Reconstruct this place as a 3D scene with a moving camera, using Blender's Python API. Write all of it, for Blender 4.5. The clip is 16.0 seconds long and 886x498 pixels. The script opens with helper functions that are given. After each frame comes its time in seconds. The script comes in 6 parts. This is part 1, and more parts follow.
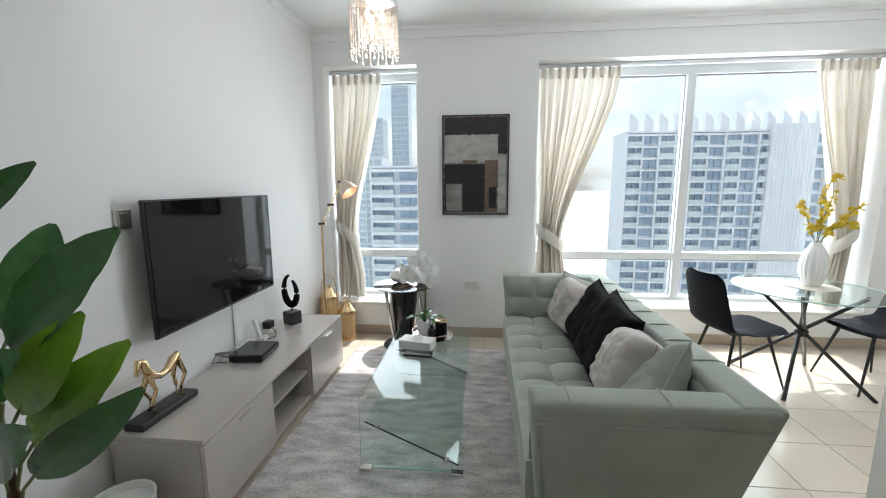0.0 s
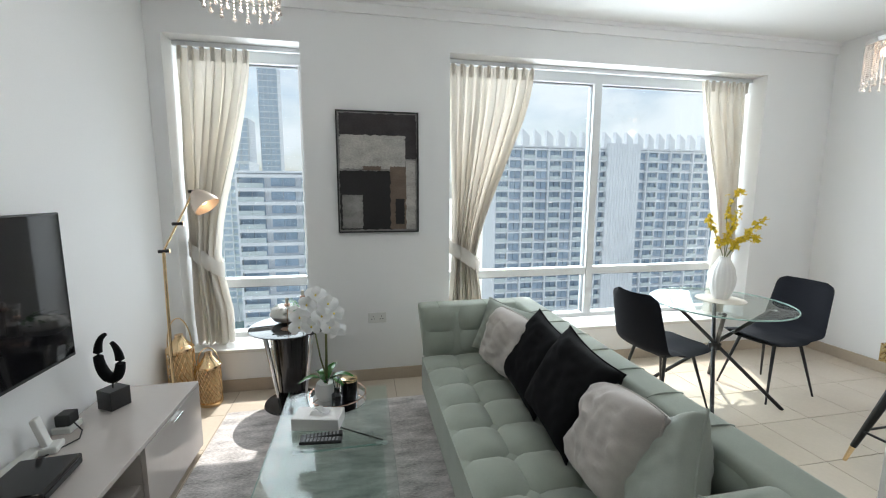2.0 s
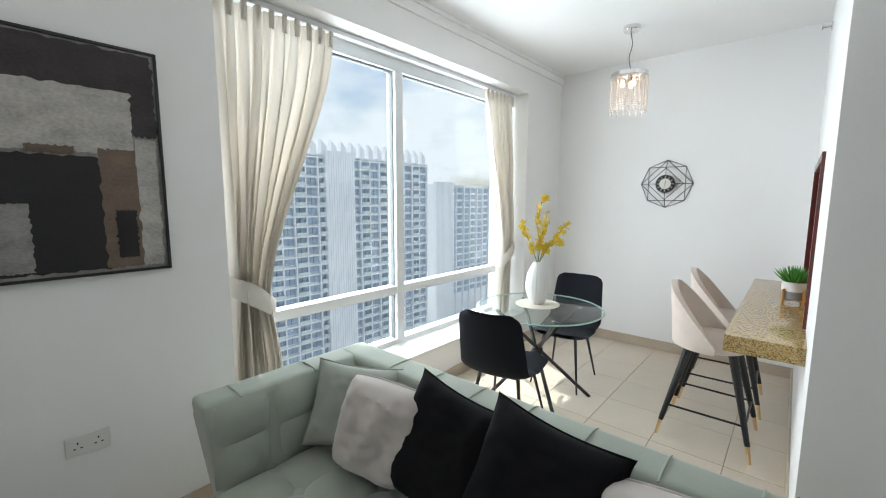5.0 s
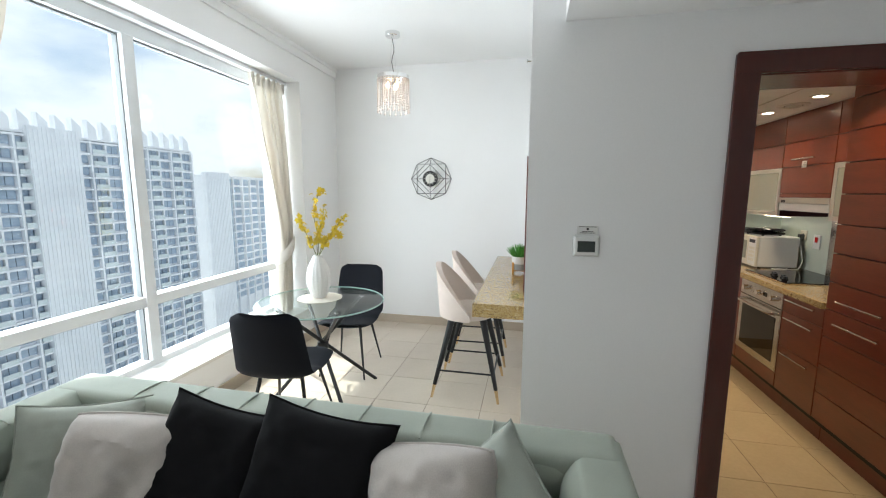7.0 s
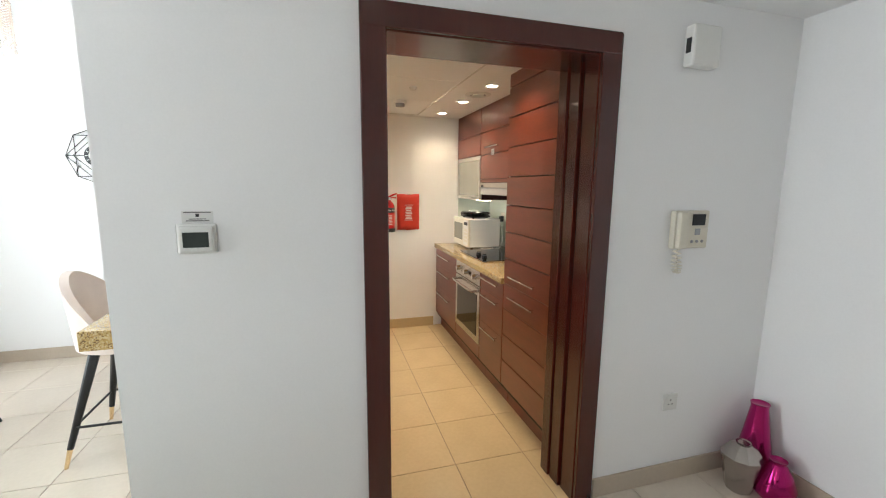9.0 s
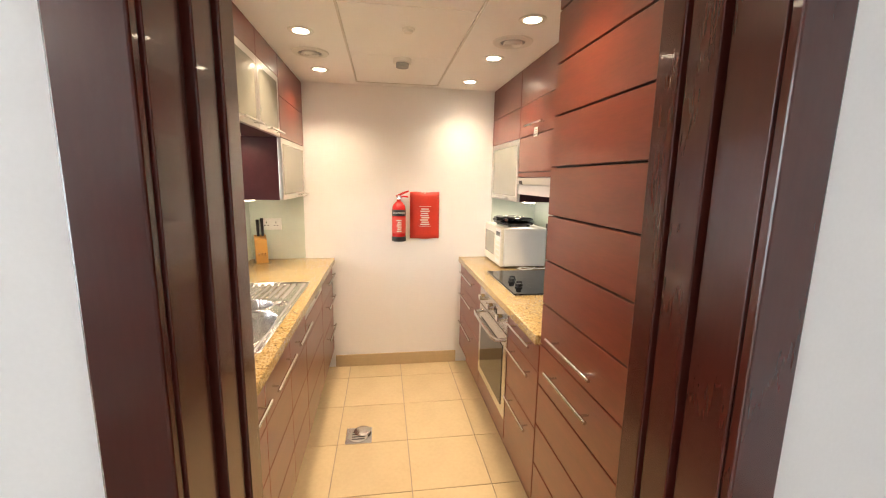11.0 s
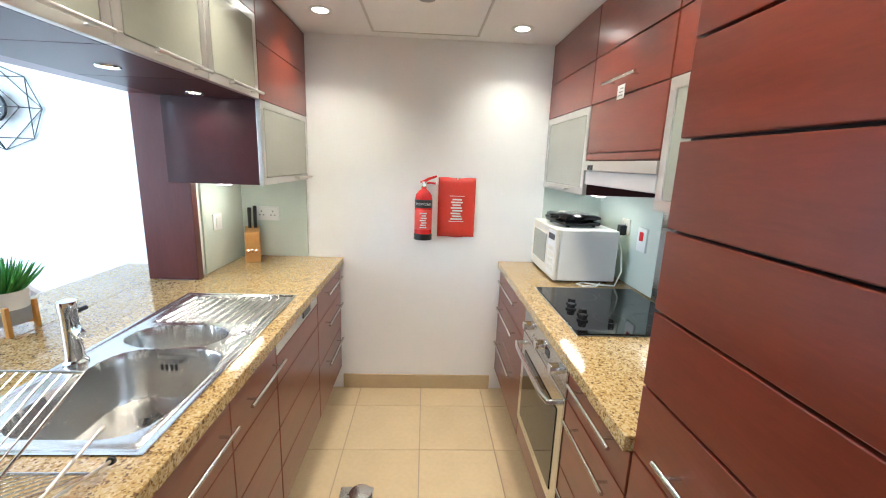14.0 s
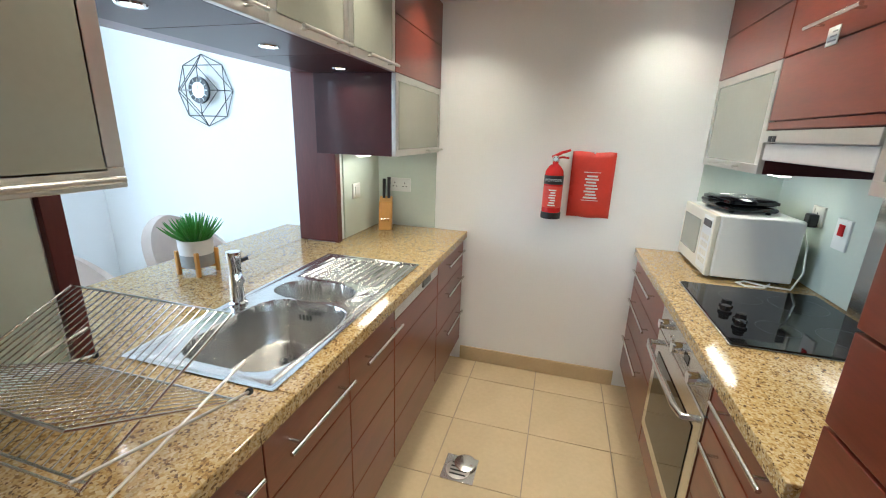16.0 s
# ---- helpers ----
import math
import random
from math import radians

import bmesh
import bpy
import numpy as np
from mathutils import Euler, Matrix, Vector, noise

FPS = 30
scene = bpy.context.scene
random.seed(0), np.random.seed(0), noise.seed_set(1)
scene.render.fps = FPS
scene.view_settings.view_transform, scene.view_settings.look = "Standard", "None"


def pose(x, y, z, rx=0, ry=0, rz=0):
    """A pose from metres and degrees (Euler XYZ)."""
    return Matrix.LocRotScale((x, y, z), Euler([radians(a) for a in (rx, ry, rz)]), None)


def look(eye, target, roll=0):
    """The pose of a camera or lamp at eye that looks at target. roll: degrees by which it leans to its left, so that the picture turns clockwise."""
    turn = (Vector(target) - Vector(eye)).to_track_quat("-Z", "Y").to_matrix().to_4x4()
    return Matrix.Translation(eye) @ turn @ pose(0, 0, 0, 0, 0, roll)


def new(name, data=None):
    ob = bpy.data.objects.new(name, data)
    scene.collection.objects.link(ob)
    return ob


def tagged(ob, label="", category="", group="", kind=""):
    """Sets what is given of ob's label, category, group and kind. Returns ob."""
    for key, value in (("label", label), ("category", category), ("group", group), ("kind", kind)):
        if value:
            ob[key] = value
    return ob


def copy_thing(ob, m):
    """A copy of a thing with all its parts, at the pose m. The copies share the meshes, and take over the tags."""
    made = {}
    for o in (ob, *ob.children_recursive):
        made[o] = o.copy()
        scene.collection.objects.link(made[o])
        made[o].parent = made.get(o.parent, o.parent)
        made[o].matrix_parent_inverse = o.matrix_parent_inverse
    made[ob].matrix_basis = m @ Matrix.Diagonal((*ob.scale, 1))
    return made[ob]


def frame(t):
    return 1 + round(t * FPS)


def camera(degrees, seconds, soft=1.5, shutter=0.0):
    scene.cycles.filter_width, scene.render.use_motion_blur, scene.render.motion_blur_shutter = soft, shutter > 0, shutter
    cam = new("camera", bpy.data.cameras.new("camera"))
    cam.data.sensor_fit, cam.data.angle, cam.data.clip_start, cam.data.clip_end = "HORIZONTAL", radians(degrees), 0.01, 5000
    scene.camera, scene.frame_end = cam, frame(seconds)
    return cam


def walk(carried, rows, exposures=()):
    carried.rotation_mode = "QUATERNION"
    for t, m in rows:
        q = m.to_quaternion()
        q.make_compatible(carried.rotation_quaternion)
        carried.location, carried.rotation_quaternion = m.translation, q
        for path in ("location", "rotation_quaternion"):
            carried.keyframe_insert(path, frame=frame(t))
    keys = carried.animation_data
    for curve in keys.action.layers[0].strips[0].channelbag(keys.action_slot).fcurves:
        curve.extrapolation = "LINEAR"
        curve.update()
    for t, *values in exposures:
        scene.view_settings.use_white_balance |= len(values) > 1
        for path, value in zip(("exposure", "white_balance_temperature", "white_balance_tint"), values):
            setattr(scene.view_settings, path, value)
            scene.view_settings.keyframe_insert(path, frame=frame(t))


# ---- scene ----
cam = camera(94.9, 16.0, soft=1.1)
PATH = [
    (0, (0.242, 0.226, 1.524), (0.048, 2.192, 1.216), -0.3),
    (0.5, (0.181, 0.318, 1.53), (0.061, 2.292, 1.227), -0.3),
    (1, (0.079, 0.445, 1.54), (0.082, 2.423, 1.244), -0.1),
    (1.5, (0.045, 0.651, 1.525), (0.219, 2.623, 1.24), 0.1),
    (2, (0.036, 0.915, 1.557), (0.42, 2.859, 1.284), 0.2),
    (2.5, (-0.042, 1.185, 1.545), (0.578, 3.069, 1.288), 0.3),
    (3, (-0.098, 1.431, 1.551), (0.756, 3.223, 1.303), 0.3),
    (3.5, (-0.099, 1.636, 1.555), (0.981, 3.301, 1.308), 0.3),
    (6, (-0.092, 2.093, 1.562), (1.627, 3.084, 1.314), 0.3),
    (6.5, (-0.1, 2.058, 1.559), (1.736, 2.808, 1.302), 0.4),
    (7, (-0.077, 1.924, 1.56), (1.86, 2.338, 1.288), 0.2),
    (7.5, (-0.115, 1.748, 1.535), (1.866, 1.737, 1.25), 0.5),
    (8, (-0.018, 1.56, 1.524), (1.909, 1.126, 1.218), 0.6),
    (8.2, (0.046, 1.507, 1.51), (1.94, 0.943, 1.205), 0.5),
    (10.3, (0.996, 0.878, 1.495), (2.924, 0.461, 1.164), 0.9),
    (10.5, (1.093, 0.837, 1.484), (3.032, 0.474, 1.154), 1.0),
    (11, (1.308, 0.754, 1.51), (3.259, 0.464, 1.176), 1.0),
    (11.5, (1.467, 0.72, 1.508), (3.424, 0.468, 1.18), 1.1),
    (12, (1.626, 0.732, 1.512), (3.586, 0.518, 1.178), 1.1),
    (12.5, (1.739, 0.713, 1.508), (3.699, 0.549, 1.149), 1.2),
    (13, (1.833, 0.638, 1.514), (3.795, 0.522, 1.145), 1.4),
    (13.5, (1.891, 0.597, 1.504), (3.851, 0.503, 1.115), 1.7),
    (14, (1.983, 0.626, 1.503), (3.937, 0.532, 1.088), 2.1),
    (14.5, (2.055, 0.674, 1.502), (4.004, 0.66, 1.053), 2.2),
    (15, (2.08, 0.707, 1.499), (4.017, 0.836, 1.018), 2.2),
    (15.5, (2.08, 0.68, 1.498), (3.987, 0.998, 0.984), 2.2),
    (16, (2.049, 0.599, 1.486), (3.902, 1.118, 0.941), 1.9),
]
EXPOSURES = [(0, 0.30, 6250, 9), (2.5, 0.07, 6250, 9), (6.0, 0.08, 6250, 9), (7.0, 0.25, 6250, 9), (8.0, 0.58, 6250, 9), (10.3, 1.3, 6450, 13), (11.5, 1.6, 6600, 15), (12.0, 1.68, 5800, 12), (12.5, 1.62, 4950, 7), (13.5, 1.38, 4950, 6), (14.5, 1.17, 5100, 5), (16, 0.9, 5050, 3)]
walk(cam, [(t, look(eye, target, roll)) for t, eye, target, roll in PATH], EXPOSURES)

# ---- light ----
SUN_EL, SUN_AZ = radians(62), radians(8)          # azimuth from +y towards +x
world = bpy.data.worlds.new("sky")
scene.world = world
world.use_nodes = True
wn, wl = world.node_tree.nodes, world.node_tree.links
wn.clear()
sky = wn.new("ShaderNodeTexSky")
sky.sky_type, sky.sun_disc = "NISHITA", False
sky.sun_elevation, sky.sun_rotation = SUN_EL, SUN_AZ
sky.dust_density, sky.air_density = 2.5, 1.2
coord = wn.new("ShaderNodeTexCoord")
cmap = wn.new("ShaderNodeMapping")
cmap.inputs["Scale"].default_value = (3.0, 3.0, 7.0)
cnoise = wn.new("ShaderNodeTexNoise")
cnoise.inputs["Scale"].default_value, cnoise.inputs["Detail"].default_value = 1.6, 8.0
cramp = wn.new("ShaderNodeValToRGB")
cramp.color_ramp.elements[0].position, cramp.color_ramp.elements[1].position = 0.30, 0.56
cmix = wn.new("ShaderNodeMix")
cmix.data_type = "RGBA"
cmix.inputs["B"].default_value = (7.6, 7.8, 8.1, 1)
wbg, wout = wn.new("ShaderNodeBackground"), wn.new("ShaderNodeOutputWorld")
wbg.inputs["Strength"].default_value = 0.12
wl.new(coord.outputs["Generated"], cmap.inputs["Vector"])
wl.new(cmap.outputs["Vector"], cnoise.inputs["Vector"])
wl.new(cnoise.outputs["Fac"], cramp.inputs["Fac"])
wl.new(cramp.outputs["Color"], cmix.inputs["Factor"])
wl.new(sky.outputs["Color"], cmix.inputs["A"])
wl.new(cmix.outputs["Result"], wbg.inputs["Color"])
wl.new(wbg.outputs["Background"], wout.inputs["Surface"])

sun = new("sun", bpy.data.lights.new("sun", "SUN"))
sun.data.energy, sun.data.angle, sun.data.color = 4.3, radians(0.6), (1.0, 0.95, 0.87)
sun_dir = Vector((math.sin(SUN_AZ) * math.cos(SUN_EL), math.cos(SUN_AZ) * math.cos(SUN_EL), math.sin(SUN_EL)))
sun.matrix_world = look(sun_dir * 30, (0, 0, 0))


def area_light(name, at, target, sx, sy, watts, colour, shape="RECTANGLE", spread=180):
    d = bpy.data.lights.new(name, "AREA")
    d.shape, d.size, d.size_y, d.energy, d.color, d.spread = shape, sx, sy, watts, colour, radians(spread)
    ob = new(name, d)
    ob.matrix_world = look(at, target)
    return ob


# daylight of the sky in the two window openings
area_light("window_daylight", (2.24, 4.77, 1.5), (2.24, 0, 0.72), 2.9, 2.2, 100, (0.93, 0.97, 1.0))
area_light("window_daylight", (-0.85, 4.77, 1.5), (-0.85, 0, 0.72), 0.85, 2.2, 28, (0.93, 0.97, 1.0))
WARM = (1.0, 0.785, 0.525)
# The last spot is unseen: added off its row to light the larder.
SPOTS = [(4.12, 1.145), (3.43, 1.13), (2.75, 1.12), (4.235, 0.15), (3.67, 0.135), (3.10, 0.12), (2.53, 0.36)]
KCEIL = 2.19
for sx, sy in SPOTS:
    area_light("downlight_glow", (sx, sy, KCEIL - 0.012), (sx, sy, 0), 0.075, 0.075, 1.3 if sx > 4.2 else 1.9, WARM, "DISK", 116)
for sx in (2.81, 3.25, 3.69):
    area_light("cabinet_light_glow", (sx, 1.53, 1.722), (sx, 1.53, 0), 0.04, 0.04, 0.4, WARM, "DISK", 150)
area_light("strip_glow", (4.1, 1.60, 1.365), (4.1, 1.60, 0), 0.35, 0.02, 0.4, WARM)
area_light("strip_glow", (4.15, -0.25, 1.375), (4.15, -0.25, 0), 0.35, 0.02, 0.4, WARM)

# the lit bulbs of the two chandeliers
for cx, cy, watts in ((-0.42, 2.79, 3.5), (3.58, 3.17, 1.0)):
    bulb_light = bpy.data.lights.new("chandelier_glow", "POINT")
    bulb_light.energy, bulb_light.color, bulb_light.shadow_soft_size = watts, (1.0, 0.93, 0.84), 0.05
    new("chandelier_glow", bulb_light).location = (cx, cy, 2.36)

# ---- materials ----
def material(name, base, rough=0.5, metal=0.0, dark=0.85, scale=6.0, fine=60.0, bump=0.05, coat=0.0, stretch=(1, 1, 1), object_random=0.0, spec=0.5, sheen=0.0, rough_var=0.15):
    """Principled surface whose colour and roughness vary at a coarse and a fine scale."""
    m = bpy.data.materials.new(name)
    m.use_nodes = True
    n, l = m.node_tree.nodes, m.node_tree.links
    p = n["Principled BSDF"]
    tc, mp = n.new("ShaderNodeTexCoord"), n.new("ShaderNodeMapping")
    mp.inputs["Scale"].default_value = stretch
    l.new(tc.outputs["Object"], mp.inputs["Vector"])
    big, small = n.new("ShaderNodeTexNoise"), n.new("ShaderNodeTexNoise")
    big.inputs["Scale"].default_value, big.inputs["Detail"].default_value = scale, 4
    small.inputs["Scale"].default_value, small.inputs["Detail"].default_value = fine, 3
    l.new(mp.outputs["Vector"], big.inputs["Vector"])
    l.new(mp.outputs["Vector"], small.inputs["Vector"])
    add = n.new("ShaderNodeMath")
    add.operation = "MULTIPLY_ADD"
    add.inputs[1].default_value, add.inputs[2].default_value = 0.6, 0.0
    l.new(big.outputs["Fac"], add.inputs[0])
    add2 = n.new("ShaderNodeMath")
    add2.operation = "MULTIPLY_ADD"
    add2.inputs[1].default_value = 0.4
    l.new(small.outputs["Fac"], add2.inputs[0])
    l.new(add.outputs[0], add2.inputs[2])
    ramp = n.new("ShaderNodeValToRGB")
    ramp.color_ramp.elements[0].position, ramp.color_ramp.elements[1].position = 0.3, 0.7
    ramp.color_ramp.elements[0].color = (*[c * dark for c in base], 1)
    ramp.color_ramp.elements[1].color = (*[min(1, c * (2 - dark) ** 0.5) for c in base], 1)
    l.new(add2.outputs[0], ramp.inputs["Fac"])
    out = ramp.outputs["Color"]
    if object_random:
        oi, hsv, mr = n.new("ShaderNodeObjectInfo"), n.new("ShaderNodeHueSaturation"), n.new("ShaderNodeMapRange")
        mr.inputs["To Min"].default_value, mr.inputs["To Max"].default_value = 1 - object_random, 1 + object_random
        l.new(oi.outputs["Random"], mr.inputs["Value"])
        l.new(mr.outputs["Result"], hsv.inputs["Value"])
        l.new(out, hsv.inputs["Color"])
        out = hsv.outputs["Color"]
    l.new(out, p.inputs["Base Color"])
    rr = n.new("ShaderNodeMapRange")
    rr.inputs["To Min"].default_value, rr.inputs["To Max"].default_value = max(0.02, rough * (1 - rough_var)), min(1, rough * (1 + rough_var))
    l.new(big.outputs["Fac"], rr.inputs["Value"])
    l.new(rr.outputs["Result"], p.inputs["Roughness"])
    p.inputs["Metallic"].default_value, p.inputs["Coat Weight"].default_value = metal, coat
    p.inputs["Specular IOR Level"].default_value = spec
    if sheen:
        p.inputs["Sheen Weight"].default_value = sheen
        p.inputs["Sheen Roughness"].default_value = 0.35
    if bump:
        b = n.new("ShaderNodeBump")
        b.inputs["Strength"].default_value, b.inputs["Distance"].default_value = bump, 0.01
        l.new(small.outputs["Fac"], b.inputs["Height"])
        l.new(b.outputs["Normal"], p.inputs["Normal"])
    return m


def granite_material():
    m = material("granite", (0.42, 0.31, 0.17), 0.12, coat=0.3, bump=0)
    n, l = m.node_tree.nodes, m.node_tree.links
    p = n["Principled BSDF"]
    tc = n.new("ShaderNodeTexCoord")
    vor, noi = n.new("ShaderNodeTexVoronoi"), n.new("ShaderNodeTexNoise")
    vor.inputs["Scale"].default_value = 210
    noi.inputs["Scale"].default_value, noi.inputs["Detail"].default_value = 48, 6
    for v in (vor, noi):
        l.new(tc.outputs["Object"], v.inputs["Vector"])
    r = n.new("ShaderNodeValToRGB")
    e = r.color_ramp.elements
    e[0].position, e[0].color = 0.0, (0.075, 0.05, 0.035, 1)
    e[1].position, e[1].color = 1.0, (0.55, 0.44, 0.27, 1)
    for pos, col in ((0.2, (0.13, 0.075, 0.035, 1)), (0.32, (0.34, 0.21, 0.07, 1)), (0.6, (0.44, 0.31, 0.125, 1))):
        x = e.new(pos)
        x.color = col
    sep = n.new("ShaderNodeSeparateColor")
    l.new(vor.outputs["Color"], sep.inputs["Color"])
    mixf = n.new("ShaderNodeMath")
    mixf.operation = "MULTIPLY_ADD"
    mixf.inputs[1].default_value, mixf.inputs[2].default_value = 0.7, -0.17
    add = n.new("ShaderNodeMath")
    l.new(noi.outputs["Fac"], mixf.inputs[0])
    half = n.new("ShaderNodeMath")
    half.operation = "MULTIPLY"
    half.inputs[1].default_value = 0.72
    l.new(sep.outputs["Red"], half.inputs[0])
    l.new(half.outputs[0], add.inputs[0])
    l.new(mixf.outputs[0], add.inputs[1])
    l.new(add.outputs[0], r.inputs["Fac"])
    l.new(r.outputs["Color"], p.inputs["Base Color"])
    return m


def wood_material(name, base, rough, stretch=(2.0, 14, 14), dark=0.86):
    return material(name, base, rough, dark=dark, scale=1.6, fine=12, bump=0.004, stretch=stretch, coat=0.15, object_random=0.05, rough_var=0.02)


def glass_material(name, colour=(0.93, 0.98, 0.96), rough=0.0, mixin=0.12):
    """Clear sheet glass: mostly straight through, a mirror at glancing angles."""
    m = bpy.data.materials.new(name)
    m.use_nodes = True
    n, l = m.node_tree.nodes, m.node_tree.links
    n.remove(n["Principled BSDF"])
    t, g, f, x = n.new("ShaderNodeBsdfTransparent"), n.new("ShaderNodeBsdfGlossy"), n.new("ShaderNodeLayerWeight"), n.new("ShaderNodeMixShader")
    f.inputs["Blend"].default_value = 0.5
    power, gain = n.new("ShaderNodeMath"), n.new("ShaderNodeMath")
    power.operation, gain.operation = "POWER", "MULTIPLY_ADD"
    power.inputs[1].default_value, gain.inputs[1].default_value, gain.inputs[2].default_value = 4.5, 0.6, 0.035
    l.new(f.outputs["Facing"], power.inputs[0])
    l.new(power.outputs[0], gain.inputs[0])
    t.inputs["Color"].default_value, g.inputs["Roughness"].default_value = (*colour, 1), rough
    l.new(gain.outputs[0], x.inputs["Fac"])
    l.new(t.outputs[0], x.inputs[1])
    l.new(g.outputs[0], x.inputs[2])
    l.new(x.outputs[0], n["Material Output"].inputs["Surface"])
    return m


def glow_material(name, colour, strength):
    m = bpy.data.materials.new(name)
    m.use_nodes = True
    p = m.node_tree.nodes["Principled BSDF"]
    p.inputs["Base Color"].default_value = (0.8, 0.8, 0.8, 1)
    p.inputs["Emission Color"].default_value, p.inputs["Emission Strength"].default_value = (*colour, 1), strength
    return m


def velvet(name, base, fine=350, bump=0.12, dark=0.82):
    return material(name, base, 0.85, dark=dark, scale=5, fine=fine, bump=bump, spec=0.2, sheen=0.35)


WALL = material("white_wall_paint", (0.86, 0.86, 0.855), 0.6, dark=0.965, scale=1.2, fine=130, bump=0.03)
CEIL = material("white_ceiling_paint", (0.88, 0.88, 0.875), 0.7, dark=0.97, scale=1.0, fine=90, bump=0.02)
KTILE = material("honey_floor_tile", (0.58, 0.46, 0.28), 0.2, dark=0.9, scale=4, fine=45, bump=0.008, object_random=0.03)
KBASE = material("honey_tile_skirting", (0.52, 0.40, 0.23), 0.3, dark=0.93, bump=0.01)
TILE = material("cream_floor_tile", (0.64, 0.56, 0.46), 0.17, dark=0.93, scale=3, fine=45, bump=0.008, object_random=0.025)
GROUT = material("grey_brown_grout", (0.30, 0.25, 0.20), 0.8, bump=0.1)
BASE = material("tan_tile_skirting", (0.50, 0.42, 0.33), 0.3, dark=0.93, bump=0.01)
FRAME_W = material("white_window_frame", (0.72, 0.74, 0.75), 0.35, dark=0.97, bump=0)
GASKET = material("grey_window_gasket", (0.22, 0.23, 0.24), 0.5, bump=0)
SILL = material("white_sill_stone", (0.78, 0.77, 0.74), 0.3, dark=0.96, bump=0.01)
PANE = glass_material("window_glass", (0.95, 0.98, 0.98))
TABLE_GLASS = glass_material("table_glass", (0.945, 0.985, 0.972))
GLASS_EDGE = material("green_glass_edge", (0.38, 0.55, 0.50), 0.06, bump=0)
MAHOGANY = wood_material("reddish_mahogany_veneer", (0.165, 0.028, 0.012), 0.34, (1.6, 12, 12), 0.72)
MAHOGANY_V = wood_material("dark_mahogany_upright", (0.064, 0.012, 0.008), 0.24, (12, 12, 1.6), 0.84)
MAHOGANY_L = wood_material("reddish_mahogany_upright", (0.105, 0.020, 0.017), 0.3, (12, 12, 1.6), 0.75)
# Wall unit sides and undersides: base about a quarter as bright as the fronts.
MAHOGANY_M = wood_material("dark_matt_mahogany_carcass", (0.042, 0.009, 0.010), 0.4, (1.6, 12, 12), 0.75)
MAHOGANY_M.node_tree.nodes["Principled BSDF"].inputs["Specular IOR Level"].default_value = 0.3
MAHOGANY.node_tree.nodes["Principled BSDF"].inputs["Coat Weight"].default_value = 0.5
MAHOGANY.node_tree.nodes["Principled BSDF"].inputs["Coat Roughness"].default_value = 0.22
# Near-black carcass colour: shade of the gaps between fronts is painted in.
DARKGAP = material("painted_gap_shade", (0.012, 0.007, 0.006), 0.7, bump=0)
GRANITE = granite_material()
STEEL = material("brushed_stainless_steel", (0.66, 0.65, 0.63), 0.25, 1.0, dark=0.92, scale=3, fine=120, bump=0.02, stretch=(1, 8, 1))
SATIN = material("satin_grey_steel", (0.58, 0.57, 0.55), 0.4, 0.25, dark=0.94, bump=0.01)
CHROME = material("polished_chrome", (0.80, 0.80, 0.80), 0.06, 1.0, dark=0.98, bump=0)
ALU = material("satin_aluminium", (0.66, 0.64, 0.60), 0.33, 0.85, dark=0.95, bump=0.01)
FROST = material("frosted_glass", (0.32, 0.32, 0.26), 0.14, dark=0.94, scale=1.5, fine=60, bump=0.0, coat=0.4)
SPLASH = material("pale_green_back_painted_glass", (0.62, 0.68, 0.60), 0.08, dark=0.97, bump=0)
BLACKGLASS = material("black_glass", (0.006, 0.006, 0.007), 0.04, dark=0.9, bump=0)
BLACKPL = material("black_plastic", (0.012, 0.012, 0.013), 0.4, bump=0.02)
GLOSSBLACK = material("gloss_black_plastic", (0.008, 0.008, 0.009), 0.12, bump=0)
WHITEPL = material("white_plastic", (0.74, 0.74, 0.71), 0.35, dark=0.97, bump=0)
CREAMPL = material("cream_plastic", (0.70, 0.66, 0.55), 0.4, dark=0.97, bump=0)
SAGE = velvet("sage_green_velvet", (0.385, 0.425, 0.365))
SAGE_C = velvet("sage_cushion_velvet", (0.385, 0.42, 0.37))
TAUPE = velvet("silvery_taupe_velvet", (0.54, 0.50, 0.465), dark=0.75)
BLACKCLOTH = material("black_cotton_cloth", (0.008, 0.008, 0.009), 0.95, fine=500, bump=0.1, spec=0.15)
BLUEBLACK = material("black_velvet", (0.010, 0.011, 0.015), 0.9, fine=350, bump=0.1, spec=0.15, sheen=0.03)
BLUSH = velvet("pale_blush_velvet", (0.70, 0.61, 0.55))


def cloth_material(name, base):
    """Thin woven cloth that lets part of the daylight through."""
    m = material(name, base, 0.9, dark=0.94, scale=8, fine=420, bump=0.08, spec=0.1)
    n, l = m.node_tree.nodes, m.node_tree.links
    t, x = n.new("ShaderNodeBsdfTranslucent"), n.new("ShaderNodeMixShader")
    t.inputs["Color"].default_value, x.inputs["Fac"].default_value = (*base, 1), 0.22
    l.new(n["Principled BSDF"].outputs[0], x.inputs[1])
    l.new(t.outputs[0], x.inputs[2])
    l.new(x.outputs[0], n["Material Output"].inputs["Surface"])
    return m


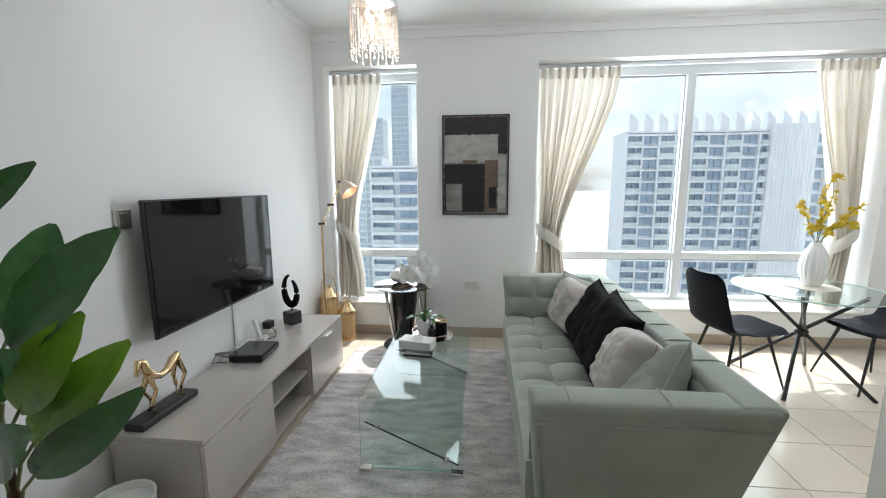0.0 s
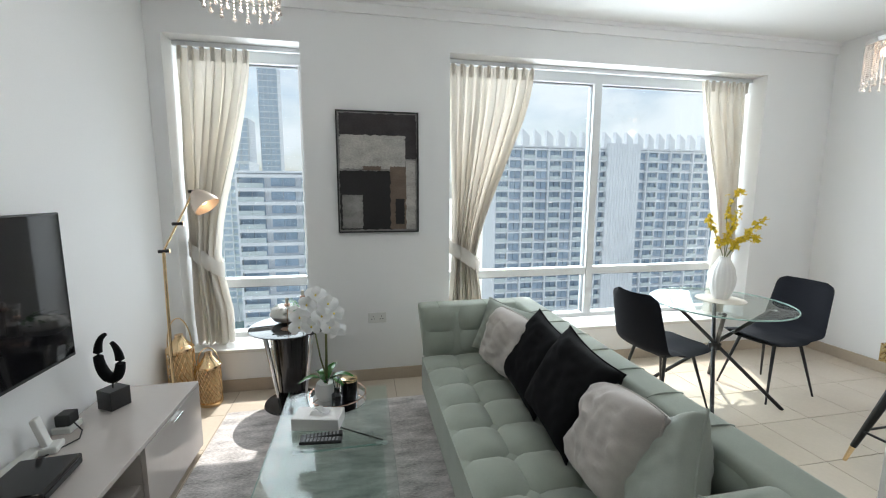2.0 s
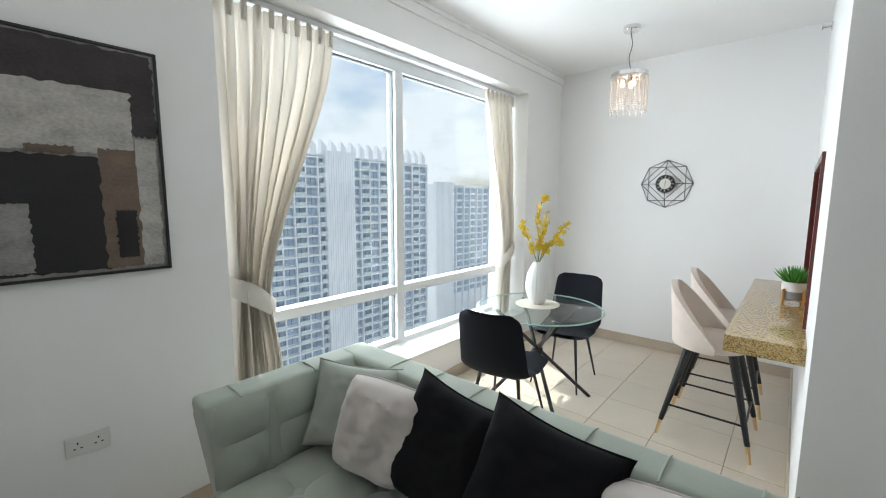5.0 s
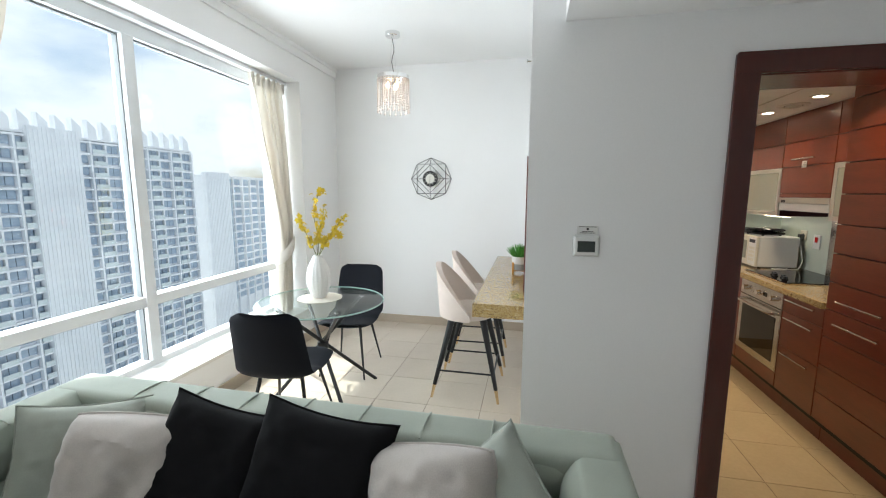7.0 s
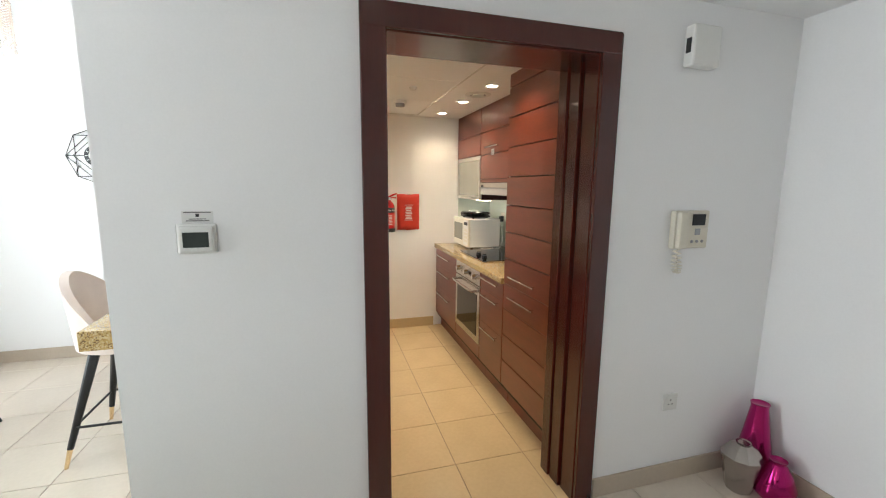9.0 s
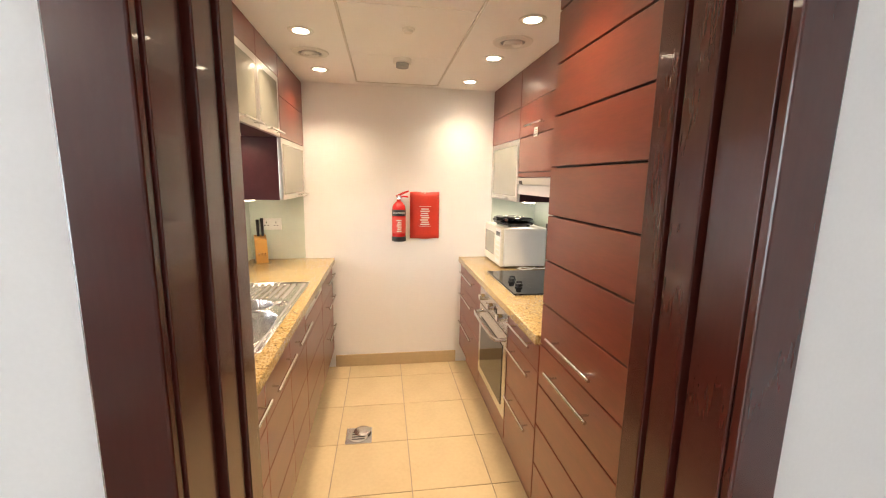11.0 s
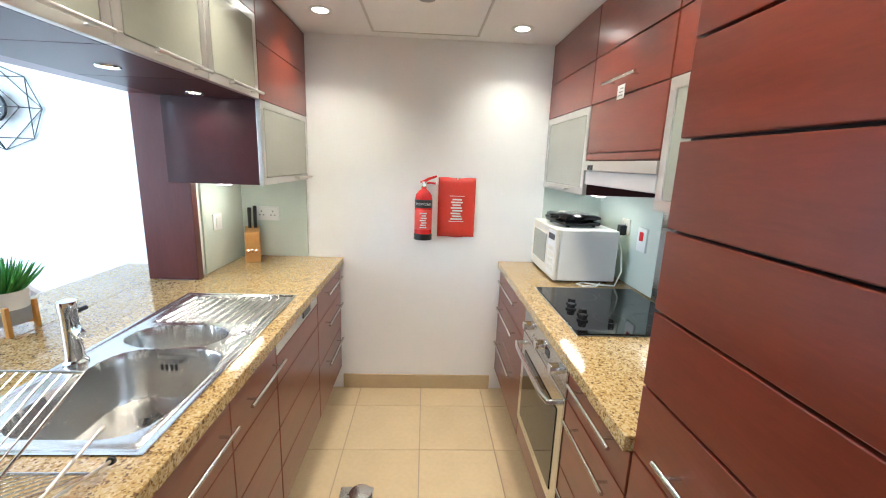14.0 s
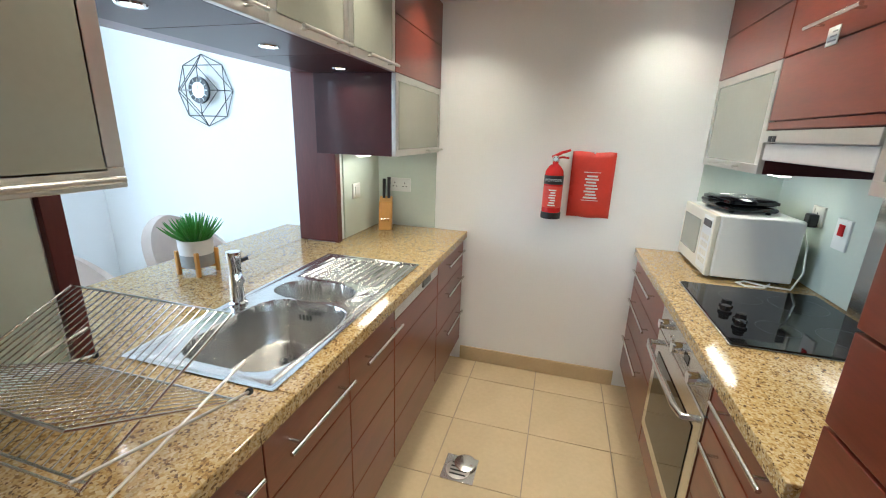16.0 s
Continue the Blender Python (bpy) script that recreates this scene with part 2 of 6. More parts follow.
CURTAIN = cloth_material("cream_linen", (0.75, 0.705, 0.63))
TIECLOTH = cloth_material("white_tie_linen", (0.80, 0.77, 0.72))
RUGM = material("mottled_grey_rug", (0.70, 0.66, 0.645), 0.95, dark=0.40, scale=8, fine=75, stretch=(0.7, 1.9, 1), bump=0.8, spec=0.05)
GREIGE = material("greige_gloss_lacquer", (0.54, 0.495, 0.46), 0.16, dark=0.97, scale=1, fine=20, bump=0, coat=0.3)
GREIGE_IN = material("greige_inner_board", (0.50, 0.46, 0.42), 0.45, dark=0.95, bump=0.01)
GOLD = material("polished_gold", (0.88, 0.65, 0.38), 0.2, 1.0, dark=0.9, bump=0)
ROSEGOLD = material("rose_gold_metal", (0.80, 0.55, 0.42), 0.2, 1.0, dark=0.93, bump=0)
BLACKMETAL = material("black_painted_metal", (0.010, 0.010, 0.011), 0.35, bump=0.01)
LEAF = material("dark_green_leaf", (0.040, 0.150, 0.030), 0.26, dark=0.6, scale=5, fine=30, bump=0.06)
LEAF_L = material("light_green_leaf", (0.22, 0.42, 0.035), 0.28, dark=0.7, scale=5, fine=30, bump=0.06)
LEAF_S = material("fresh_green_spiky_leaf", (0.085, 0.33, 0.045), 0.45, dark=0.7, scale=9, fine=40, bump=0.03)
STEM = material("green_brown_stem", (0.14, 0.16, 0.05), 0.5, dark=0.6, bump=0.1)
CERAMIC = material("matt_white_ceramic", (0.78, 0.77, 0.75), 0.45, dark=0.97, bump=0.01)
CONCRETE_G = material("grey_concrete", (0.33, 0.34, 0.35), 0.8, bump=0.05)
ORCHID = cloth_material("white_orchid_petal", (0.88, 0.88, 0.87))
YELLOW = material("yellow_petal", (0.80, 0.60, 0.03), 0.6, dark=0.75, bump=0.05)
RED = material("red_gloss_paint", (0.55, 0.018, 0.018), 0.25, dark=0.93, bump=0)
REDCLOTH = material("red_vinyl_pouch", (0.62, 0.045, 0.025), 0.45, dark=0.88, bump=0.05)
CHAMPAGNE = material("champagne_lamp_metal", (0.72, 0.62, 0.53), 0.35, 0.7, dark=0.95, bump=0)
SILVER = material("smoked_silver_glaze", (0.42, 0.38, 0.35), 0.15, 0.9, dark=0.9, bump=0)
MAGENTA = material("magenta_metallic_ceramic", (0.42, 0.012, 0.14), 0.12, 0.75, dark=0.9, bump=0)
LIGHTWOOD = wood_material("light_bamboo_wood", (0.60, 0.30, 0.06), 0.4, (8, 8, 2))
# City colours are paled and blued: distance haze is painted into them.
CITY_W = material("pale_cladding", (0.80, 0.83, 0.87), 0.7, dark=0.9, scale=0.3, fine=2, bump=0)
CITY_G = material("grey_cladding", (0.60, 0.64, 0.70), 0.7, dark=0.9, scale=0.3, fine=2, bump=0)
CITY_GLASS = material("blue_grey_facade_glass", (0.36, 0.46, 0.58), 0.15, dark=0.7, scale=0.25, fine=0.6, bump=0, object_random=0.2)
HAZE_GLASS = material("facade_glass_painted_haze", (0.55, 0.65, 0.76), 0.2, dark=0.85, scale=0.25, fine=0.6, bump=0)
CITY_RAIL = material("pale_balcony_glass", (0.62, 0.70, 0.72), 0.15, dark=0.85, scale=0.4, bump=0)
LAMPGLOW = glow_material("lit_lamp_glass", (1.0, 0.86, 0.62), 14.0)
BULB = glow_material("warm_bulb", (1.0, 0.66, 0.36), 6.0)
CRYSTAL = material("clear_crystal_bead", (0.80, 0.72, 0.66), 0.06, 0.35, dark=0.75, scale=20, bump=0)


# ---- mesh helpers ----
def bx(bm, lo, hi, bevel=0.0):
    r = bmesh.ops.create_cube(bm, size=1.0)
    vs = r["verts"]
    for v in vs:
        v.co = Vector([lo[i] + (v.co[i] + 0.5) * (hi[i] - lo[i]) for i in range(3)])
    if bevel:
        es = list({e for v in vs for e in v.link_edges})
        bmesh.ops.bevel(bm, geom=es, offset=bevel, segments=2, affect="EDGES", profile=0.5)
    return bm


def rod(bm, a, b, r1, r2=None, seg=12, caps=True):
    a, b = Vector(a), Vector(b)
    m = Matrix.Translation((a + b) / 2) @ (b - a).to_track_quat("Z", "Y").to_matrix().to_4x4()
    bmesh.ops.create_cone(bm, cap_ends=caps, segments=seg, radius1=r1, radius2=r1 if r2 is None else r2, depth=(b - a).length, matrix=m)
    return bm


def turned(bm, profile, at=(0, 0, 0), seg=32):
    """Solid of revolution from (radius, height) pairs."""
    rings = []
    for r, z in profile:
        rings.append([bm.verts.new((at[0] + max(r, 0.0005) * math.cos(2 * math.pi * k / seg), at[1] + max(r, 0.0005) * math.sin(2 * math.pi * k / seg), at[2] + z)) for k in range(seg)])
    for u, w in zip(rings, rings[1:]):
        for k in range(seg):
            bm.faces.new((u[k], u[(k + 1) % seg], w[(k + 1) % seg], w[k]))
    bm.faces.new(list(reversed(rings[0])))
    bm.faces.new(rings[-1])
    return bm


def pipe(bm, pts, r, seg=8, closed=False):
    """Tube along points."""
    pts = [Vector(p) for p in pts]
    n, rings = len(pts), []
    for i, p in enumerate(pts):
        a = pts[(i - 1) % n] if closed or i else p
        b = pts[(i + 1) % n] if closed or i < n - 1 else p
        q = (b - a).to_track_quat("Z", "Y")
        rr = r[i] if isinstance(r, (list, tuple)) else r
        rings.append([bm.verts.new(p + q @ Vector((rr * math.cos(2 * math.pi * k / seg), rr * math.sin(2 * math.pi * k / seg), 0))) for k in range(seg)])
    for i in range(n if closed else n - 1):
        u, w = rings[i], rings[(i + 1) % n]
        for k in range(seg):
            bm.faces.new((u[k], u[(k + 1) % seg], w[(k + 1) % seg], w[k]))
    if not closed:
        bm.faces.new(list(reversed(rings[0])))
        bm.faces.new(rings[-1])
    return bm


def sheet(bm, fn, nu, nv, wrap=False):
    """Grid surface fn(u, v), u and v from 0 to 1."""
    g = [[bm.verts.new(fn(i / nu, j / nv)) for j in range(nv + 1)] for i in range(nu + (0 if wrap else 1))]
    m = len(g)
    for i in range(nu):
        for j in range(nv):
            bm.faces.new((g[i][j], g[(i + 1) % m][j], g[(i + 1) % m][j + 1], g[i][j + 1]))
    return bm


def part(name, bm, mat, parent=None, label="", smooth=False):
    """One mesh object, under a thing or part where parent is given."""
    bmesh.ops.recalc_face_normals(bm, faces=bm.faces)
    me = bpy.data.meshes.new(name)
    bm.to_mesh(me)
    bm.free()
    me.materials.append(mat)
    if smooth:
        for p in me.polygons:
            p.use_smooth = True
        me.set_sharp_from_angle(angle=radians(40))
    ob = new(name, me)
    if parent:
        ob.parent = parent
    if label:
        ob["label"] = label
    return ob


def thing(name, label, category, at=(0, 0, 0), rz=0.0, group=""):
    e = new(name)
    e.empty_display_size = 0.1
    e.matrix_world = pose(*at, 0, 0, rz)
    return tagged(e, label, category, group)


def B():
    return bmesh.new()


def slab(name, lo, hi, mat, parent=None, bevel=0.0, label=""):
    return part(name, bx(B(), lo, hi, bevel), mat, parent, label)


def structure(ob, label, category):
    return tagged(ob, label, category, kind="structure")


# ---- structure: living room x -1.40..4.50, y -0.95..4.20; kitchen x 2.20..4.50, y -0.48..1.73 ----
H, HALL, WY, GY = 2.97, 2.30, 4.20, 4.53
W1, W2, SZ, HZ = (-1.30, -0.39), (0.737, 3.74), 0.345, 2.645
DW, DX = 1.875, 2.14
DY0, DY1, DZ = 0.165, 1.035, 2.035

bm = B()
for x0, x1 in ((-1.7, W1[0]), (W1[1], W2[0]), (W2[1], 4.8)):
    bx(bm, (x0, WY, 0), (x1, 4.66, 3.2))
for x0, x1 in (W1, W2):
    bx(bm, (x0, WY, 0), (x1, 4.66, SZ - 0.03))
    bx(bm, (x0, WY, HZ), (x1, 4.66, 3.2))
structure(part("wall_north", bm, WALL), "white painted wall with two tall window openings", "wall")
structure(slab("wall_west", (-1.6, -1.15, 0), (-1.40, WY, 3.2), WALL), "plain white painted wall behind the television", "wall")
structure(slab("wall_south", (-1.40, -1.15, 0), (DW, -0.95, 3.2), WALL), "plain white painted wall", "wall")
bm = B()
bx(bm, (4.5, -0.7, 0), (4.7, WY, 3.2))
structure(part("wall_east", bm, WALL), "white painted wall with a wire clock", "wall")
bm = B()
bx(bm, (DW, -1.15, 0), (DX - 0.01, DY0 - 0.03, 3.2))
bx(bm, (DW, DY1 + 0.03, 0), (DX - 0.01, 1.94, 3.2))
bx(bm, (DW, DY0 - 0.03, DZ + 0.03), (DX - 0.01, DY1 + 0.03, 3.2))
structure(part("wall_kitchen_door", bm, WALL), "white painted wall with the kitchen doorway", "wall")
PX0, PX1, PZ0, PZ1 = 2.67, 3.99, 0.86, 1.80
bm = B()
bx(bm, (DX - 0.01, 1.74, 0), (PX0, 1.94, 3.2))
bx(bm, (PX1, 1.74, 0), (4.5, 1.94, 3.2))
bx(bm, (PX0, 1.74, 0), (PX1, 1.94, PZ0))
bx(bm, (PX0, 1.74, PZ1), (PX1, 1.94, 3.2))
structure(part("wall_pass_through", bm, WALL), "white wall with a serving opening to the kitchen", "wall")
structure(slab("wall_kitchen_south", (DX - 0.01, -0.7, 0), (4.5, -0.48, 3.2), WALL), "white kitchen wall behind the hob", "wall")
structure(slab("ceiling_living", (-1.40, 1.80, H), (4.5, WY, 3.2), CEIL), "smooth white living room ceiling", "ceiling")
structure(slab("ceiling_hall", (-1.40, -0.95, HALL), (DW, 1.80, 3.2), CEIL), "lower white dropped ceiling of the hall", "ceiling")
bm = B()
bx(bm, (DX - 0.01, -0.48, KCEIL), (4.5, 1.74, 3.2))
structure(part("ceiling_kitchen", bm, CEIL), "low white kitchen ceiling with recessed lights", "ceiling")
bm = B()
bx(bm, (-1.40, WY - 0.02, H - 0.10), (4.5, WY, H))
bx(bm, (-1.40, WY - 0.035, H - 0.03), (4.5, WY - 0.02, H))
bx(bm, (-1.40, 1.80, H - 0.06), (-1.375, WY - 0.035, H))
structure(part("cornice", bm, CEIL), "slim white plaster cornice", "trim")

# skirting
bm = B()
for lo, hi in (((-1.39, WY - 0.012, 0), (4.488, WY, 0.10)), ((4.488, 1.94, 0), (4.5, WY, 0.10)),
               ((-1.40, -0.95, 0), (-1.388, WY, 0.10)), ((-1.388, -0.95, 0), (DW, -0.938, 0.10)),
               ((DW - 0.012, -0.938, 0), (DW, DY0 - 0.11, 0.10)), ((DW - 0.012, DY1 + 0.11, 0), (DW, 1.952, 0.10)), ((DW, 1.94, 0), (4.488, 1.952, 0.10))):
    bx(bm, lo, hi, 0.003)
structure(part("baseboard", bm, BASE), "tan tiled skirting along the walls", "baseboard")
structure(slab("baseboard_kitchen", (4.488, 0.16, 0), (4.5, 1.14, 0.10), KBASE, None, 0.003), "honey tiled skirting under the kitchen end wall", "baseboard")


def window(index, x0, x1, mulls, label):
    w = thing(f"window_{index}", label, "window", ((x0 + x1) / 2, GY, SZ))
    structure(w, label, "window")
    o = Vector(((x0 + x1) / 2, GY, SZ))

    def sb(name, lo, hi, mat, bevel=0.004):
        return part(name, bx(B(), Vector(lo) - o, Vector(hi) - o, bevel), mat, w)
    sb("window_sill", (x0 + 0.002, WY - 0.012, SZ - 0.03), (x1 - 0.002, GY - 0.05, SZ), SILL, 0.006)
    for lo, hi in (((x0, GY - 0.05, SZ), (x1, GY + 0.05, SZ + 0.045)), ((x0, GY - 0.05, HZ - 0.09), (x1, GY + 0.05, HZ)),
                   ((x0, GY - 0.05, SZ + 0.045), (x0 + 0.055, GY + 0.05, HZ - 0.09)), ((x1 - 0.055, GY - 0.05, SZ + 0.045), (x1, GY + 0.05, HZ - 0.09))):
        sb("window_frame", lo, hi, FRAME_W)
    xs = [x0 + 0.055] + [m for m in mulls] + [x1 - 0.055]
    for m in mulls:
        sb("mullion", (m - 0.04, GY - 0.055, SZ + 0.045), (m + 0.04, GY + 0.05, HZ - 0.09), FRAME_W)
        sb("mullion_seal", (m - 0.046, GY - 0.02, SZ + 0.045), (m + 0.046, GY + 0.02, HZ - 0.09), GASKET, 0)
    for a, b in zip(xs, xs[1:]):
        a2, b2 = a + (0.04 if a in mulls else 0), b - (0.04 if b in mulls else 0)
        sb("transom", (a2, GY - 0.05, 0.775), (b2, GY + 0.05, 0.845), FRAME_W)
        for z0, z1 in ((SZ + 0.045, 0.775), (0.845, HZ - 0.09)):
            sb("seal", (a2, GY - 0.015, z1 - 0.012), (b2, GY + 0.012, z1), GASKET, 0)
            p = sb("pane", (a2, GY - 0.004, z0), (b2, GY + 0.004, z1 - 0.012), PANE, 0)
            p.visible_shadow = False


window(1, *W1, [], "tall narrow window with a white aluminium frame")
window(2, *W2, [2.195], "wide two-light window with a white aluminium frame")

# doorway lining and casing
dr = thing("door_1", "dark mahogany lined doorway with no door closed", "doorway", (DW, 0.6, 0))
structure(dr, "dark mahogany lining and casing of the open kitchen doorway", "doorway")
for s, y in ((1, DY1), (-1, DY0)):
    ya, yb = sorted((y - 0.6, y + s * 0.03 - 0.6))
    part("jamb", bx(B(), (0.0, ya, 0), (0.10, yb, DZ + 0.03), 0.002), MAHOGANY_V, dr)
    ya, yb = sorted((y - s * 0.012 - 0.6, y + s * 0.03 - 0.6))
    part("door_stop", bx(B(), (0.108, ya, 0), (0.185, yb, DZ + 0.03), 0.003), MAHOGANY_V, dr)
    ya, yb = sorted((y - s * 0.02 - 0.6, y + s * 0.03 - 0.6))
    part("jamb_edge", bx(B(), (0.192, ya, 0), (0.262, yb, DZ + 0.03), 0.004), MAHOGANY_V, dr)
    ya, yb = sorted((y + s * 0.004 - 0.6, y + s * 0.095 - 0.6))
    part("casing", bx(B(), (-0.022, ya, 0), (0.0, yb, DZ + 0.085), 0.004), MAHOGANY_V, dr)
part("jamb_head", bx(B(), (0.0, DY0 - 0.6, DZ), (0.262, DY1 - 0.6, DZ + 0.03), 0.002), MAHOGANY_V, dr)
part("casing_head", bx(B(), (-0.024, DY0 - 0.09 - 0.6, DZ + 0.004), (-0.001, DY1 + 0.09 - 0.6, DZ + 0.09), 0.004), MAHOGANY_V, dr)

# mahogany lining of the serving opening
sv = thing("serving_opening_lining", "dark mahogany lining round the serving opening", "lining", (PX0, 1.74, PZ0 + 0.04))
structure(sv, "dark mahogany lining round the serving opening", "trim")
part("jamb", bx(B(), (0.0, -0.02, 0.0), (0.045, 0.215, 0.90), 0.002), MAHOGANY_L, sv)
part("jamb", bx(B(), (PX1 - PX0 - 0.045, -0.02, 0.0), (PX1 - PX0, 0.215, 0.90), 0.002), MAHOGANY_L, sv)
part("jamb_head", bx(B(), (0.045, -0.02, 0.86), (PX1 - PX0 - 0.045, 0.215, 0.90), 0.002), MAHOGANY_L, sv)

# ---- living room: large things ----
def tufted_cushion(name, lo, hi, nx, ny, puff, parent, axis="z"):
    """Upholstered slab with seams and buttons; its padded side looks along +axis."""
    b, sx, sy = B(), hi[0] - lo[0], hi[1] - lo[1]

    def top(u, v):
        fu, fv = (u * nx) % 1.0, (v * ny) % 1.0
        if u == 1.0:
            fu = 1.0
        if v == 1.0:
            fv = 1.0
        du, dv = min(fu, 1 - fu), min(fv, 1 - fv)
        h = (1 - math.exp(-du * 7)) * (1 - math.exp(-dv * 7))
        dim = math.exp(-(du * du + dv * dv) / 0.015) if 0.02 < u < 0.98 and 0.02 < v < 0.98 else 0
        e = min(u * nx, (1 - u) * nx, v * ny, (1 - v) * ny)
        edge = 1 - math.exp(-e * 5)
        return Vector((lo[0] + u * sx, lo[1] + v * sy, hi[2] - puff + puff * (0.35 + 0.65 * h) * (0.25 + 0.75 * edge) - 0.6 * puff * dim))
    sheet(b, top, nx * 8, ny * 8)
    bx(b, lo, (hi[0], hi[1], hi[2] - puff * 0.85))
    return part(name, b, SAGE, parent, smooth=True)


SH = 0.755
sofa = thing("sofa", "sage green velvet sofa with button-tufted seat and slanting arms", "sofa", (0.865, 2.735, 0))


def leaning_block(pts_bottom, pts_top, z0, z1, bevel):
    b = B()
    lo = [b.verts.new((x, y, z0)) for x, y in pts_bottom]
    hi = [b.verts.new((x, y, z1)) for x, y in pts_top]
    b.faces.new(list(reversed(lo)))
    b.faces.new(hi)
    for k in range(4):
        b.faces.new((lo[k], lo[(k + 1) % 4], hi[(k + 1) % 4], hi[k]))
    bmesh.ops.bevel(b, geom=list(b.edges), offset=bevel, segments=4, affect="EDGES", profile=0.6)
    return b


hx, hy = 0.445, 1.135
part("back_frame", leaning_block([(0.24, -hy + 0.13), (hx - 0.13, -hy + 0.13), (hx - 0.13, hy - 0.13), (0.24, hy - 0.13)], [(0.27, -hy + 0.015), (hx, -hy + 0.015), (hx, hy - 0.015), (0.27, hy - 0.015)], 0.12, SH, 0.035), SAGE, sofa, smooth=True)
for s in (-1, 1):
    q = [(-hx + 0.06, s * (hy - 0.10)), (hx - 0.15, s * (hy - 0.10)), (hx - 0.15, s * (hy - 0.24)), (-hx + 0.06, s * (hy - 0.24))]
    t = [(-hx, s * hy), (hx - 0.02, s * hy), (hx - 0.02, s * (hy - 0.17)), (-hx, s * (hy - 0.17))]
    if s > 0:
        q.reverse(), t.reverse()
    part("arm", leaning_block(q, t, 0.12, SH - 0.004, 0.04), SAGE, sofa, smooth=True)
    b = B()
    n = 24
    pipe(b, [(-hx + 0.02 + k * (2 * hx - 0.08) / n, s * (hy - 0.012), SH - 0.085) for k in range(n + 1)], 0.009, 8)
    pipe(b, [(-hx + 0.02 + 0.055 * k / n, s * (hy - 0.012 - 0.085 * k / n), SH - 0.085 - (SH - 0.22) * k / n) for k in range(n + 1)], 0.009, 8)
    part("piping", b, SAGE, sofa)
tufted_cushion("seat", (-hx + 0.01, -hy + 0.19, 0.15), (0.27, hy - 0.19, 0.435), 3, 8, 0.055, sofa)
# padded inner faces of back and arms
b = B()
n_b = 8


def back_pad(u, v):
    fu, fv = (u * n_b) % 1.0 if u < 1 else 1.0, (v * 2) % 1.0 if v < 1 else 1.0
    du, dv = min(fu, 1 - fu), min(fv, 1 - fv)
    h = (1 - math.exp(-du * 7)) * (0.5 + 0.5 * (1 - math.exp(-dv * 7)))
    end = min(1, (1 - v) * 6) ** 0.5
    return Vector((0.30 - 0.055 * h * end - 0.02 * (1 - v), -hy + 0.16 + u * (2 * hy - 0.32), 0.40 + v * (SH - 0.40 - 0.01)))


sheet(b, back_pad, n_b * 8, 14)
part("backrest", b, SAGE, sofa, smooth=True)
for s in (-1, 1):
    b = B()

    def arm_pad(u, v):
        fu, fv = (u * 3) % 1.0 if u < 1 else 1.0, (v * 2) % 1.0 if v < 1 else 1.0
        du, dv = min(fu, 1 - fu), min(fv, 1 - fv)
        h = (1 - math.exp(-du * 7)) * (0.5 + 0.5 * (1 - math.exp(-dv * 7))) * min(1, (1 - v) * 6) ** 0.5
        return Vector((-hx + 0.02 + u * 0.74, s * (hy - 0.165 - 0.045 * h - 0.02 * (1 - v)), 0.40 + v * (SH - 0.415)))
    sheet(b, arm_pad, 24, 14)
    part("arm_padding", b, SAGE, sofa, smooth=True)
for y in [(-hy + 0.19) + k * (2 * hy - 0.38) / 8 for k in range(1, 8)]:
    b = pipe(B(), [(0.275 + 0.165 * k / 10, y, SH + 0.004 - 0.012 * (abs(k - 5) / 5) ** 3) for k in range(11)], 0.004, 6)
    part("seam", b, SAGE, sofa)
for s in (-1, 1):
    for x in (-0.30, 0.05):
        b = pipe(B(), [(x, s * (hy - 0.165 + 0.15 * k / 10), SH + 0.0 - 0.012 * (abs(k - 5) / 5) ** 3) for k in range(11)], 0.004, 6)
        part("seam", b, SAGE, sofa)
for x in (-0.36, 0.28):
    for y in (-0.93, 0.93):
        part("leg", rod(B(), (x, y, 0.014), (x, y, 0.13), 0.012, 0.018), BLACKMETAL, sofa)


def cushion(label, mat, w, h, depth, m, wrinkle=0.008, seed=0, draw_in=0.10, rounding=0.0):
    """Soft square cushion with pinched corners, standing in its own x-z plane."""
    b = B()
    n = 30
    for side in (1, -1):
        def f(u, v):
            a, c = u * 2 - 1, v * 2 - 1
            pinch = 1 - draw_in * (1 - a * a) * c ** 4
            pinch2 = 1 - draw_in * (1 - c * c) * a ** 4
            d = max(0.0, (1 - a ** 4) * (1 - c ** 4)) ** 0.55
            wr = noise.noise(Vector((a * 2.1 + seed, c * 2.1, side * 0.7))) * wrinkle * 2 + noise.noise(Vector((a * 5 + seed, c * 6, 3 + side))) * wrinkle + (0.12 - abs(noise.noise(Vector((a * 3 + c * 1.5 + seed, c * 3 - a, side))))) * wrinkle * 0.9
            full = 1 - rounding * a * a * c * c
            return Vector((a * w / 2 * pinch2 * full, side * (d * depth / 2 + wr * d), c * h / 2 * pinch * full))
        sheet(b, f, n, n)
    bmesh.ops.remove_doubles(b, verts=b.verts, dist=0.0008)
    ob = part("cushion", b, mat, None, smooth=True)
    ob.matrix_world = m
    tagged(ob, label, "cushion", "cushions on the sofa")
    seam = B()
    pts = []
    for i in range(4 * 10):
        q, r = divmod(i, 10)
        s = r / 10 * 2 - 1
        a, c = ((s, -1), (1, s), (-s, 1), (-1, -s))[q]
        full = 1 - rounding * a * a * c * c
        pts.append((a * w / 2 * (1 - draw_in * (1 - c * c) * a ** 4) * full, 0, c * h / 2 * (1 - draw_in * (1 - a * a) * c ** 4) * full))
    pipe(seam, pts, 0.005, 6, closed=True)
    part("seam", seam, mat, ob)
    return ob


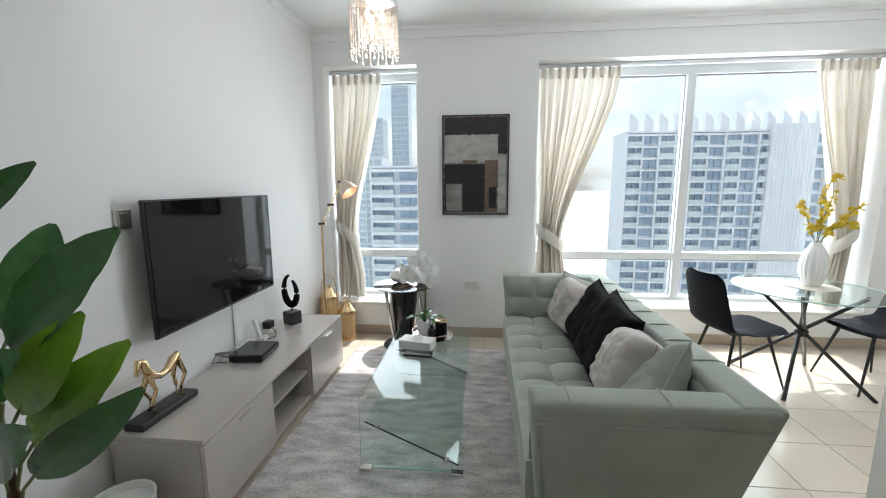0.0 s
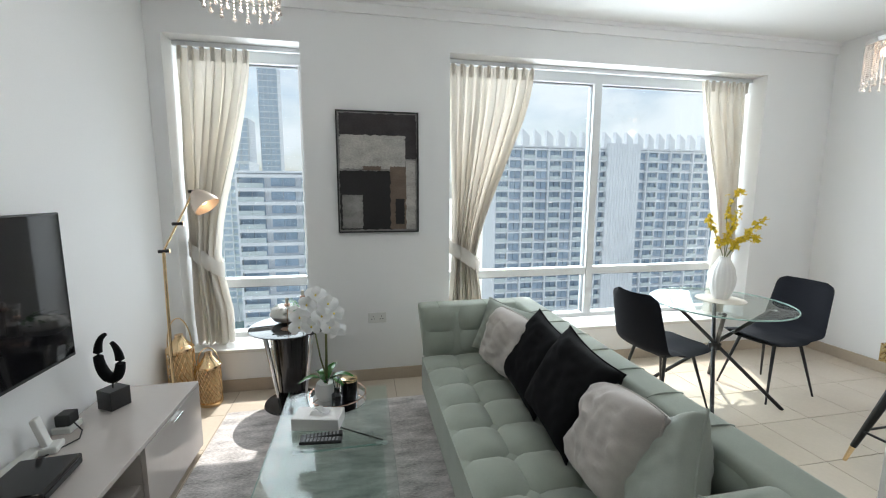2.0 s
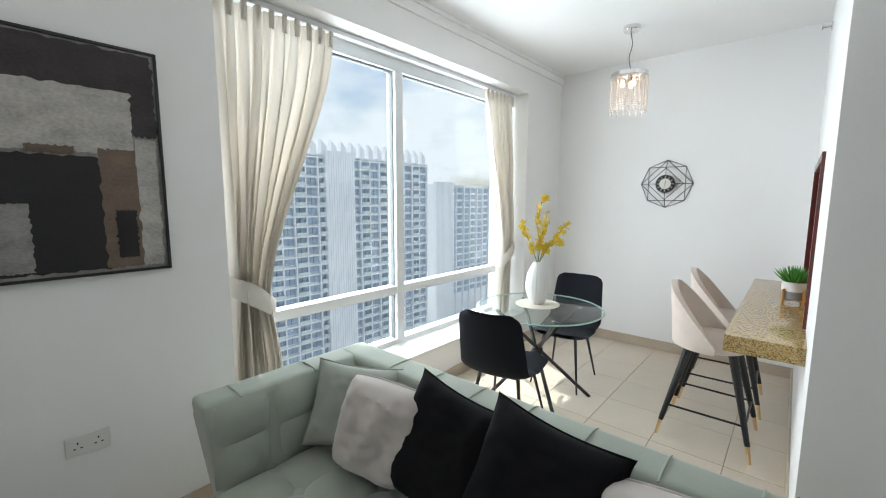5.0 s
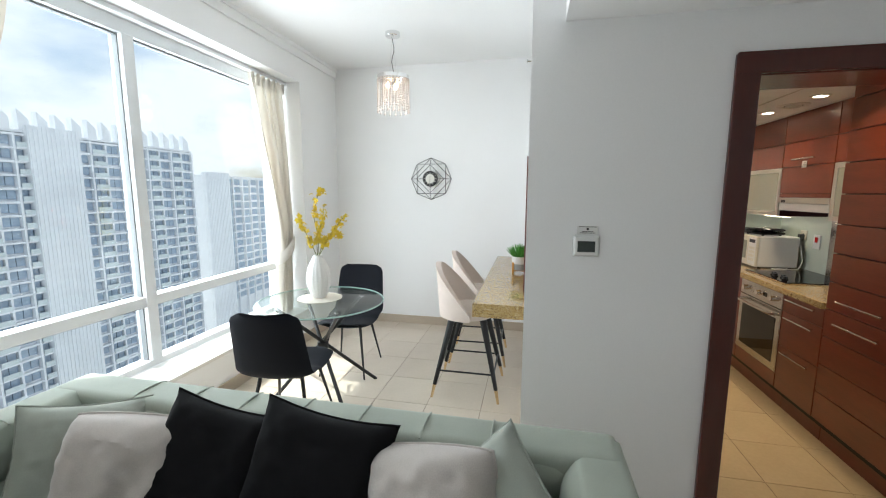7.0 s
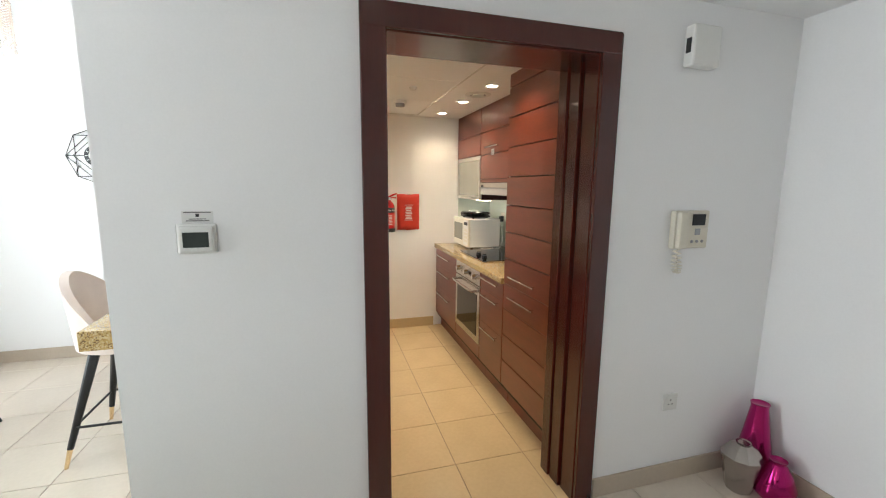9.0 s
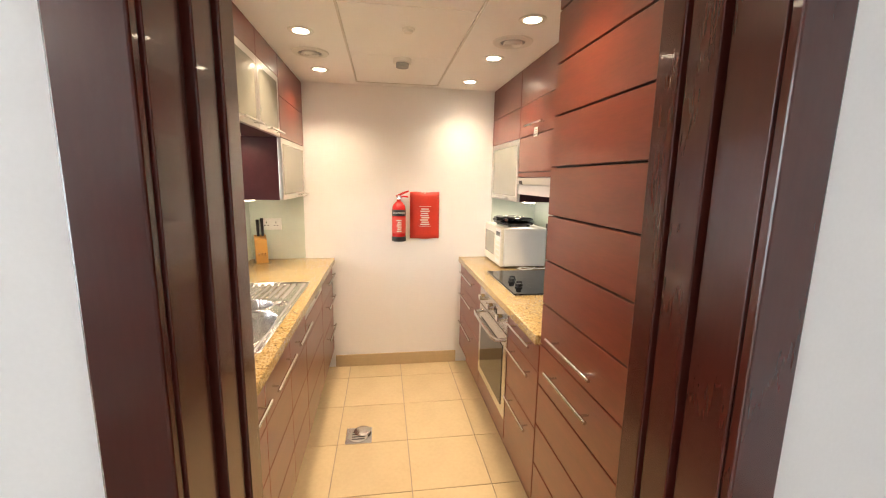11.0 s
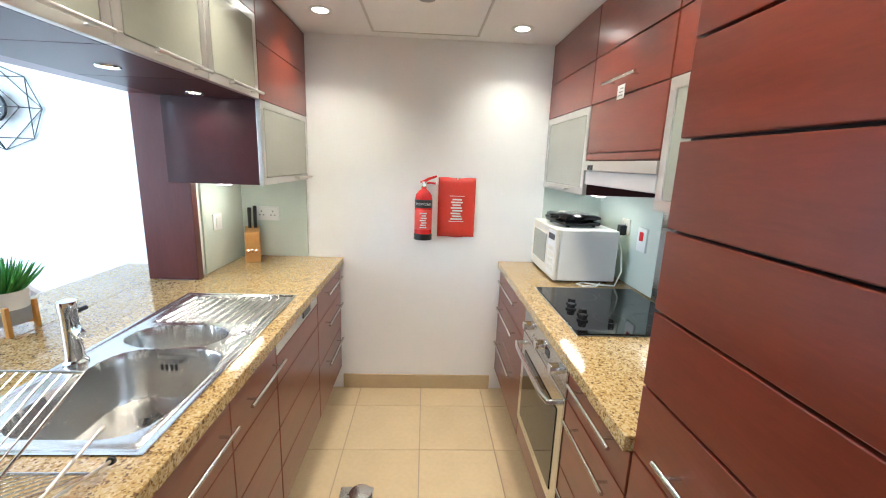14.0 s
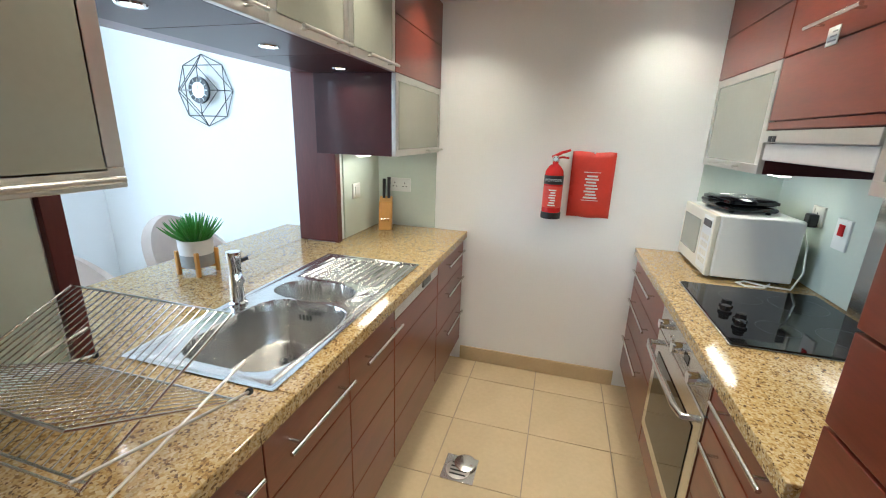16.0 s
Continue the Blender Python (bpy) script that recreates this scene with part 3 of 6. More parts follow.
# cushions lean on the back of the sofa, seen from the seat side
def leaning(x, y, z, tilt, yaw, roll=0):
    return Matrix.Translation((x, y, z)) @ Euler((0, 0, radians(90 + yaw))).to_matrix().to_4x4() @ Euler((radians(tilt), 0, 0)).to_matrix().to_4x4() @ Euler((0, radians(roll), 0)).to_matrix().to_4x4()


cushion("sage green velvet cushion leaning in the sofa corner", SAGE_C, 0.40, 0.38, 0.13, leaning(0.98, 3.50, 0.61, 24, 42, -8), seed=1)
cushion("rumpled silvery taupe velvet cushion on the sofa", TAUPE, 0.40, 0.39, 0.25, leaning(0.92, 3.22, 0.63, 18, 22, -8), 0.014, 2, 0.04, 0.10)
cushion("black cotton cushion with a flanged edge on the sofa", BLACKCLOTH, 0.45, 0.45, 0.17, leaning(0.97, 2.93, 0.635, 27, 8, -11), seed=3)
cushion("black cotton cushion with a flanged edge on the sofa", BLACKCLOTH, 0.46, 0.46, 0.18, leaning(0.96, 2.56, 0.655, 28, 4, -8), seed=4)
cushion("rumpled silvery taupe velvet cushion on the sofa", TAUPE, 0.41, 0.40, 0.26, leaning(0.95, 2.17, 0.635, 24, -10, 10), 0.014, 5, 0.04, 0.10)
cushion("sage green velvet cushion leaning on the sofa arm", SAGE_C, 0.42, 0.42, 0.18, leaning(0.98, 2.0, 0.605, 30, -24, -40), 0.010, 6, 0.08)

# television on the wall
tv = thing("television", "large black flat-screen television hung on the wall", "television", (-1.33, 2.50, 1.13))
part("casing", bx(B(), (0.004, -0.552, -0.335), (0.022, 0.552, 0.335), 0.004), BLACKPL, tv)
part("screen", bx(B(), (0.022, -0.541, -0.318), (0.026, 0.541, 0.327)), BLACKGLASS, tv)
part("back_cover", bx(B(), (-0.03, -0.36, -0.30), (0.004, 0.36, 0.12), 0.008), BLACKPL, tv)
part("bracket", bx(B(), (-0.07, -0.2, -0.15), (-0.03, 0.2, 0.10)), BLACKMETAL, tv)

# low cabinet under it
CX0, CX1, CY0, CY1, CZ = -1.385, -0.94, 1.71, 3.43, 0.45
tvc = thing("tv_cabinet", "long low greige gloss cabinet with an open middle", "cabinet", (CX0, CY0, 0))
L, D = CY1 - CY0, CX1 - CX0
part("top", bx(B(), (0, 0, CZ - 0.022), (D, L, CZ), 0.002), GREIGE, tvc)
for y in (0.0, 0.56, 1.10, L - 0.018):
    part("side_panel", bx(B(), (0, y, 0.03), (D - 0.022, y + 0.018, CZ - 0.023), 0.001), GREIGE if y in (0.0, L - 0.018) else GREIGE_IN, tvc)
part("bottom", bx(B(), (0, 0.018, 0.045), (D - 0.02, L - 0.018, 0.065)), GREIGE_IN, tvc)
part("back_panel", bx(B(), (0, 0.018, 0.066), (0.01, L - 0.018, CZ - 0.024)), GREIGE_IN, tvc)
part("shelf", bx(B(), (0.011, 0.578, 0.235), (D - 0.03, 1.10, 0.253)), GREIGE_IN, tvc)
part("plinth", bx(B(), (0.02, 0.02, 0), (D - 0.05, L - 0.02, 0.044)), GREIGE_IN, tvc)
for y0, y1 in ((0.002, 0.575), (1.103, L - 0.002)):
    d = part("door", bx(B(), (D - 0.02, y0, 0.048), (D, y1, CZ - 0.026), 0.001), GREIGE, tvc)
    yc = (y0 + y1) / 2 if y0 < 0.5 else y0 + 0.30
    part("handle", bx(B(), (D, yc - 0.05, CZ - 0.052), (D + 0.018, yc + 0.05, CZ - 0.044), 0.002), CHROME, d)

# coffee table of bent glass
ct = thing("coffee_table", "bent clear glass coffee table with chrome feet", "table", (-0.125, 2.71, 0.012))
cw, cl, cz = 0.275, 0.55, 0.41


def glass_bend():
    b = B()
    prof = [(-cl, 0.02)]
    r = 0.03
    for k in range(9):
        a = math.pi - k * math.pi / 16
        prof.append((-cl + r + r * math.cos(a), cz - r + r * math.sin(a)))
    for k in range(9):
        a = math.pi / 2 - k * math.pi / 16
        prof.append((cl - r + r * math.cos(a), cz - r + r * math.sin(a)))
    prof.append((cl, 0.02))
    inner = []
    for i, (y, z) in enumerate(prof):
        a = prof[max(0, i - 1)]
        c = prof[min(len(prof) - 1, i + 1)]
        ty, tz = c[0] - a[0], c[1] - a[1]
        ln = math.hypot(ty, tz)
        inner.append((y + 0.011 * tz / ln, z - 0.011 * ty / ln))
    return prof, inner


gp, gi = glass_bend()
b = B()
for loop in (gp, gi):
    sheet(b, lambda u, v: Vector((-cw + 2 * cw * v, *loop[min(len(loop) - 1, round(u * (len(loop) - 1)))])), len(loop) - 1, 1)
part("bent_glass", b, TABLE_GLASS, ct, smooth=True)
for s in (-1, 1):
    b = B()
    for i in range(len(gp) - 1):
        b.faces.new([b.verts.new((s * cw, *p)) for p in (gp[i], gp[i + 1], gi[i + 1], gi[i])])
    bmesh.ops.remove_doubles(b, verts=b.verts, dist=0.0001)
    part("glass_edge", b, GLASS_EDGE, ct)
b = B()
sh = Matrix.Translation((0, 0, 0.16)) @ Euler((0, radians(24), 0)).to_matrix().to_4x4()
bx(b, (-0.27, -cl + 0.02, -0.005), (0.27, cl - 0.02, 0.005))
b.transform(sh)
part("shelf", b, TABLE_GLASS, ct)
for s in (-1, 1):
    part("lower_edge", bx(B(), (-cw, s * cl - s * 0.0055 - 0.0058, 0.014), (cw, s * cl - s * 0.0055 + 0.0058, 0.021), 0.001), GLASS_EDGE, ct, "pale green cut glass edge")
    part("shelf_edge", rod(B(), sh @ Vector((-0.275, s * (cl - 0.015), 0)), sh @ Vector((0.275, s * (cl - 0.015), 0)), 0.004), BLACKMETAL, ct)
    for x in (-0.2, 0.2):
        p = sh @ Vector((x, s * (cl - 0.02), 0))
        part("glass_bolt", rod(B(), p, p + Vector((0, s * 0.03, 0)), 0.014), CHROME, ct)
    for x in (-cw + 0.03, cw - 0.03):
        part("foot", bx(B(), (x - 0.035, s * cl - 0.02, 0), (x + 0.035, s * cl + 0.02, 0.022), 0.004), CHROME, ct)

# rug
b = B()
RX0, RX1, RY0, RY1 = -0.93, 0.62, 0.75, 3.85
sheet(b, lambda u, v: Vector((RX0 + u * (RX1 - RX0), RY0 + v * (RY1 - RY0), 0.011 + 0.002 * noise.noise(Vector((u * 30, v * 60, 0))))), 60, 110)
bx(b, (RX0, RY0, 0.001), (RX1, RY1, 0.008))
rug = part("rug", b, RUGM, None, smooth=True)
tagged(rug, "mottled silver-grey low pile rug on the tiles", "rug")

# dining table
dt = thing("dining_table", "round clear glass dining table on crossed black legs", "table", (2.68, 3.46, 0))
b = turned(B(), [(0.455, 0.735), (0.468, 0.738), (0.47, 0.743), (0.468, 0.748), (0.455, 0.75)], seg=64)
part("tabletop", b, TABLE_GLASS, dt, smooth=True)
b = B()
pipe(b, [(0.468 * math.cos(k * math.pi / 32), 0.468 * math.sin(k * math.pi / 32), 0.743) for k in range(64)], 0.0055, 6, closed=True)
part("glass_rim", b, GLASS_EDGE, dt)
for a in (35, 125, 215, 305):
    c, s = math.cos(radians(a + 12)), math.sin(radians(a + 12))
    part("leg", rod(B(), (0.44 * c, 0.44 * s, 0.0), (-0.33 * c + 0.02 * s, -0.33 * s - 0.02 * c, 0.733), 0.014, 0.014), BLACKMETAL, dt)
    part("glass_pad", rod(B(), (-0.33 * c, -0.33 * s, 0.728), (-0.33 * c, -0.33 * s, 0.7345), 0.02), CHROME, dt)
part("hub", turned(B(), [(0.03, 0.37), (0.042, 0.375), (0.042, 0.42), (0.03, 0.425)]), BLACKMETAL, dt)


def dining_chair(m):
    ch = thing("dining_chair", "black velvet shell dining chair with thin black metal legs", "chair", group="chairs round the dining table")
    b = B()

    def shell(u, v, off=0.0):
        """v runs from the seat's front edge to the top of the back; the chair looks along +x."""
        s = v * 0.98
        if s < 0.42:
            x, z = 0.22 - s, 0.455 - 0.02 * math.sin(s / 0.42 * math.pi)
            nx, nz = 0, 1
        elif s < 0.58:
            a = (s - 0.42) / 0.16 * 1.36
            x, z = -0.20 - 0.10 * math.sin(a), 0.455 + 0.10 * (1 - math.cos(a))
            nx, nz = math.sin(a), math.cos(a)
        else:
            d = s - 0.58
            x, z = -0.298 - d * 0.21, 0.534 + d * 0.86
            nx, nz = 0.97, 0.22
        hw = 0.235 if s < 0.5 else 0.235 - 0.03 * ((s - 0.5) / 0.48)
        corner = min(v, 1 - v) * 0.98
        if corner < 0.08:
            hw *= 0.72 + 0.28 * math.sqrt(max(0, 1 - (1 - corner / 0.08) ** 2))
        a = u * 2 - 1
        curve = 0.045 * a * a * (0.35 if s < 0.3 else 1.0)
        t = off * (1 - a ** 8)
        return Vector((x + nx * (curve + t), a * hw, z + nz * (curve * 0.5 + t)))
    sheet(b, lambda u, v: shell(u, v, 0.016), 14, 34)
    sheet(b, lambda u, v: shell(u, v, -0.016), 14, 34)
    bmesh.ops.remove_doubles(b, verts=b.verts, dist=0.0005)
    part("seat_shell", b, BLUEBLACK, ch, smooth=True)
    for sx, sy in ((1, 1), (1, -1), (-1, 1), (-1, -1)):
        part("leg", rod(B(), (0.24 * sx - 0.01, 0.20 * sy, 0), (0.13 * sx - 0.02, 0.13 * sy, 0.43), 0.007, 0.013), BLACKMETAL, ch)
    part("seat_frame", bx(B(), (-0.17, -0.14, 0.415), (0.13, 0.14, 0.43), 0.004), BLACKMETAL, ch)
    ch.matrix_world = m
    return ch


c1 = dining_chair(pose(2.22, 3.44, 0, 0, 0, 10))
c2 = copy_thing(c1, pose(3.17, 3.46, 0, 0, 0, 184))


def bar_stool(m):
    st = thing("bar_stool", "pale blush velvet bar stool with black brass-tipped legs", "stool", group="stools at the granite bar")
    b = turned(B(), [(0.02, 0.60), (0.17, 0.60), (0.20, 0.615), (0.205, 0.65), (0.19, 0.675), (0.1, 0.685), (0.0, 0.687)])
    part("seat", b, BLUSH, st, smooth=True)
    b = B()
    for off in (0.0, 0.04):
        def back(u, v):
            a = radians(-98 + u * 196)
            top = 1.02 - 0.36 * abs(u * 2 - 1) ** 1.7
            r = 0.20 + off + 0.03 * v
            return Vector((r * math.sin(a), -r * math.cos(a) * 1.0, 0.61 + v * (top - 0.61)))
        sheet(b, back, 30, 8)
    bmesh.ops.bridge_loops(b, edges=[e for e in b.edges if len(e.link_faces) == 1])
    part("backrest", b, BLUSH, st, smooth=True)
    for sx, sy in ((1, 1), (1, -1), (-1, 1), (-1, -1)):
        lg = part("leg", rod(B(), (0.225 * sx, 0.235 * sy, 0.10), (0.12 * sx, 0.12 * sy, 0.60), 0.015, 0.027), BLACKMETAL, st)
        part("brass_tip", rod(B(), (0.243 * sx, 0.255 * sy, 0.0), (0.2255 * sx, 0.2355 * sy, 0.0985), 0.0095, 0.013), GOLD, lg, "brass tip")
    pts = [(0.213, 0.215), (-0.213, 0.215), (-0.213, -0.215), (0.213, -0.215)]
    for (xa, ya), (xb, yb) in zip(pts, pts[1:] + pts[:1]):
        part("footrest_bar", rod(B(), (xa, ya, 0.21), (xb, yb, 0.21), 0.007), BLACKMETAL, st)
    st.matrix_world = m
    return st


s1 = bar_stool(pose(3.04, 2.37, 0, 0, 0, 180))
s2 = copy_thing(s1, pose(3.70, 2.37, 0, 0, 0, 182))


# curtains
def curtain(x0, x1, tie_z, gather_x, tie_w, wall_side, label, seed):
    """Pinch-pleated curtain hung in the window opening and drawn aside to a tie-back."""
    cu = thing("curtain", label, "curtain", ((x0 + x1) / 2, 4.36, 0.0), group="curtains at the windows")
    o = Vector(((x0 + x1) / 2, 4.36, 0.0))
    zt, zb = 2.60, 0.36
    n = max(7, int((x1 - x0) / 0.075))
    w_top = x1 - x0

    def cloth(u, v):
        z = zt + (zb - zt) * v
        vt = (zt - tie_z) / (zt - zb)
        if v < vt:
            k = v / vt
            k = k * k * (3 - 2 * k) * 0.75 + 0.25 * k
            xa, xb = x0 + (gather_x - tie_w / 2 - x0) * k, x1 + (gather_x + tie_w / 2 - x1) * k
        else:
            k = (v - vt) / (1 - vt)
            k = min(1, k * 1.6)
            xa, xb = gather_x - tie_w / 2 - 0.02 * k, gather_x + tie_w / 2 + 0.02 * k - 0.05 * k * wall_side
        x = xa + (xb - xa) * u
        squeeze = max(0.25, (xb - xa) / w_top)
        ph = (u + 0.018 * math.sin(u * 9 + seed * 3)) * n * 2 * math.pi
        deep = 0.65 + 0.55 * noise.noise(Vector((u * 5.3, seed * 4, v * 0.8)))
        amp = (0.030 + 0.026 * (1 - squeeze)) * (0.55 + deep)
        y = amp * math.sin(ph + seed + 0.5 * math.sin(v * 3 + u * 6)) + 0.022 * math.sin(ph * 0.37 + 2 + seed + v * 2.2) + 0.014 * noise.noise(Vector((u * 8, v * 5, seed)))
        y *= 0.5 + 0.5 * min(1, v * 6)
        crease = 0.012 * math.exp(-((v - vt) / 0.12) ** 2) * math.sin(ph * 1.7 + 1)
        return Vector((x + 0.010 * math.sin(ph * 2 + v * 4), 4.36 + y + crease - 0.02 * math.sin(v * math.pi), z)) - o
    b = sheet(B(), cloth, n * 16, 60)
    part("cloth", b, CURTAIN, cu, smooth=True)
    b = B()
    for k in range(n):
        xc = x0 + (k + 0.5) * w_top / n
        rod(b, Vector((xc - 0.008, 4.335, zt - 0.09)) - o, Vector((xc, 4.335, zt + 0.005)) - o, 0.006, 0.014, 8)
        rod(b, Vector((xc + 0.008, 4.335, zt - 0.09)) - o, Vector((xc + 0.006, 4.338, zt + 0.005)) - o, 0.006, 0.014, 8)
    part("heading_pleats", b, CURTAIN, cu, smooth=True)
    b = B()

    def band(u, v):
        a = u * 2 * math.pi
        wob = (tie_w / 2 + 0.035) * math.cos(a)
        lift = (math.cos(a) * wall_side + 1) / 2 * 0.19
        return Vector((gather_x + wob, 4.352 + (0.088 + 0.012 * math.sin(v * math.pi)) * math.sin(a), tie_z - 0.13 + (0.125 + 0.01 * math.sin(a * 3)) * v + lift)) - o
    sheet(b, band, 40, 5, wrap=True)
    part("tie_back", b, TIECLOTH, cu, smooth=True)
    return cu


curtain(-1.28, -0.76, 1.02, -1.165, 0.17, -1, "cream linen pleated curtain tied back beside the narrow window", 0.3)
curtain(0.75, 1.52, 0.98, 0.905, 0.21, -1, "cream linen pleated curtain tied back beside the wide window", 1.1)
curtain(3.18, 3.70, 0.98, 3.58, 0.19, 1, "cream linen pleated curtain tied back beside the wide window", 2.2)
for x0, x1 in (W1, W2):
    tr = slab("curtain_track", (x0 + 0.01, 4.34, HZ - 0.035), (x1 - 0.01, 4.375, HZ - 0.002), FRAME_W, None, 0.004)
    tagged(tr, "slim white curtain track under the window head", "curtain track")

# picture
art = thing("picture", "abstract black, grey and brown painting in a thin black frame", "picture", (0.165, 4.2, 1.71))
aw, ah = 0.315, 0.465
for lo, hi in (((-aw, -0.035, -ah), (aw, -0.002, -ah + 0.012)), ((-aw, -0.035, ah - 0.012), (aw, -0.002, ah)), ((-aw, -0.035, -ah + 0.012), (-aw + 0.012, -0.002, ah - 0.012)), ((aw - 0.012, -0.035, -ah + 0.012), (aw, -0.002, ah - 0.012))):
    part("frame", bx(B(), lo, hi, 0.002), BLACKMETAL, art)


def painted(name, base, dark):
    return material(name, base, 0.7, dark=dark, scale=9, fine=70, bump=0.12, stretch=(1, 1, 1.6))


P_CHAR, P_WHITE, P_BLACK, P_BROWN, P_GREY = painted("paint_charcoal", (0.040, 0.033, 0.035), 0.25), painted("paint_off_white", (0.46, 0.44, 0.41), 0.55), painted("paint_black", (0.014, 0.013, 0.014), 0.4), painted("paint_brown", (0.16, 0.115, 0.085), 0.6), painted("paint_grey", (0.27, 0.26, 0.25), 0.5)
part("canvas", bx(B(), (-aw + 0.012, -0.025, -ah + 0.012), (aw - 0.012, -0.004, ah - 0.012)), P_GREY, art)


def daub(nm, x0, x1, z0, z1, mat, k):
    """A ragged-edged field of paint."""
    b = B()
    sheet(b, lambda u, v: Vector((x0 + u * (x1 - x0) + (0.012 * noise.noise(Vector((v * 14, k, 1))) if u in (0, 1) else 0), -0.0262 - 0.0004 * k, z0 + v * (z1 - z0) + (0.010 * noise.noise(Vector((u * 14, k, 7))) if v in (0, 1) else 0))), 26, 26)
    part(nm, b, mat, art)


daub("paint_field", -0.29, 0.29, 0.27, 0.445, P_CHAR, 1)
daub("paint_field", -0.29, 0.21, 0.03, 0.285, P_WHITE, 2)
daub("paint_field", 0.16, 0.296, 0.11, 0.40, P_CHAR, 1.5)
daub("paint_field", -0.296, 0.11, -0.44, 0.015, P_BLACK, 3)
daub("paint_field", 0.09, 0.225, -0.44, 0.05, P_BROWN, 4)
daub("paint_field", 0.215, 0.29, -0.44, 0.10, P_WHITE, 5)
daub("paint_field", -0.28, -0.125, -0.43, -0.17, P_GREY, 6)
daub("paint_field", -0.12, 0.02, 0.02, 0.05, P_BROWN, 7)
daub("paint_field", 0.13, 0.20, -0.40, -0.20, P_BLACK, 8)


# chandeliers
def chandelier(m, shade_drop):
    ch = thing("chandelier", "small round chrome chandelier with strings of crystal beads", "lamp", group="crystal chandeliers")
    part("canopy", turned(B(), [(0.06, -0.035), (0.065, -0.03), (0.065, 0.0)]), CHROME, ch, smooth=True)
    for x in (-0.05, 0.05):
        part("cable", rod(B(), (x * 0.4, 0, -0.035), (x * 1.9, 0, -shade_drop), 0.0015, seg=6), CHROME, ch)
    part("cord", pipe(B(), [(0.012 * math.sin(k * 0.9), 0.008 * math.cos(k * 1.3), -0.035 - (shade_drop - 0.02) * k / 8) for k in range(9)], 0.003, 6), BLACKPL, ch)
    b = B()
    rr = 0.145
    sheet(b, lambda u, v: Vector((rr * math.cos(u * 2 * math.pi), rr * math.sin(u * 2 * math.pi), -shade_drop - 0.03 * v)), 40, 1, wrap=True)
    turned(b, [(0.14, -shade_drop - 0.004), (0.144, -shade_drop)])
    part("ring", b, CHROME, ch, smooth=True)
    b = B()
    for ring_r, cnt, rows in ((0.142, 34, 17), (0.095, 22, 12)):
        for k in range(cnt):
            a = k * 2 * math.pi / cnt
            nrow = rows + (3 if k % 2 else 0)
            for j in range(nrow):
                z = -shade_drop - 0.035 - j * 0.0145
                s = 0.0058 if j < nrow - 1 else 0.010
                vs = bmesh.ops.create_icosphere(b, subdivisions=1, radius=s, matrix=Matrix.Translation((ring_r * math.cos(a), ring_r * math.sin(a), z)))
    tagged(part("crystal_bead", b, CRYSTAL, ch), kind="stuff")
    for a in (0, 120, 240):
        c, s = 0.05 * math.cos(radians(a)), 0.05 * math.sin(radians(a))
        part("bulb", turned(B(), [(0.004, -0.06), (0.014, -0.05), (0.018, -0.03), (0.01, -0.005), (0.006, 0.0)], (c, s, -shade_drop - 0.05), 12), BULB, ch, "lit warm bulb", smooth=True)
    ch.matrix_world = m
    return ch


chandelier(pose(-0.42, 2.79, H), 0.37)
chandelier(pose(3.58, 3.17, H), 0.37)

# ---- kitchen ----
def bar_handle(x0, x1, y, z, s, parent, mat=None):
    """Steel bar handle along x on a front whose outside looks along s * y."""
    b = rod(B(), (x0, y + s * 0.032, z), (x1, y + s * 0.032, z), 0.006, seg=10)
    for x in (x0 + 0.04, x1 - 0.04):
        rod(b, (x, y, z), (x, y + s * 0.032, z), 0.004, seg=8)
    return part("handle", b, mat or STEEL, parent, "brushed steel bar handle", smooth=True)


def base_unit(name, label, cat, x0, x1, yf, yb, rows, handles, group):
    """A floor unit: yf its front, yb its back; rows are z pairs of grooved front panels."""
    s = 1 if yf > yb else -1
    c = thing(name, label, cat, (x0, yf, 0), group=group)
    o = Vector((x0, yf, 0))

    def box(nm, x_0, x_1, y_0, y_1, z0, z1, mat, bev=0.0):
        y_0, y_1 = sorted((y_0, y_1))
        return part(nm, bx(B(), Vector((x_0, y_0, z0)) - o, Vector((x_1, y_1, z1)) - o, bev), mat, c)
    # Body and the sheet behind the panels carry the painted gap shade.
    box("body", x0 + 0.002, x1 - 0.002, yf - s * (0.021 if s > 0 else 0.034), yb, 0.12, 0.72 if s < 0 else 0.855, DARKGAP)
    if s < 0:
        box("dark_gap_backing", x0 + 0.002, x1 - 0.002, yf - s * 0.021, yf - s * 0.033, 0.12, 0.855, DARKGAP)
    box("plinth", x0, x1, yf - s * 0.06, yf - s * 0.075, 0, 0.119, MAHOGANY)
    for k, (z0, z1) in enumerate(rows):
        p = box("front_panel", x0 + 0.002, x1 - 0.002, yf - s * 0.02, yf, z0, z1, MAHOGANY, 0.002)
        for hz, a, d in handles:
            if z0 < hz <= z1:
                bar_handle(a - x0, d - x0, 0, hz, s, p)
    return c


FOUR = [(0.155, 0.325), (0.329, 0.50), (0.504, 0.676), (0.68, 0.852)]
GL, GR = "mahogany base units under the sink worktop", "mahogany base units under the hob worktop"
LY, RY = 1.150, 0.130
MB = "mahogany kitchen base unit with grooved front and steel handle"
base_unit("base_unit", MB, "cabinet", 2.145, 2.64, LY, 1.74, FOUR, [(0.79, 2.36, 2.60)], GL).scale = (1, 1, 1)
base_unit("base_unit", MB, "cabinet", 2.64, 3.013, LY, 1.74, FOUR, [(0.775, 2.69, 2.99)], GL)
base_unit("base_unit", MB, "cabinet", 3.013, 3.363, LY, 1.74, FOUR, [(0.78, 3.08, 3.37)], GL)
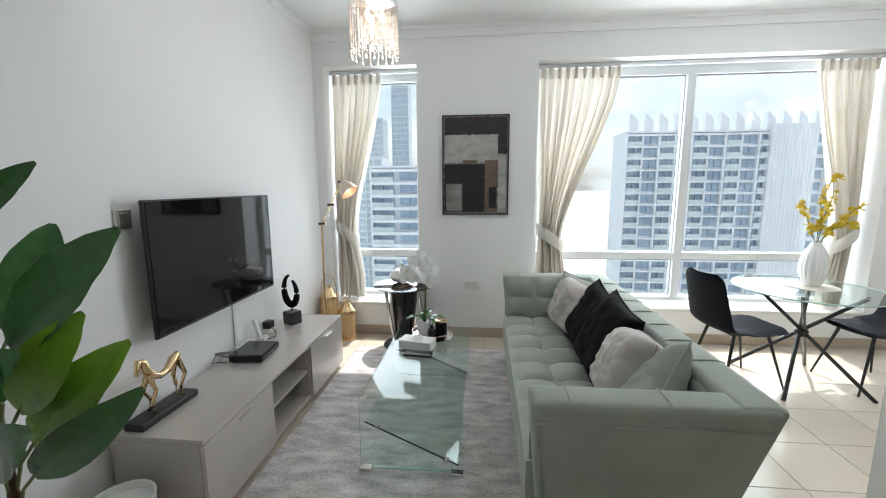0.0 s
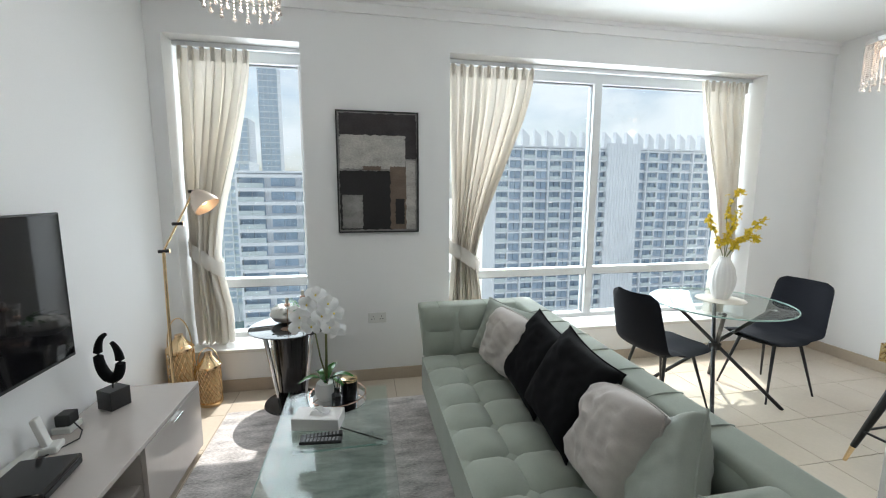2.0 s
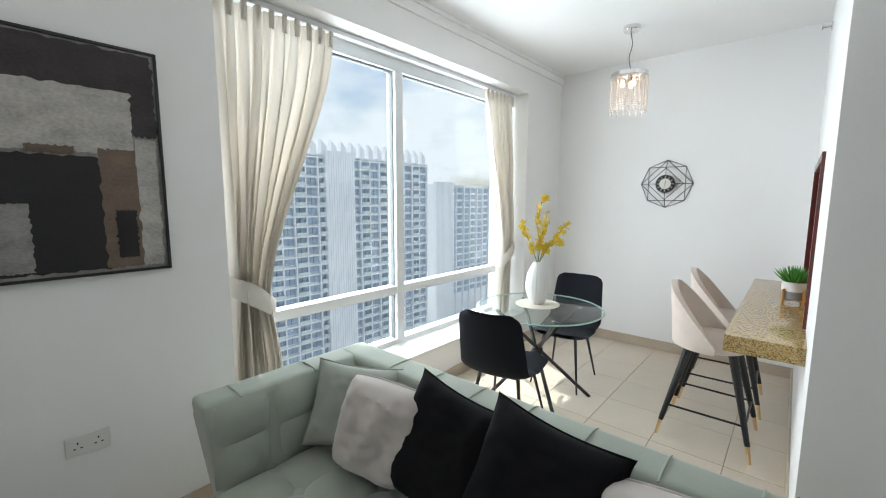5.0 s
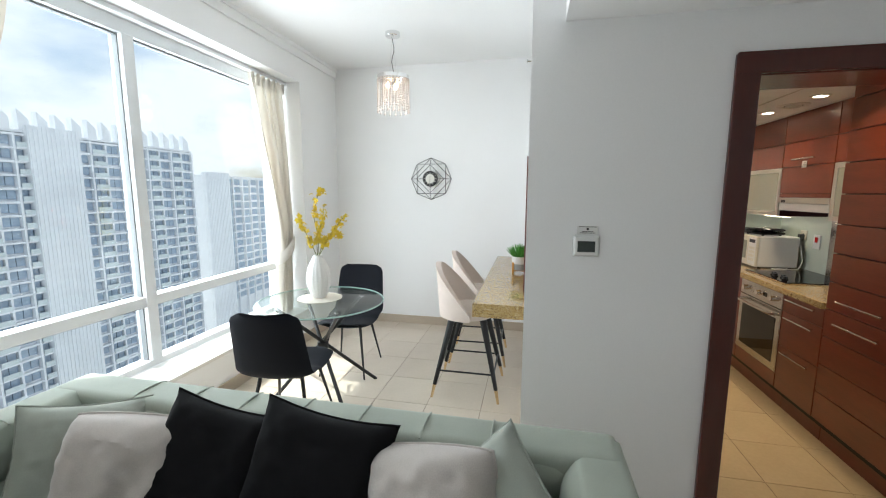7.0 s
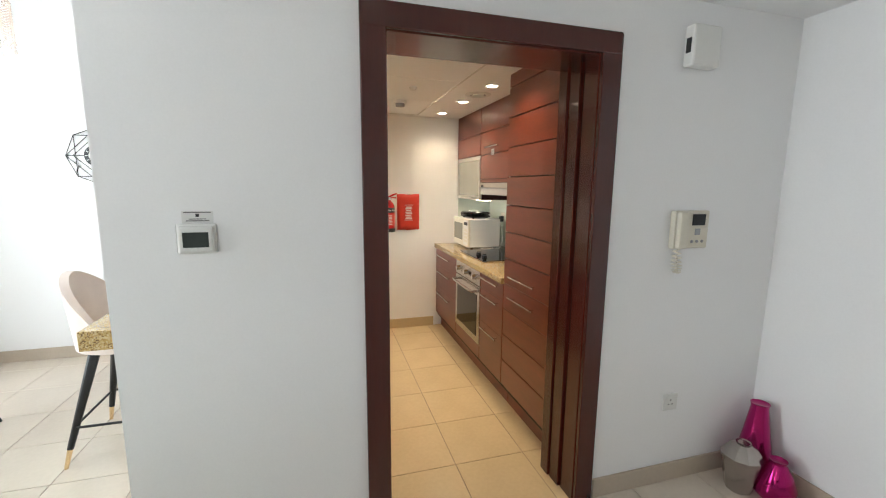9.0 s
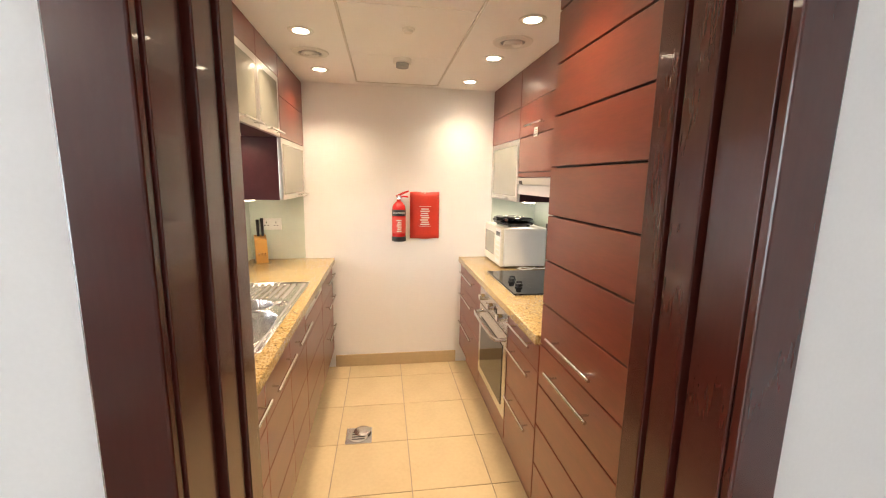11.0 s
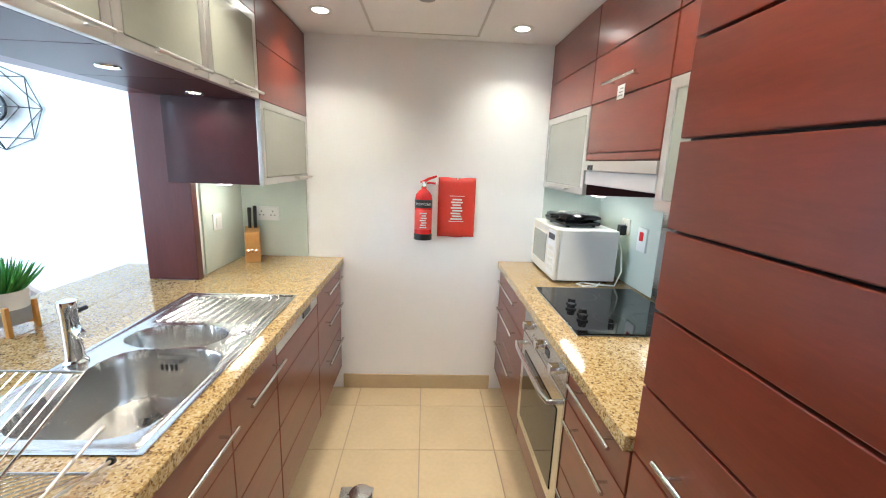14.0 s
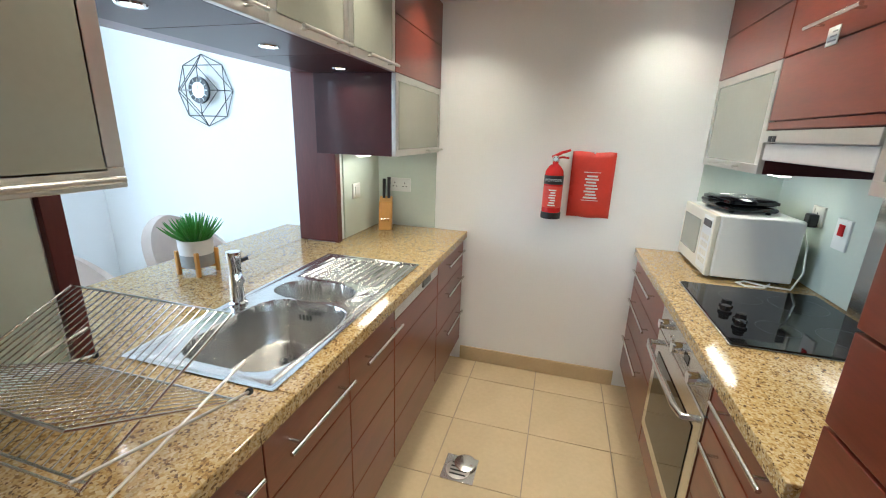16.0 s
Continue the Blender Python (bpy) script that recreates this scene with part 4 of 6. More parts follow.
dw = base_unit("dishwasher", "built-in dishwasher with mahogany front and steel control strip", "dishwasher", 3.366, 3.935, LY, 1.74, FOUR[:3] + [(0.68, 0.79)], [], GL)
part("control_strip", bx(B(), (0.002, 0.0, 0.793), (0.567, 0.02, 0.853), 0.002), STEEL, dw)
part("display", bx(B(), (0.33, -0.003, 0.808), (0.44, 0.001, 0.838)), BLACKGLASS, dw)
base_unit("drawer_unit", "mahogany drawer unit with three steel bar handles", "cabinet", 3.938, 4.495, LY, 1.74, [(0.155, 0.44), (0.444, 0.676), (0.68, 0.852)], [(0.40, 4.05, 4.40), (0.63, 4.05, 4.40), (0.80, 4.05, 4.40)], GL)
base_unit("drawer_unit", "mahogany drawer unit with three steel bar handles", "cabinet", 3.80, 4.495, RY, -0.48, [(0.155, 0.44), (0.444, 0.676), (0.68, 0.852)], [(0.40, 3.95, 4.38), (0.63, 3.95, 4.38), (0.80, 3.95, 4.38)], GR)
base_unit("drawer_unit", "mahogany drawer unit with three steel bar handles", "cabinet", 2.795, 3.205, RY, -0.48, [(0.155, 0.48), (0.484, 0.735), (0.739, 0.852)], [(0.446, 2.84, 3.13), (0.70, 2.84, 3.13), (0.83, 2.84, 3.13)], GR)

# built-in oven
ov = thing("oven", "built-in stainless steel oven with dark glass door", "oven", (3.208, RY, 0), group=GR)
part("body", bx(B(), (0.002, -0.60, 0.12), (0.588, -0.021, 0.855)), DARKGAP, ov)
part("plinth", bx(B(), (0, -0.075, 0), (0.59, -0.06, 0.119)), MAHOGANY, ov)
part("control_panel", bx(B(), (0.003, -0.02, 0.735), (0.587, 0.004, 0.852), 0.003), STEEL, ov)
d = part("door", bx(B(), (0.003, -0.02, 0.265), (0.587, 0.006, 0.73), 0.004), STEEL, ov)
part("glass", bx(B(), (0.06, 0.006, 0.32), (0.53, 0.009, 0.655)), BLACKGLASS, d)
part("handle", pipe(B(), [(0.05, 0.005, 0.69), (0.05, 0.045, 0.69), (0.10, 0.055, 0.69), (0.30, 0.058, 0.69), (0.49, 0.055, 0.69), (0.54, 0.045, 0.69), (0.54, 0.005, 0.69)], 0.011, 10), STEEL, d, smooth=True)
part("lower_panel", bx(B(), (0.003, -0.02, 0.155), (0.587, 0.0, 0.26), 0.002), MAHOGANY, ov)
for x in (0.10, 0.295, 0.49):
    part("knob", rod(B(), (x, 0.004, 0.795), (x, 0.036, 0.795), 0.021, 0.018, 20), CHROME, ov, smooth=True)
part("display", bx(B(), (0.20, 0.003, 0.78), (0.25, 0.006, 0.81)), BLACKGLASS, ov)
for k in range(4):
    part("button", rod(B(), (0.34 + 0.03 * k, 0.003, 0.775), (0.34 + 0.03 * k, 0.009, 0.775), 0.006, seg=10), CHROME, ov)

# tall larder unit with grooved front
tall = thing("larder_unit", "tall mahogany larder unit with horizontal grooves and steel handles", "cabinet", (2.145, RY, 0))
part("body", bx(B(), (0.002, -0.60, 0.12), (0.642, -0.021, KCEIL - 0.002)), DARKGAP, tall)
part("plinth", bx(B(), (0, -0.075, 0), (0.642, -0.06, 0.119)), MAHOGANY, tall)
zs = [0.155, 0.335, 0.515, 0.695, 0.868, 1.037, 1.211, 1.385, 1.563, 1.745, 1.925, 2.105, KCEIL - 0.003]
for z0, z1 in zip(zs, zs[1:]):
    p = part("front_panel", bx(B(), (0.001, -0.02, z0 + 0.003), (0.644, 0.0, z1 - 0.003), 0.0025), MAHOGANY, tall)
    for hz in (0.935, 0.80):
        if z0 < hz < z1:
            bar_handle(0.20, 0.52, 0, hz, 1, p)


# worktops of granite
def worktop(name, boxes, label):
    w = thing(name, label, "worktop")
    for lo, hi in boxes:
        part("granite_slab", bx(B(), lo, hi, 0.003), GRANITE, w)
    return w


SK = (2.735, 3.725, 1.195, 1.640)
worktop("sink_worktop", [((2.145, 1.13, 0.858), (SK[0], 1.7385, 0.90)), ((SK[1], 1.13, 0.858), (4.498, 1.7385, 0.90)), ((SK[0], 1.13, 0.858), (SK[1], SK[2], 0.90)),
                         ((SK[0], SK[3], 0.858), (SK[1], 1.7385, 0.90)), ((2.718, 1.7385, 0.8605), (3.942, 1.9405, 0.8995)), ((2.30, 1.9405, 0.815), (4.22, 2.25, 0.90))], "speckled golden-brown granite worktop running through to the bar")
HB = (3.35, 3.92, -0.43, 0.055)
worktop("hob_worktop", [((2.795, -0.478, 0.858), (4.498, 0.15, 0.90))], "speckled golden-brown granite worktop under the hob")

# steel sink with drainer
sk = thing("kitchen_sink", "stainless steel sink with one and a half bowls and drainer", "sink", (SK[0], SK[2], 0.90))


def bowl(x, y, cx, cy, ax, ay, depth, p=4.0):
    r = (abs((x - cx) / ax) ** p + abs((y - cy) / ay) ** p) ** (1 / p)
    if r >= 1.04:
        return 0.0
    k = min(1, max(0, (1.04 - r) / 0.10))
    return -depth * k * k * (3 - 2 * k) + (0.0 if r > 0.9 else -0.006 * (1 - r))


def sink_surface(u, v):
    x, y = -0.012 + u * 1.014, -0.012 + v * 0.469
    z = 0.004
    rim = min(x + 0.012, 1.002 - x, y + 0.012, 0.457 - y)
    z += -0.004 * math.exp(-((rim - 0.02) / 0.008) ** 2)
    z += bowl(x, y, 0.245, 0.19, 0.205, 0.165, 0.155) + bowl(x, y, 0.555, 0.245, 0.088, 0.15, 0.11, 2.4)
    if 0.665 < x < 0.965 and 0.04 < y < 0.41:
        e = min(1, min(x - 0.665, 0.965 - x, y - 0.04, 0.41 - y) / 0.02)
        z += e * (-0.004 + 0.004 * math.sin((y * (1.0 + 0.25 * (x - 0.65))) * 2 * math.pi / 0.036))
    z += bowl(x, y, 0.555, 0.055, 0.06, 0.035, 0.006, 2.2)
    return Vector((x, y, z))


part("basin", sheet(B(), sink_surface, 230, 116), STEEL, sk, smooth=True)
for cx, cy, zz in ((0.33, 0.20, -0.158), (0.555, 0.245, -0.115)):
    dn = part("drain", turned(B(), [(0.012, 0.0), (0.04, 0.001), (0.044, 0.005), (0.038, 0.006), (0.03, 0.004)], (cx, cy, zz - 0.001), 24), CHROME, sk, smooth=True)
    for k in range(8):
        a = k * math.pi / 4
        part("slot", rod(B(), (cx + 0.012 * math.cos(a), cy + 0.012 * math.sin(a), zz + 0.006), (cx + 0.026 * math.cos(a), cy + 0.026 * math.sin(a), zz + 0.006), 0.002, seg=6), BLACKPL, dn)
for k in range(4):
    part("overflow_slot", bx(B(), (0.422, 0.175 + 0.014 * k, -0.05), (0.4255, 0.182 + 0.014 * k, -0.03)), BLACKPL, sk)
fc = thing("tap", "chrome single-lever kitchen mixer tap", "tap", (3.10, 1.615, 0.904))
part("body", turned(B(), [(0.03, 0), (0.03, 0.006), (0.023, 0.012), (0.021, 0.15), (0.023, 0.155), (0.023, 0.185), (0.0, 0.19)]), CHROME, fc, smooth=True)
part("spout", pipe(B(), [(0, -0.01, 0.10), (-0.03, -0.04, 0.115), (-0.07, -0.08, 0.125), (-0.08, -0.095, 0.12)], [0.016, 0.014, 0.013, 0.012], 12), CHROME, fc, smooth=True)
part("lever", pipe(B(), [(0.02, 0, 0.145), (0.05, -0.01, 0.15)], 0.007, 8), BLACKPL, fc, smooth=True)

# hob
hb = thing("hob", "black glass ceramic hob with steel rim and four knobs", "hob", (HB[0], HB[2], 0.90))
part("rim", bx(B(), (-0.006, -0.006, 0.0005), (0.576, 0.491, 0.006), 0.002), STEEL, hb)
part("glass", bx(B(), (0, 0, 0.0062), (0.57, 0.485, 0.0105), 0.001), BLACKGLASS, hb)
for k in range(4):
    part("knob", turned(B(), [(0.022, 0), (0.022, 0.006), (0.017, 0.009), (0.015, 0.024), (0.0, 0.025)], (0.13 + 0.065 * k, 0.42 - (0.025 if k % 2 else 0), 0.0106), 20), GLOSSBLACK, hb, smooth=True)
for cx, cy, r in ((0.15, 0.12, 0.075), (0.42, 0.13, 0.09), (0.16, 0.30, 0.06), (0.44, 0.31, 0.07)):
    b = pipe(B(), [(cx + r * math.cos(k * math.pi / 20), cy + r * math.sin(k * math.pi / 20), 0.0104) for k in range(40)], 0.0005, 4, closed=True)
    part("ring_mark", b, GASKET, hb)


# wall units
def framed_glass_door(nm, lo, hi, s, parent, handle=None):
    """Aluminium framed frosted door whose outside looks along s * y."""
    (x0, y, z0), (x1, _, z1) = lo, hi
    d = part(nm, bx(B(), (x0 + 0.03, min(y, y - s * 0.012), z0 + 0.03), (x1 - 0.03, max(y - s * 0.004, y - s * 0.012), z1 - 0.03)), FROST, parent, "frosted glass door in a satin aluminium frame")
    ya, yb = sorted((y, y - s * 0.02))
    for a, c in (((x0, ya, z0), (x1, yb, z0 + 0.035)), ((x0, ya, z1 - 0.035), (x1, yb, z1)), ((x0, ya, z0 + 0.035), (x0 + 0.035, yb, z1 - 0.035)), ((x1 - 0.035, ya, z0 + 0.035), (x1, yb, z1 - 0.035))):
        part("frame", bx(B(), a, c, 0.002), ALU, d)
    if handle:
        bar_handle(handle[0], handle[1], y, z0 + 0.018, s, d, ALU)
    return d


UL = "wall units over the sink worktop"
UY, DEEP = 1.33, 1.738


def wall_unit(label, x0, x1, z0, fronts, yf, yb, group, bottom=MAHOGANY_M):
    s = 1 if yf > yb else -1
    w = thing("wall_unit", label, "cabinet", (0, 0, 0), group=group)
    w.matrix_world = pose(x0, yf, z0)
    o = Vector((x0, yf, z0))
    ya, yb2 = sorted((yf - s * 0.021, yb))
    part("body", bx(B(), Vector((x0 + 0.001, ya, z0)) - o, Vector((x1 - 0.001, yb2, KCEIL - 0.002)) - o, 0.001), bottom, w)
    for kind, a, c, h in fronts:
        if kind == "glass":
            framed_glass_door("door", (0.002, 0.0, a - z0), (x1 - x0 - 0.002, 0, c - z0), s, w, h and (h[0] - x0, h[1] - x0))
        else:
            p0, p1 = sorted((0.0, -s * 0.02))
            p = part("front_panel", bx(B(), (0.002, p0, a - z0 + 0.002), (x1 - x0 - 0.002, p1, c - z0 - 0.002), 0.002), MAHOGANY, w)
            if h:
                bar_handle(h[0] - x0, h[1] - x0, 0, h[2] - z0, s, p)
    return w


TOPZ = KCEIL - 0.004
FG = "mahogany wall unit with frosted glass flap door and downlight"
for x0, x1 in ((2.592, 3.0), (3.0, 3.405), (3.405, 3.808)):
    wall_unit(FG, x0, x1, 1.735, [("glass", 1.735, 2.06, (x0 + 0.10, x1 - 0.04)), ("wood", 2.06, TOPZ, None)], UY, DEEP, UL)
wall_unit("deep mahogany wall unit with a lower frosted glass door", 3.81, 4.497, 1.378, [("glass", 1.378, 1.735, (4.2, 4.45)), ("wood", 1.735, 1.965, None), ("wood", 1.965, TOPZ, None)], UY, DEEP, UL)
wall_unit("deep mahogany wall unit with a lower frosted glass door", 2.145, 2.59, 1.378, [("glass", 1.378, 2.06, (2.24, 2.56)), ("wood", 2.06, TOPZ, None)], UY, DEEP, UL)
UR, VY = "wall units over the hob worktop", -0.10
wall_unit("mahogany wall unit with a lower frosted glass door", 3.855, 4.497, 1.378, [("glass", 1.378, 1.775, (4.0, 4.3)), ("wood", 1.775, 1.965, None), ("wood", 1.965, TOPZ, None)], VY, -0.478, UR)
wall_unit("mahogany wall unit over the cooker hood with a steel handle", 3.255, 3.852, 1.535, [("wood", 1.535, 1.565, None), ("wood", 1.565, 1.775, None), ("wood", 1.775, 1.965, (3.42, 3.68, 1.83)), ("wood", 1.965, TOPZ, None)], VY, -0.478, UR)
wall_unit("mahogany wall unit with a lower frosted glass door", 2.79, 3.252, 1.378, [("glass", 1.378, 1.775, (2.9, 3.1)), ("wood", 1.775, 1.965, None), ("wood", 1.965, TOPZ, None)], VY, -0.478, UR)
hd = thing("cooker_hood", "stainless steel slimline cooker hood under the wall unit", "cooker hood", (3.257, VY, 1.43))
part("front_strip", bx(B(), (0, -0.02, 0.062), (0.593, 0.004, 0.103), 0.002), ALU, hd)
part("visor", bx(B(), (0.004, -0.029, 0.0), (0.589, -0.003, 0.06), 0.004), SATIN, hd, "brushed steel visor")
part("body", bx(B(), (0.004, -0.375, 0.0), (0.589, -0.032, 0.104), 0.006), SATIN, hd)
for k in range(2):
    part("switch", bx(B(), (0.50 + 0.03 * k, 0.004, 0.065), (0.52 + 0.03 * k, 0.007, 0.085)), BLACKPL, hd)
lb = slab("energy_label", (3.545, VY + 0.001, 1.762), (3.60, VY + 0.0035, 1.812), WHITEPL)
tagged(lb, "small white sticker on the wall unit front", "label")
for k in range(3):
    slab("print_line", (0.008, 0.0025, 0.010 + 0.012 * k), (0.045 - 0.008 * k, 0.004, 0.014 + 0.012 * k), CONCRETE_G, lb).matrix_parent_inverse = Matrix.Translation((3.545, VY + 0.001, 1.762))
for x0, y0, y1, z in ((3.95, 1.56, 1.61, 1.366), (3.98, -0.28, -0.23, 1.366)):
    t = slab("strip_light", (x0, y0, z), (x0 + 0.34, y1, 1.377), WHITEPL, None, 0.002)
    tagged(t, "lit slim strip light under the wall unit", "lamp")
    g = part("diffuser", bx(B(), (x0 + 0.01, y0 + 0.008, z - 0.003), (x0 + 0.33, y1 - 0.008, z)), LAMPGLOW, t)

# splashbacks
for nm, lo, hi, mat, lab in (("splashback", (4.04, 1.7285, 0.902), (4.486, 1.737, 1.376), SPLASH, "pale green glass splashback by the knife block"),
                             ("splashback", (4.489, 1.345, 0.902), (4.498, 1.7285, 1.376), SPLASH, "pale green glass splashback on the end wall"),
                             ("splashback", (2.145, 1.7285, 0.902), (2.66, 1.737, 1.376), SPLASH, "pale green glass splashback beside the doorway"),
                             ("splashback", (3.80, -0.477, 0.902), (4.486, -0.468, 1.376), SPLASH, "pale green glass splashback behind the microwave"),
                             ("splashback", (4.489, -0.477, 0.902), (4.498, -0.11, 1.376), SPLASH, "pale green glass splashback on the end wall"),
                             ("steel_splashback", (3.25, -0.477, 0.902), (3.797, -0.466, 1.43), STEEL, "brushed steel splashback behind the hob"),
                             ("splashback", (2.79, -0.477, 0.902), (3.247, -0.468, 1.376), SPLASH, "pale green glass splashback beside the hob")):
    structure(slab(nm, lo, hi, mat), lab, "splashback")

# ceiling fittings
# Fittings for all SPOTS, the added one by the larder included.
for k, (x, y) in enumerate(SPOTS):
    t = thing("downlight", "round white recessed ceiling downlight, lit", "lamp", (x, y, KCEIL), group="kitchen ceiling downlights")
    part("ring", turned(B(), [(0.036, -0.001), (0.038, -0.005), (0.055, -0.006), (0.06, -0.001)], (0, 0, 0), 32), WHITEPL, t, smooth=True)
    part("lens", turned(B(), [(0.036, -0.004), (0.036, -0.002)], (0, 0, 0), 24), LAMPGLOW, t)
for x in (2.81, 3.25, 3.69):
    t = thing("cabinet_downlight", "small chrome downlight under the wall unit, lit", "lamp", (x, 1.53, 1.735), group="downlights under the wall units")
    part("ring", turned(B(), [(0.02, -0.001), (0.022, -0.004), (0.03, -0.004), (0.032, -0.0005)], (0, 0, 0), 24), CHROME, t, smooth=True)
    part("lens", turned(B(), [(0.02, -0.003), (0.02, -0.001)], (0, 0, 0), 20), LAMPGLOW, t)
for x, y in ((3.768, 1.143), (3.389, 0.114)):
    t = thing("ceiling_vent", "round white ceiling air valve with concentric rings", "vent", (x, y, KCEIL), group="kitchen ceiling vents")
    part("flange", turned(B(), [(0.06, -0.002), (0.066, -0.010), (0.095, -0.007), (0.10, -0.001)], (0, 0, 0), 36), WHITEPL, t, smooth=True)
    for r in (0.048, 0.034, 0.02):
        part("ring", turned(B(), [(r - 0.009, -0.012), (r - 0.003, -0.017), (r, -0.012), (r - 0.004, -0.003)], (0, 0, 0), 28), WHITEPL, t, smooth=True)
    part("throat", turned(B(), [(0.062, -0.0035), (0.062, -0.002)], (0, 0, 0), 28), CONCRETE_G, t)
for x, y, r, h in ((3.779, 0.64, 0.05, 0.05), (3.294, 0.635, 0.028, 0.022)):
    t = thing("smoke_detector", "white round smoke detector on the ceiling panel", "smoke detector", (x, y, KCEIL - 0.004))
    part("base", turned(B(), [(r, -h * 0.5), (r * 1.06, -h * 0.4), (r * 1.06, 0)], (0, 0, 0), 28), WHITEPL, t, smooth=True)
    part("chamber", turned(B(), [(r * 0.5, -h), (r * 0.7, -h * 0.95), (r * 0.75, -h * 0.5)], (0, 0, 0), 28), CONCRETE_G if h > 0.04 else WHITEPL, t, smooth=True)
ht = thing("ceiling_hatch", "white rectangular access panels set in the kitchen ceiling", "hatch", (0, 0, KCEIL))
for x0, x1 in ((2.25, 3.05), (3.056, 3.72), (3.726, 4.38)):
    part("panel", bx(B(), (x0, 0.365, -0.006), (x1, 0.925, -0.001), 0.001), CEIL, ht)
for y0, y1 in ((0.352, 0.362), (0.928, 0.938)):
    part("edge_strip", bx(B(), (2.25, y0, -0.008), (4.39, y1, -0.001)), ALU, ht)
part("edge_strip", bx(B(), (4.383, 0.362, -0.008), (4.39, 0.928, -0.001)), ALU, ht)


# ---- kitchen things ----
def text(name, body, size, m, mat, parent, depth=0.0006):
    c = bpy.data.curves.new(name, "FONT")
    c.body, c.size, c.extrude, c.align_x, c.align_y = body, size, depth, "CENTER", "CENTER"
    c.materials.append(mat)
    tmp = bpy.data.objects.new(name, c)
    me = bpy.data.meshes.new_from_object(tmp)
    bpy.data.objects.remove(tmp)
    ob = new(name, me)
    ob.parent = parent
    ob.matrix_local = m
    return ob


FACE_W = Euler((radians(90), 0, radians(-90))).to_matrix().to_4x4()     # writing read from the -x side
ex = thing("fire_extinguisher", "red powder fire extinguisher with black base on a wall hook", "fire extinguisher", (4.435, 0.635, 1.045))
part("cylinder", turned(B(), [(0.04, 0.0), (0.052, 0.004), (0.052, 0.235), (0.047, 0.265), (0.03, 0.29), (0.016, 0.30), (0.016, 0.315)]), RED, ex, smooth=True)
part("base_ring", turned(B(), [(0.049, -0.004), (0.055, -0.002), (0.055, 0.032), (0.052, 0.034)]), BLACKPL, ex, smooth=True)
part("label_band", turned(B(), [(0.0523, 0.19), (0.0528, 0.191), (0.0528, 0.238), (0.0523, 0.239)]), BLACKPL, ex, smooth=True)
part("label", turned(B(), [(0.0523, 0.06), (0.0526, 0.061), (0.0526, 0.18), (0.0523, 0.181)]), REDCLOTH, ex, smooth=True)
text("writing", "POWDER", 0.021, Matrix.Translation((-0.0535, 0, 0.214)) @ FACE_W, WHITEPL, ex)
for k in range(7):
    part("print_line", bx(B(), (-0.0536, -0.02 + 0.004 * (k % 2), 0.072 + 0.014 * k), (-0.0515, 0.02 - 0.005 * (k % 3), 0.079 + 0.014 * k)), WHITEPL, ex)
part("valve", turned(B(), [(0.018, 0.313), (0.02, 0.318), (0.02, 0.335), (0.012, 0.345)]), CHROME, ex, smooth=True)
part("lever", pipe(B(), [(0, 0.02, 0.335), (0, -0.03, 0.362), (0, -0.075, 0.378)], [0.009, 0.008, 0.006], 8), RED, ex, smooth=True)
part("carry_handle", pipe(B(), [(0, 0.01, 0.33), (0, -0.035, 0.338), (0, -0.07, 0.335)], 0.006, 8), RED, ex, smooth=True)
part("gauge", rod(B(), (-0.015, 0, 0.327), (-0.03, 0, 0.327), 0.011), CHROME, ex)
part("wall_bracket", bx(B(), (0.05, -0.015, 0.24), (0.064, 0.015, 0.33)), BLACKMETAL, ex)

fb = thing("fire_blanket", "red vinyl fire blanket pouch hung on the wall", "fire blanket", (4.4995, 0.432, 1.05))
b = B()
sheet(b, lambda u, v: Vector((-0.004 - 0.028 * (max(0, (1 - (2 * u - 1) ** 4) * (1 - (2 * v - 1) ** 6)) ** 0.5) - 0.003 * noise.noise(Vector((u * 4, v * 5, 2))), 0.115 - 0.23 * u, 0.365 * v + 0.003 * math.sin(u * 9))), 20, 24)
bx(b, (-0.005, -0.115, 0.002), (-0.001, 0.115, 0.363))
part("pouch", b, REDCLOTH, fb, smooth=True)
for z in (0.10, 0.255):
    part("label_border", bx(B(), (-0.0350, -0.045, z), (-0.0315, 0.045, z + 0.003)), WHITEPL, fb)
for k in range(8):
    part("print_line", bx(B(), (-0.0352, -0.036 + 0.006 * (k % 3), 0.112 + 0.017 * k), (-0.0320, 0.036 - 0.009 * (k % 2), 0.121 + 0.017 * k)), WHITEPL, fb)
part("hook", rod(B(), (-0.001, 0, 0.355), (-0.03, 0, 0.36), 0.005), CHROME, fb)

mw = thing("microwave_oven", "white microwave oven standing on the granite worktop", "microwave", (4.24, -0.235, 0.902), 0)
part("casing", bx(B(), (-0.215, -0.155, 0.012), (0.235, 0.155, 0.285), 0.008), WHITEPL, mw)
part("front", bx(B(), (-0.215, 0.155, 0.012), (0.235, 0.178, 0.285), 0.006), CREAMPL, mw)
part("window", bx(B(), (-0.05, 0.1775, 0.07), (0.205, 0.181, 0.235), 0.003), FROST, mw, "dark mesh window")
part("control_panel", bx(B(), (-0.205, 0.1775, 0.03), (-0.085, 0.1805, 0.27), 0.002), WHITEPL, mw)
part("display", bx(B(), (-0.195, 0.180, 0.225), (-0.10, 0.183, 0.255)), BLACKGLASS, mw)
for k in range(12):
    part("button", bx(B(), (-0.192 + 0.032 * (k % 3), 0.180, 0.06 + 0.035 * (k // 3)), (-0.168 + 0.032 * (k % 3), 0.1825, 0.083 + 0.035 * (k // 3))), CREAMPL, mw)
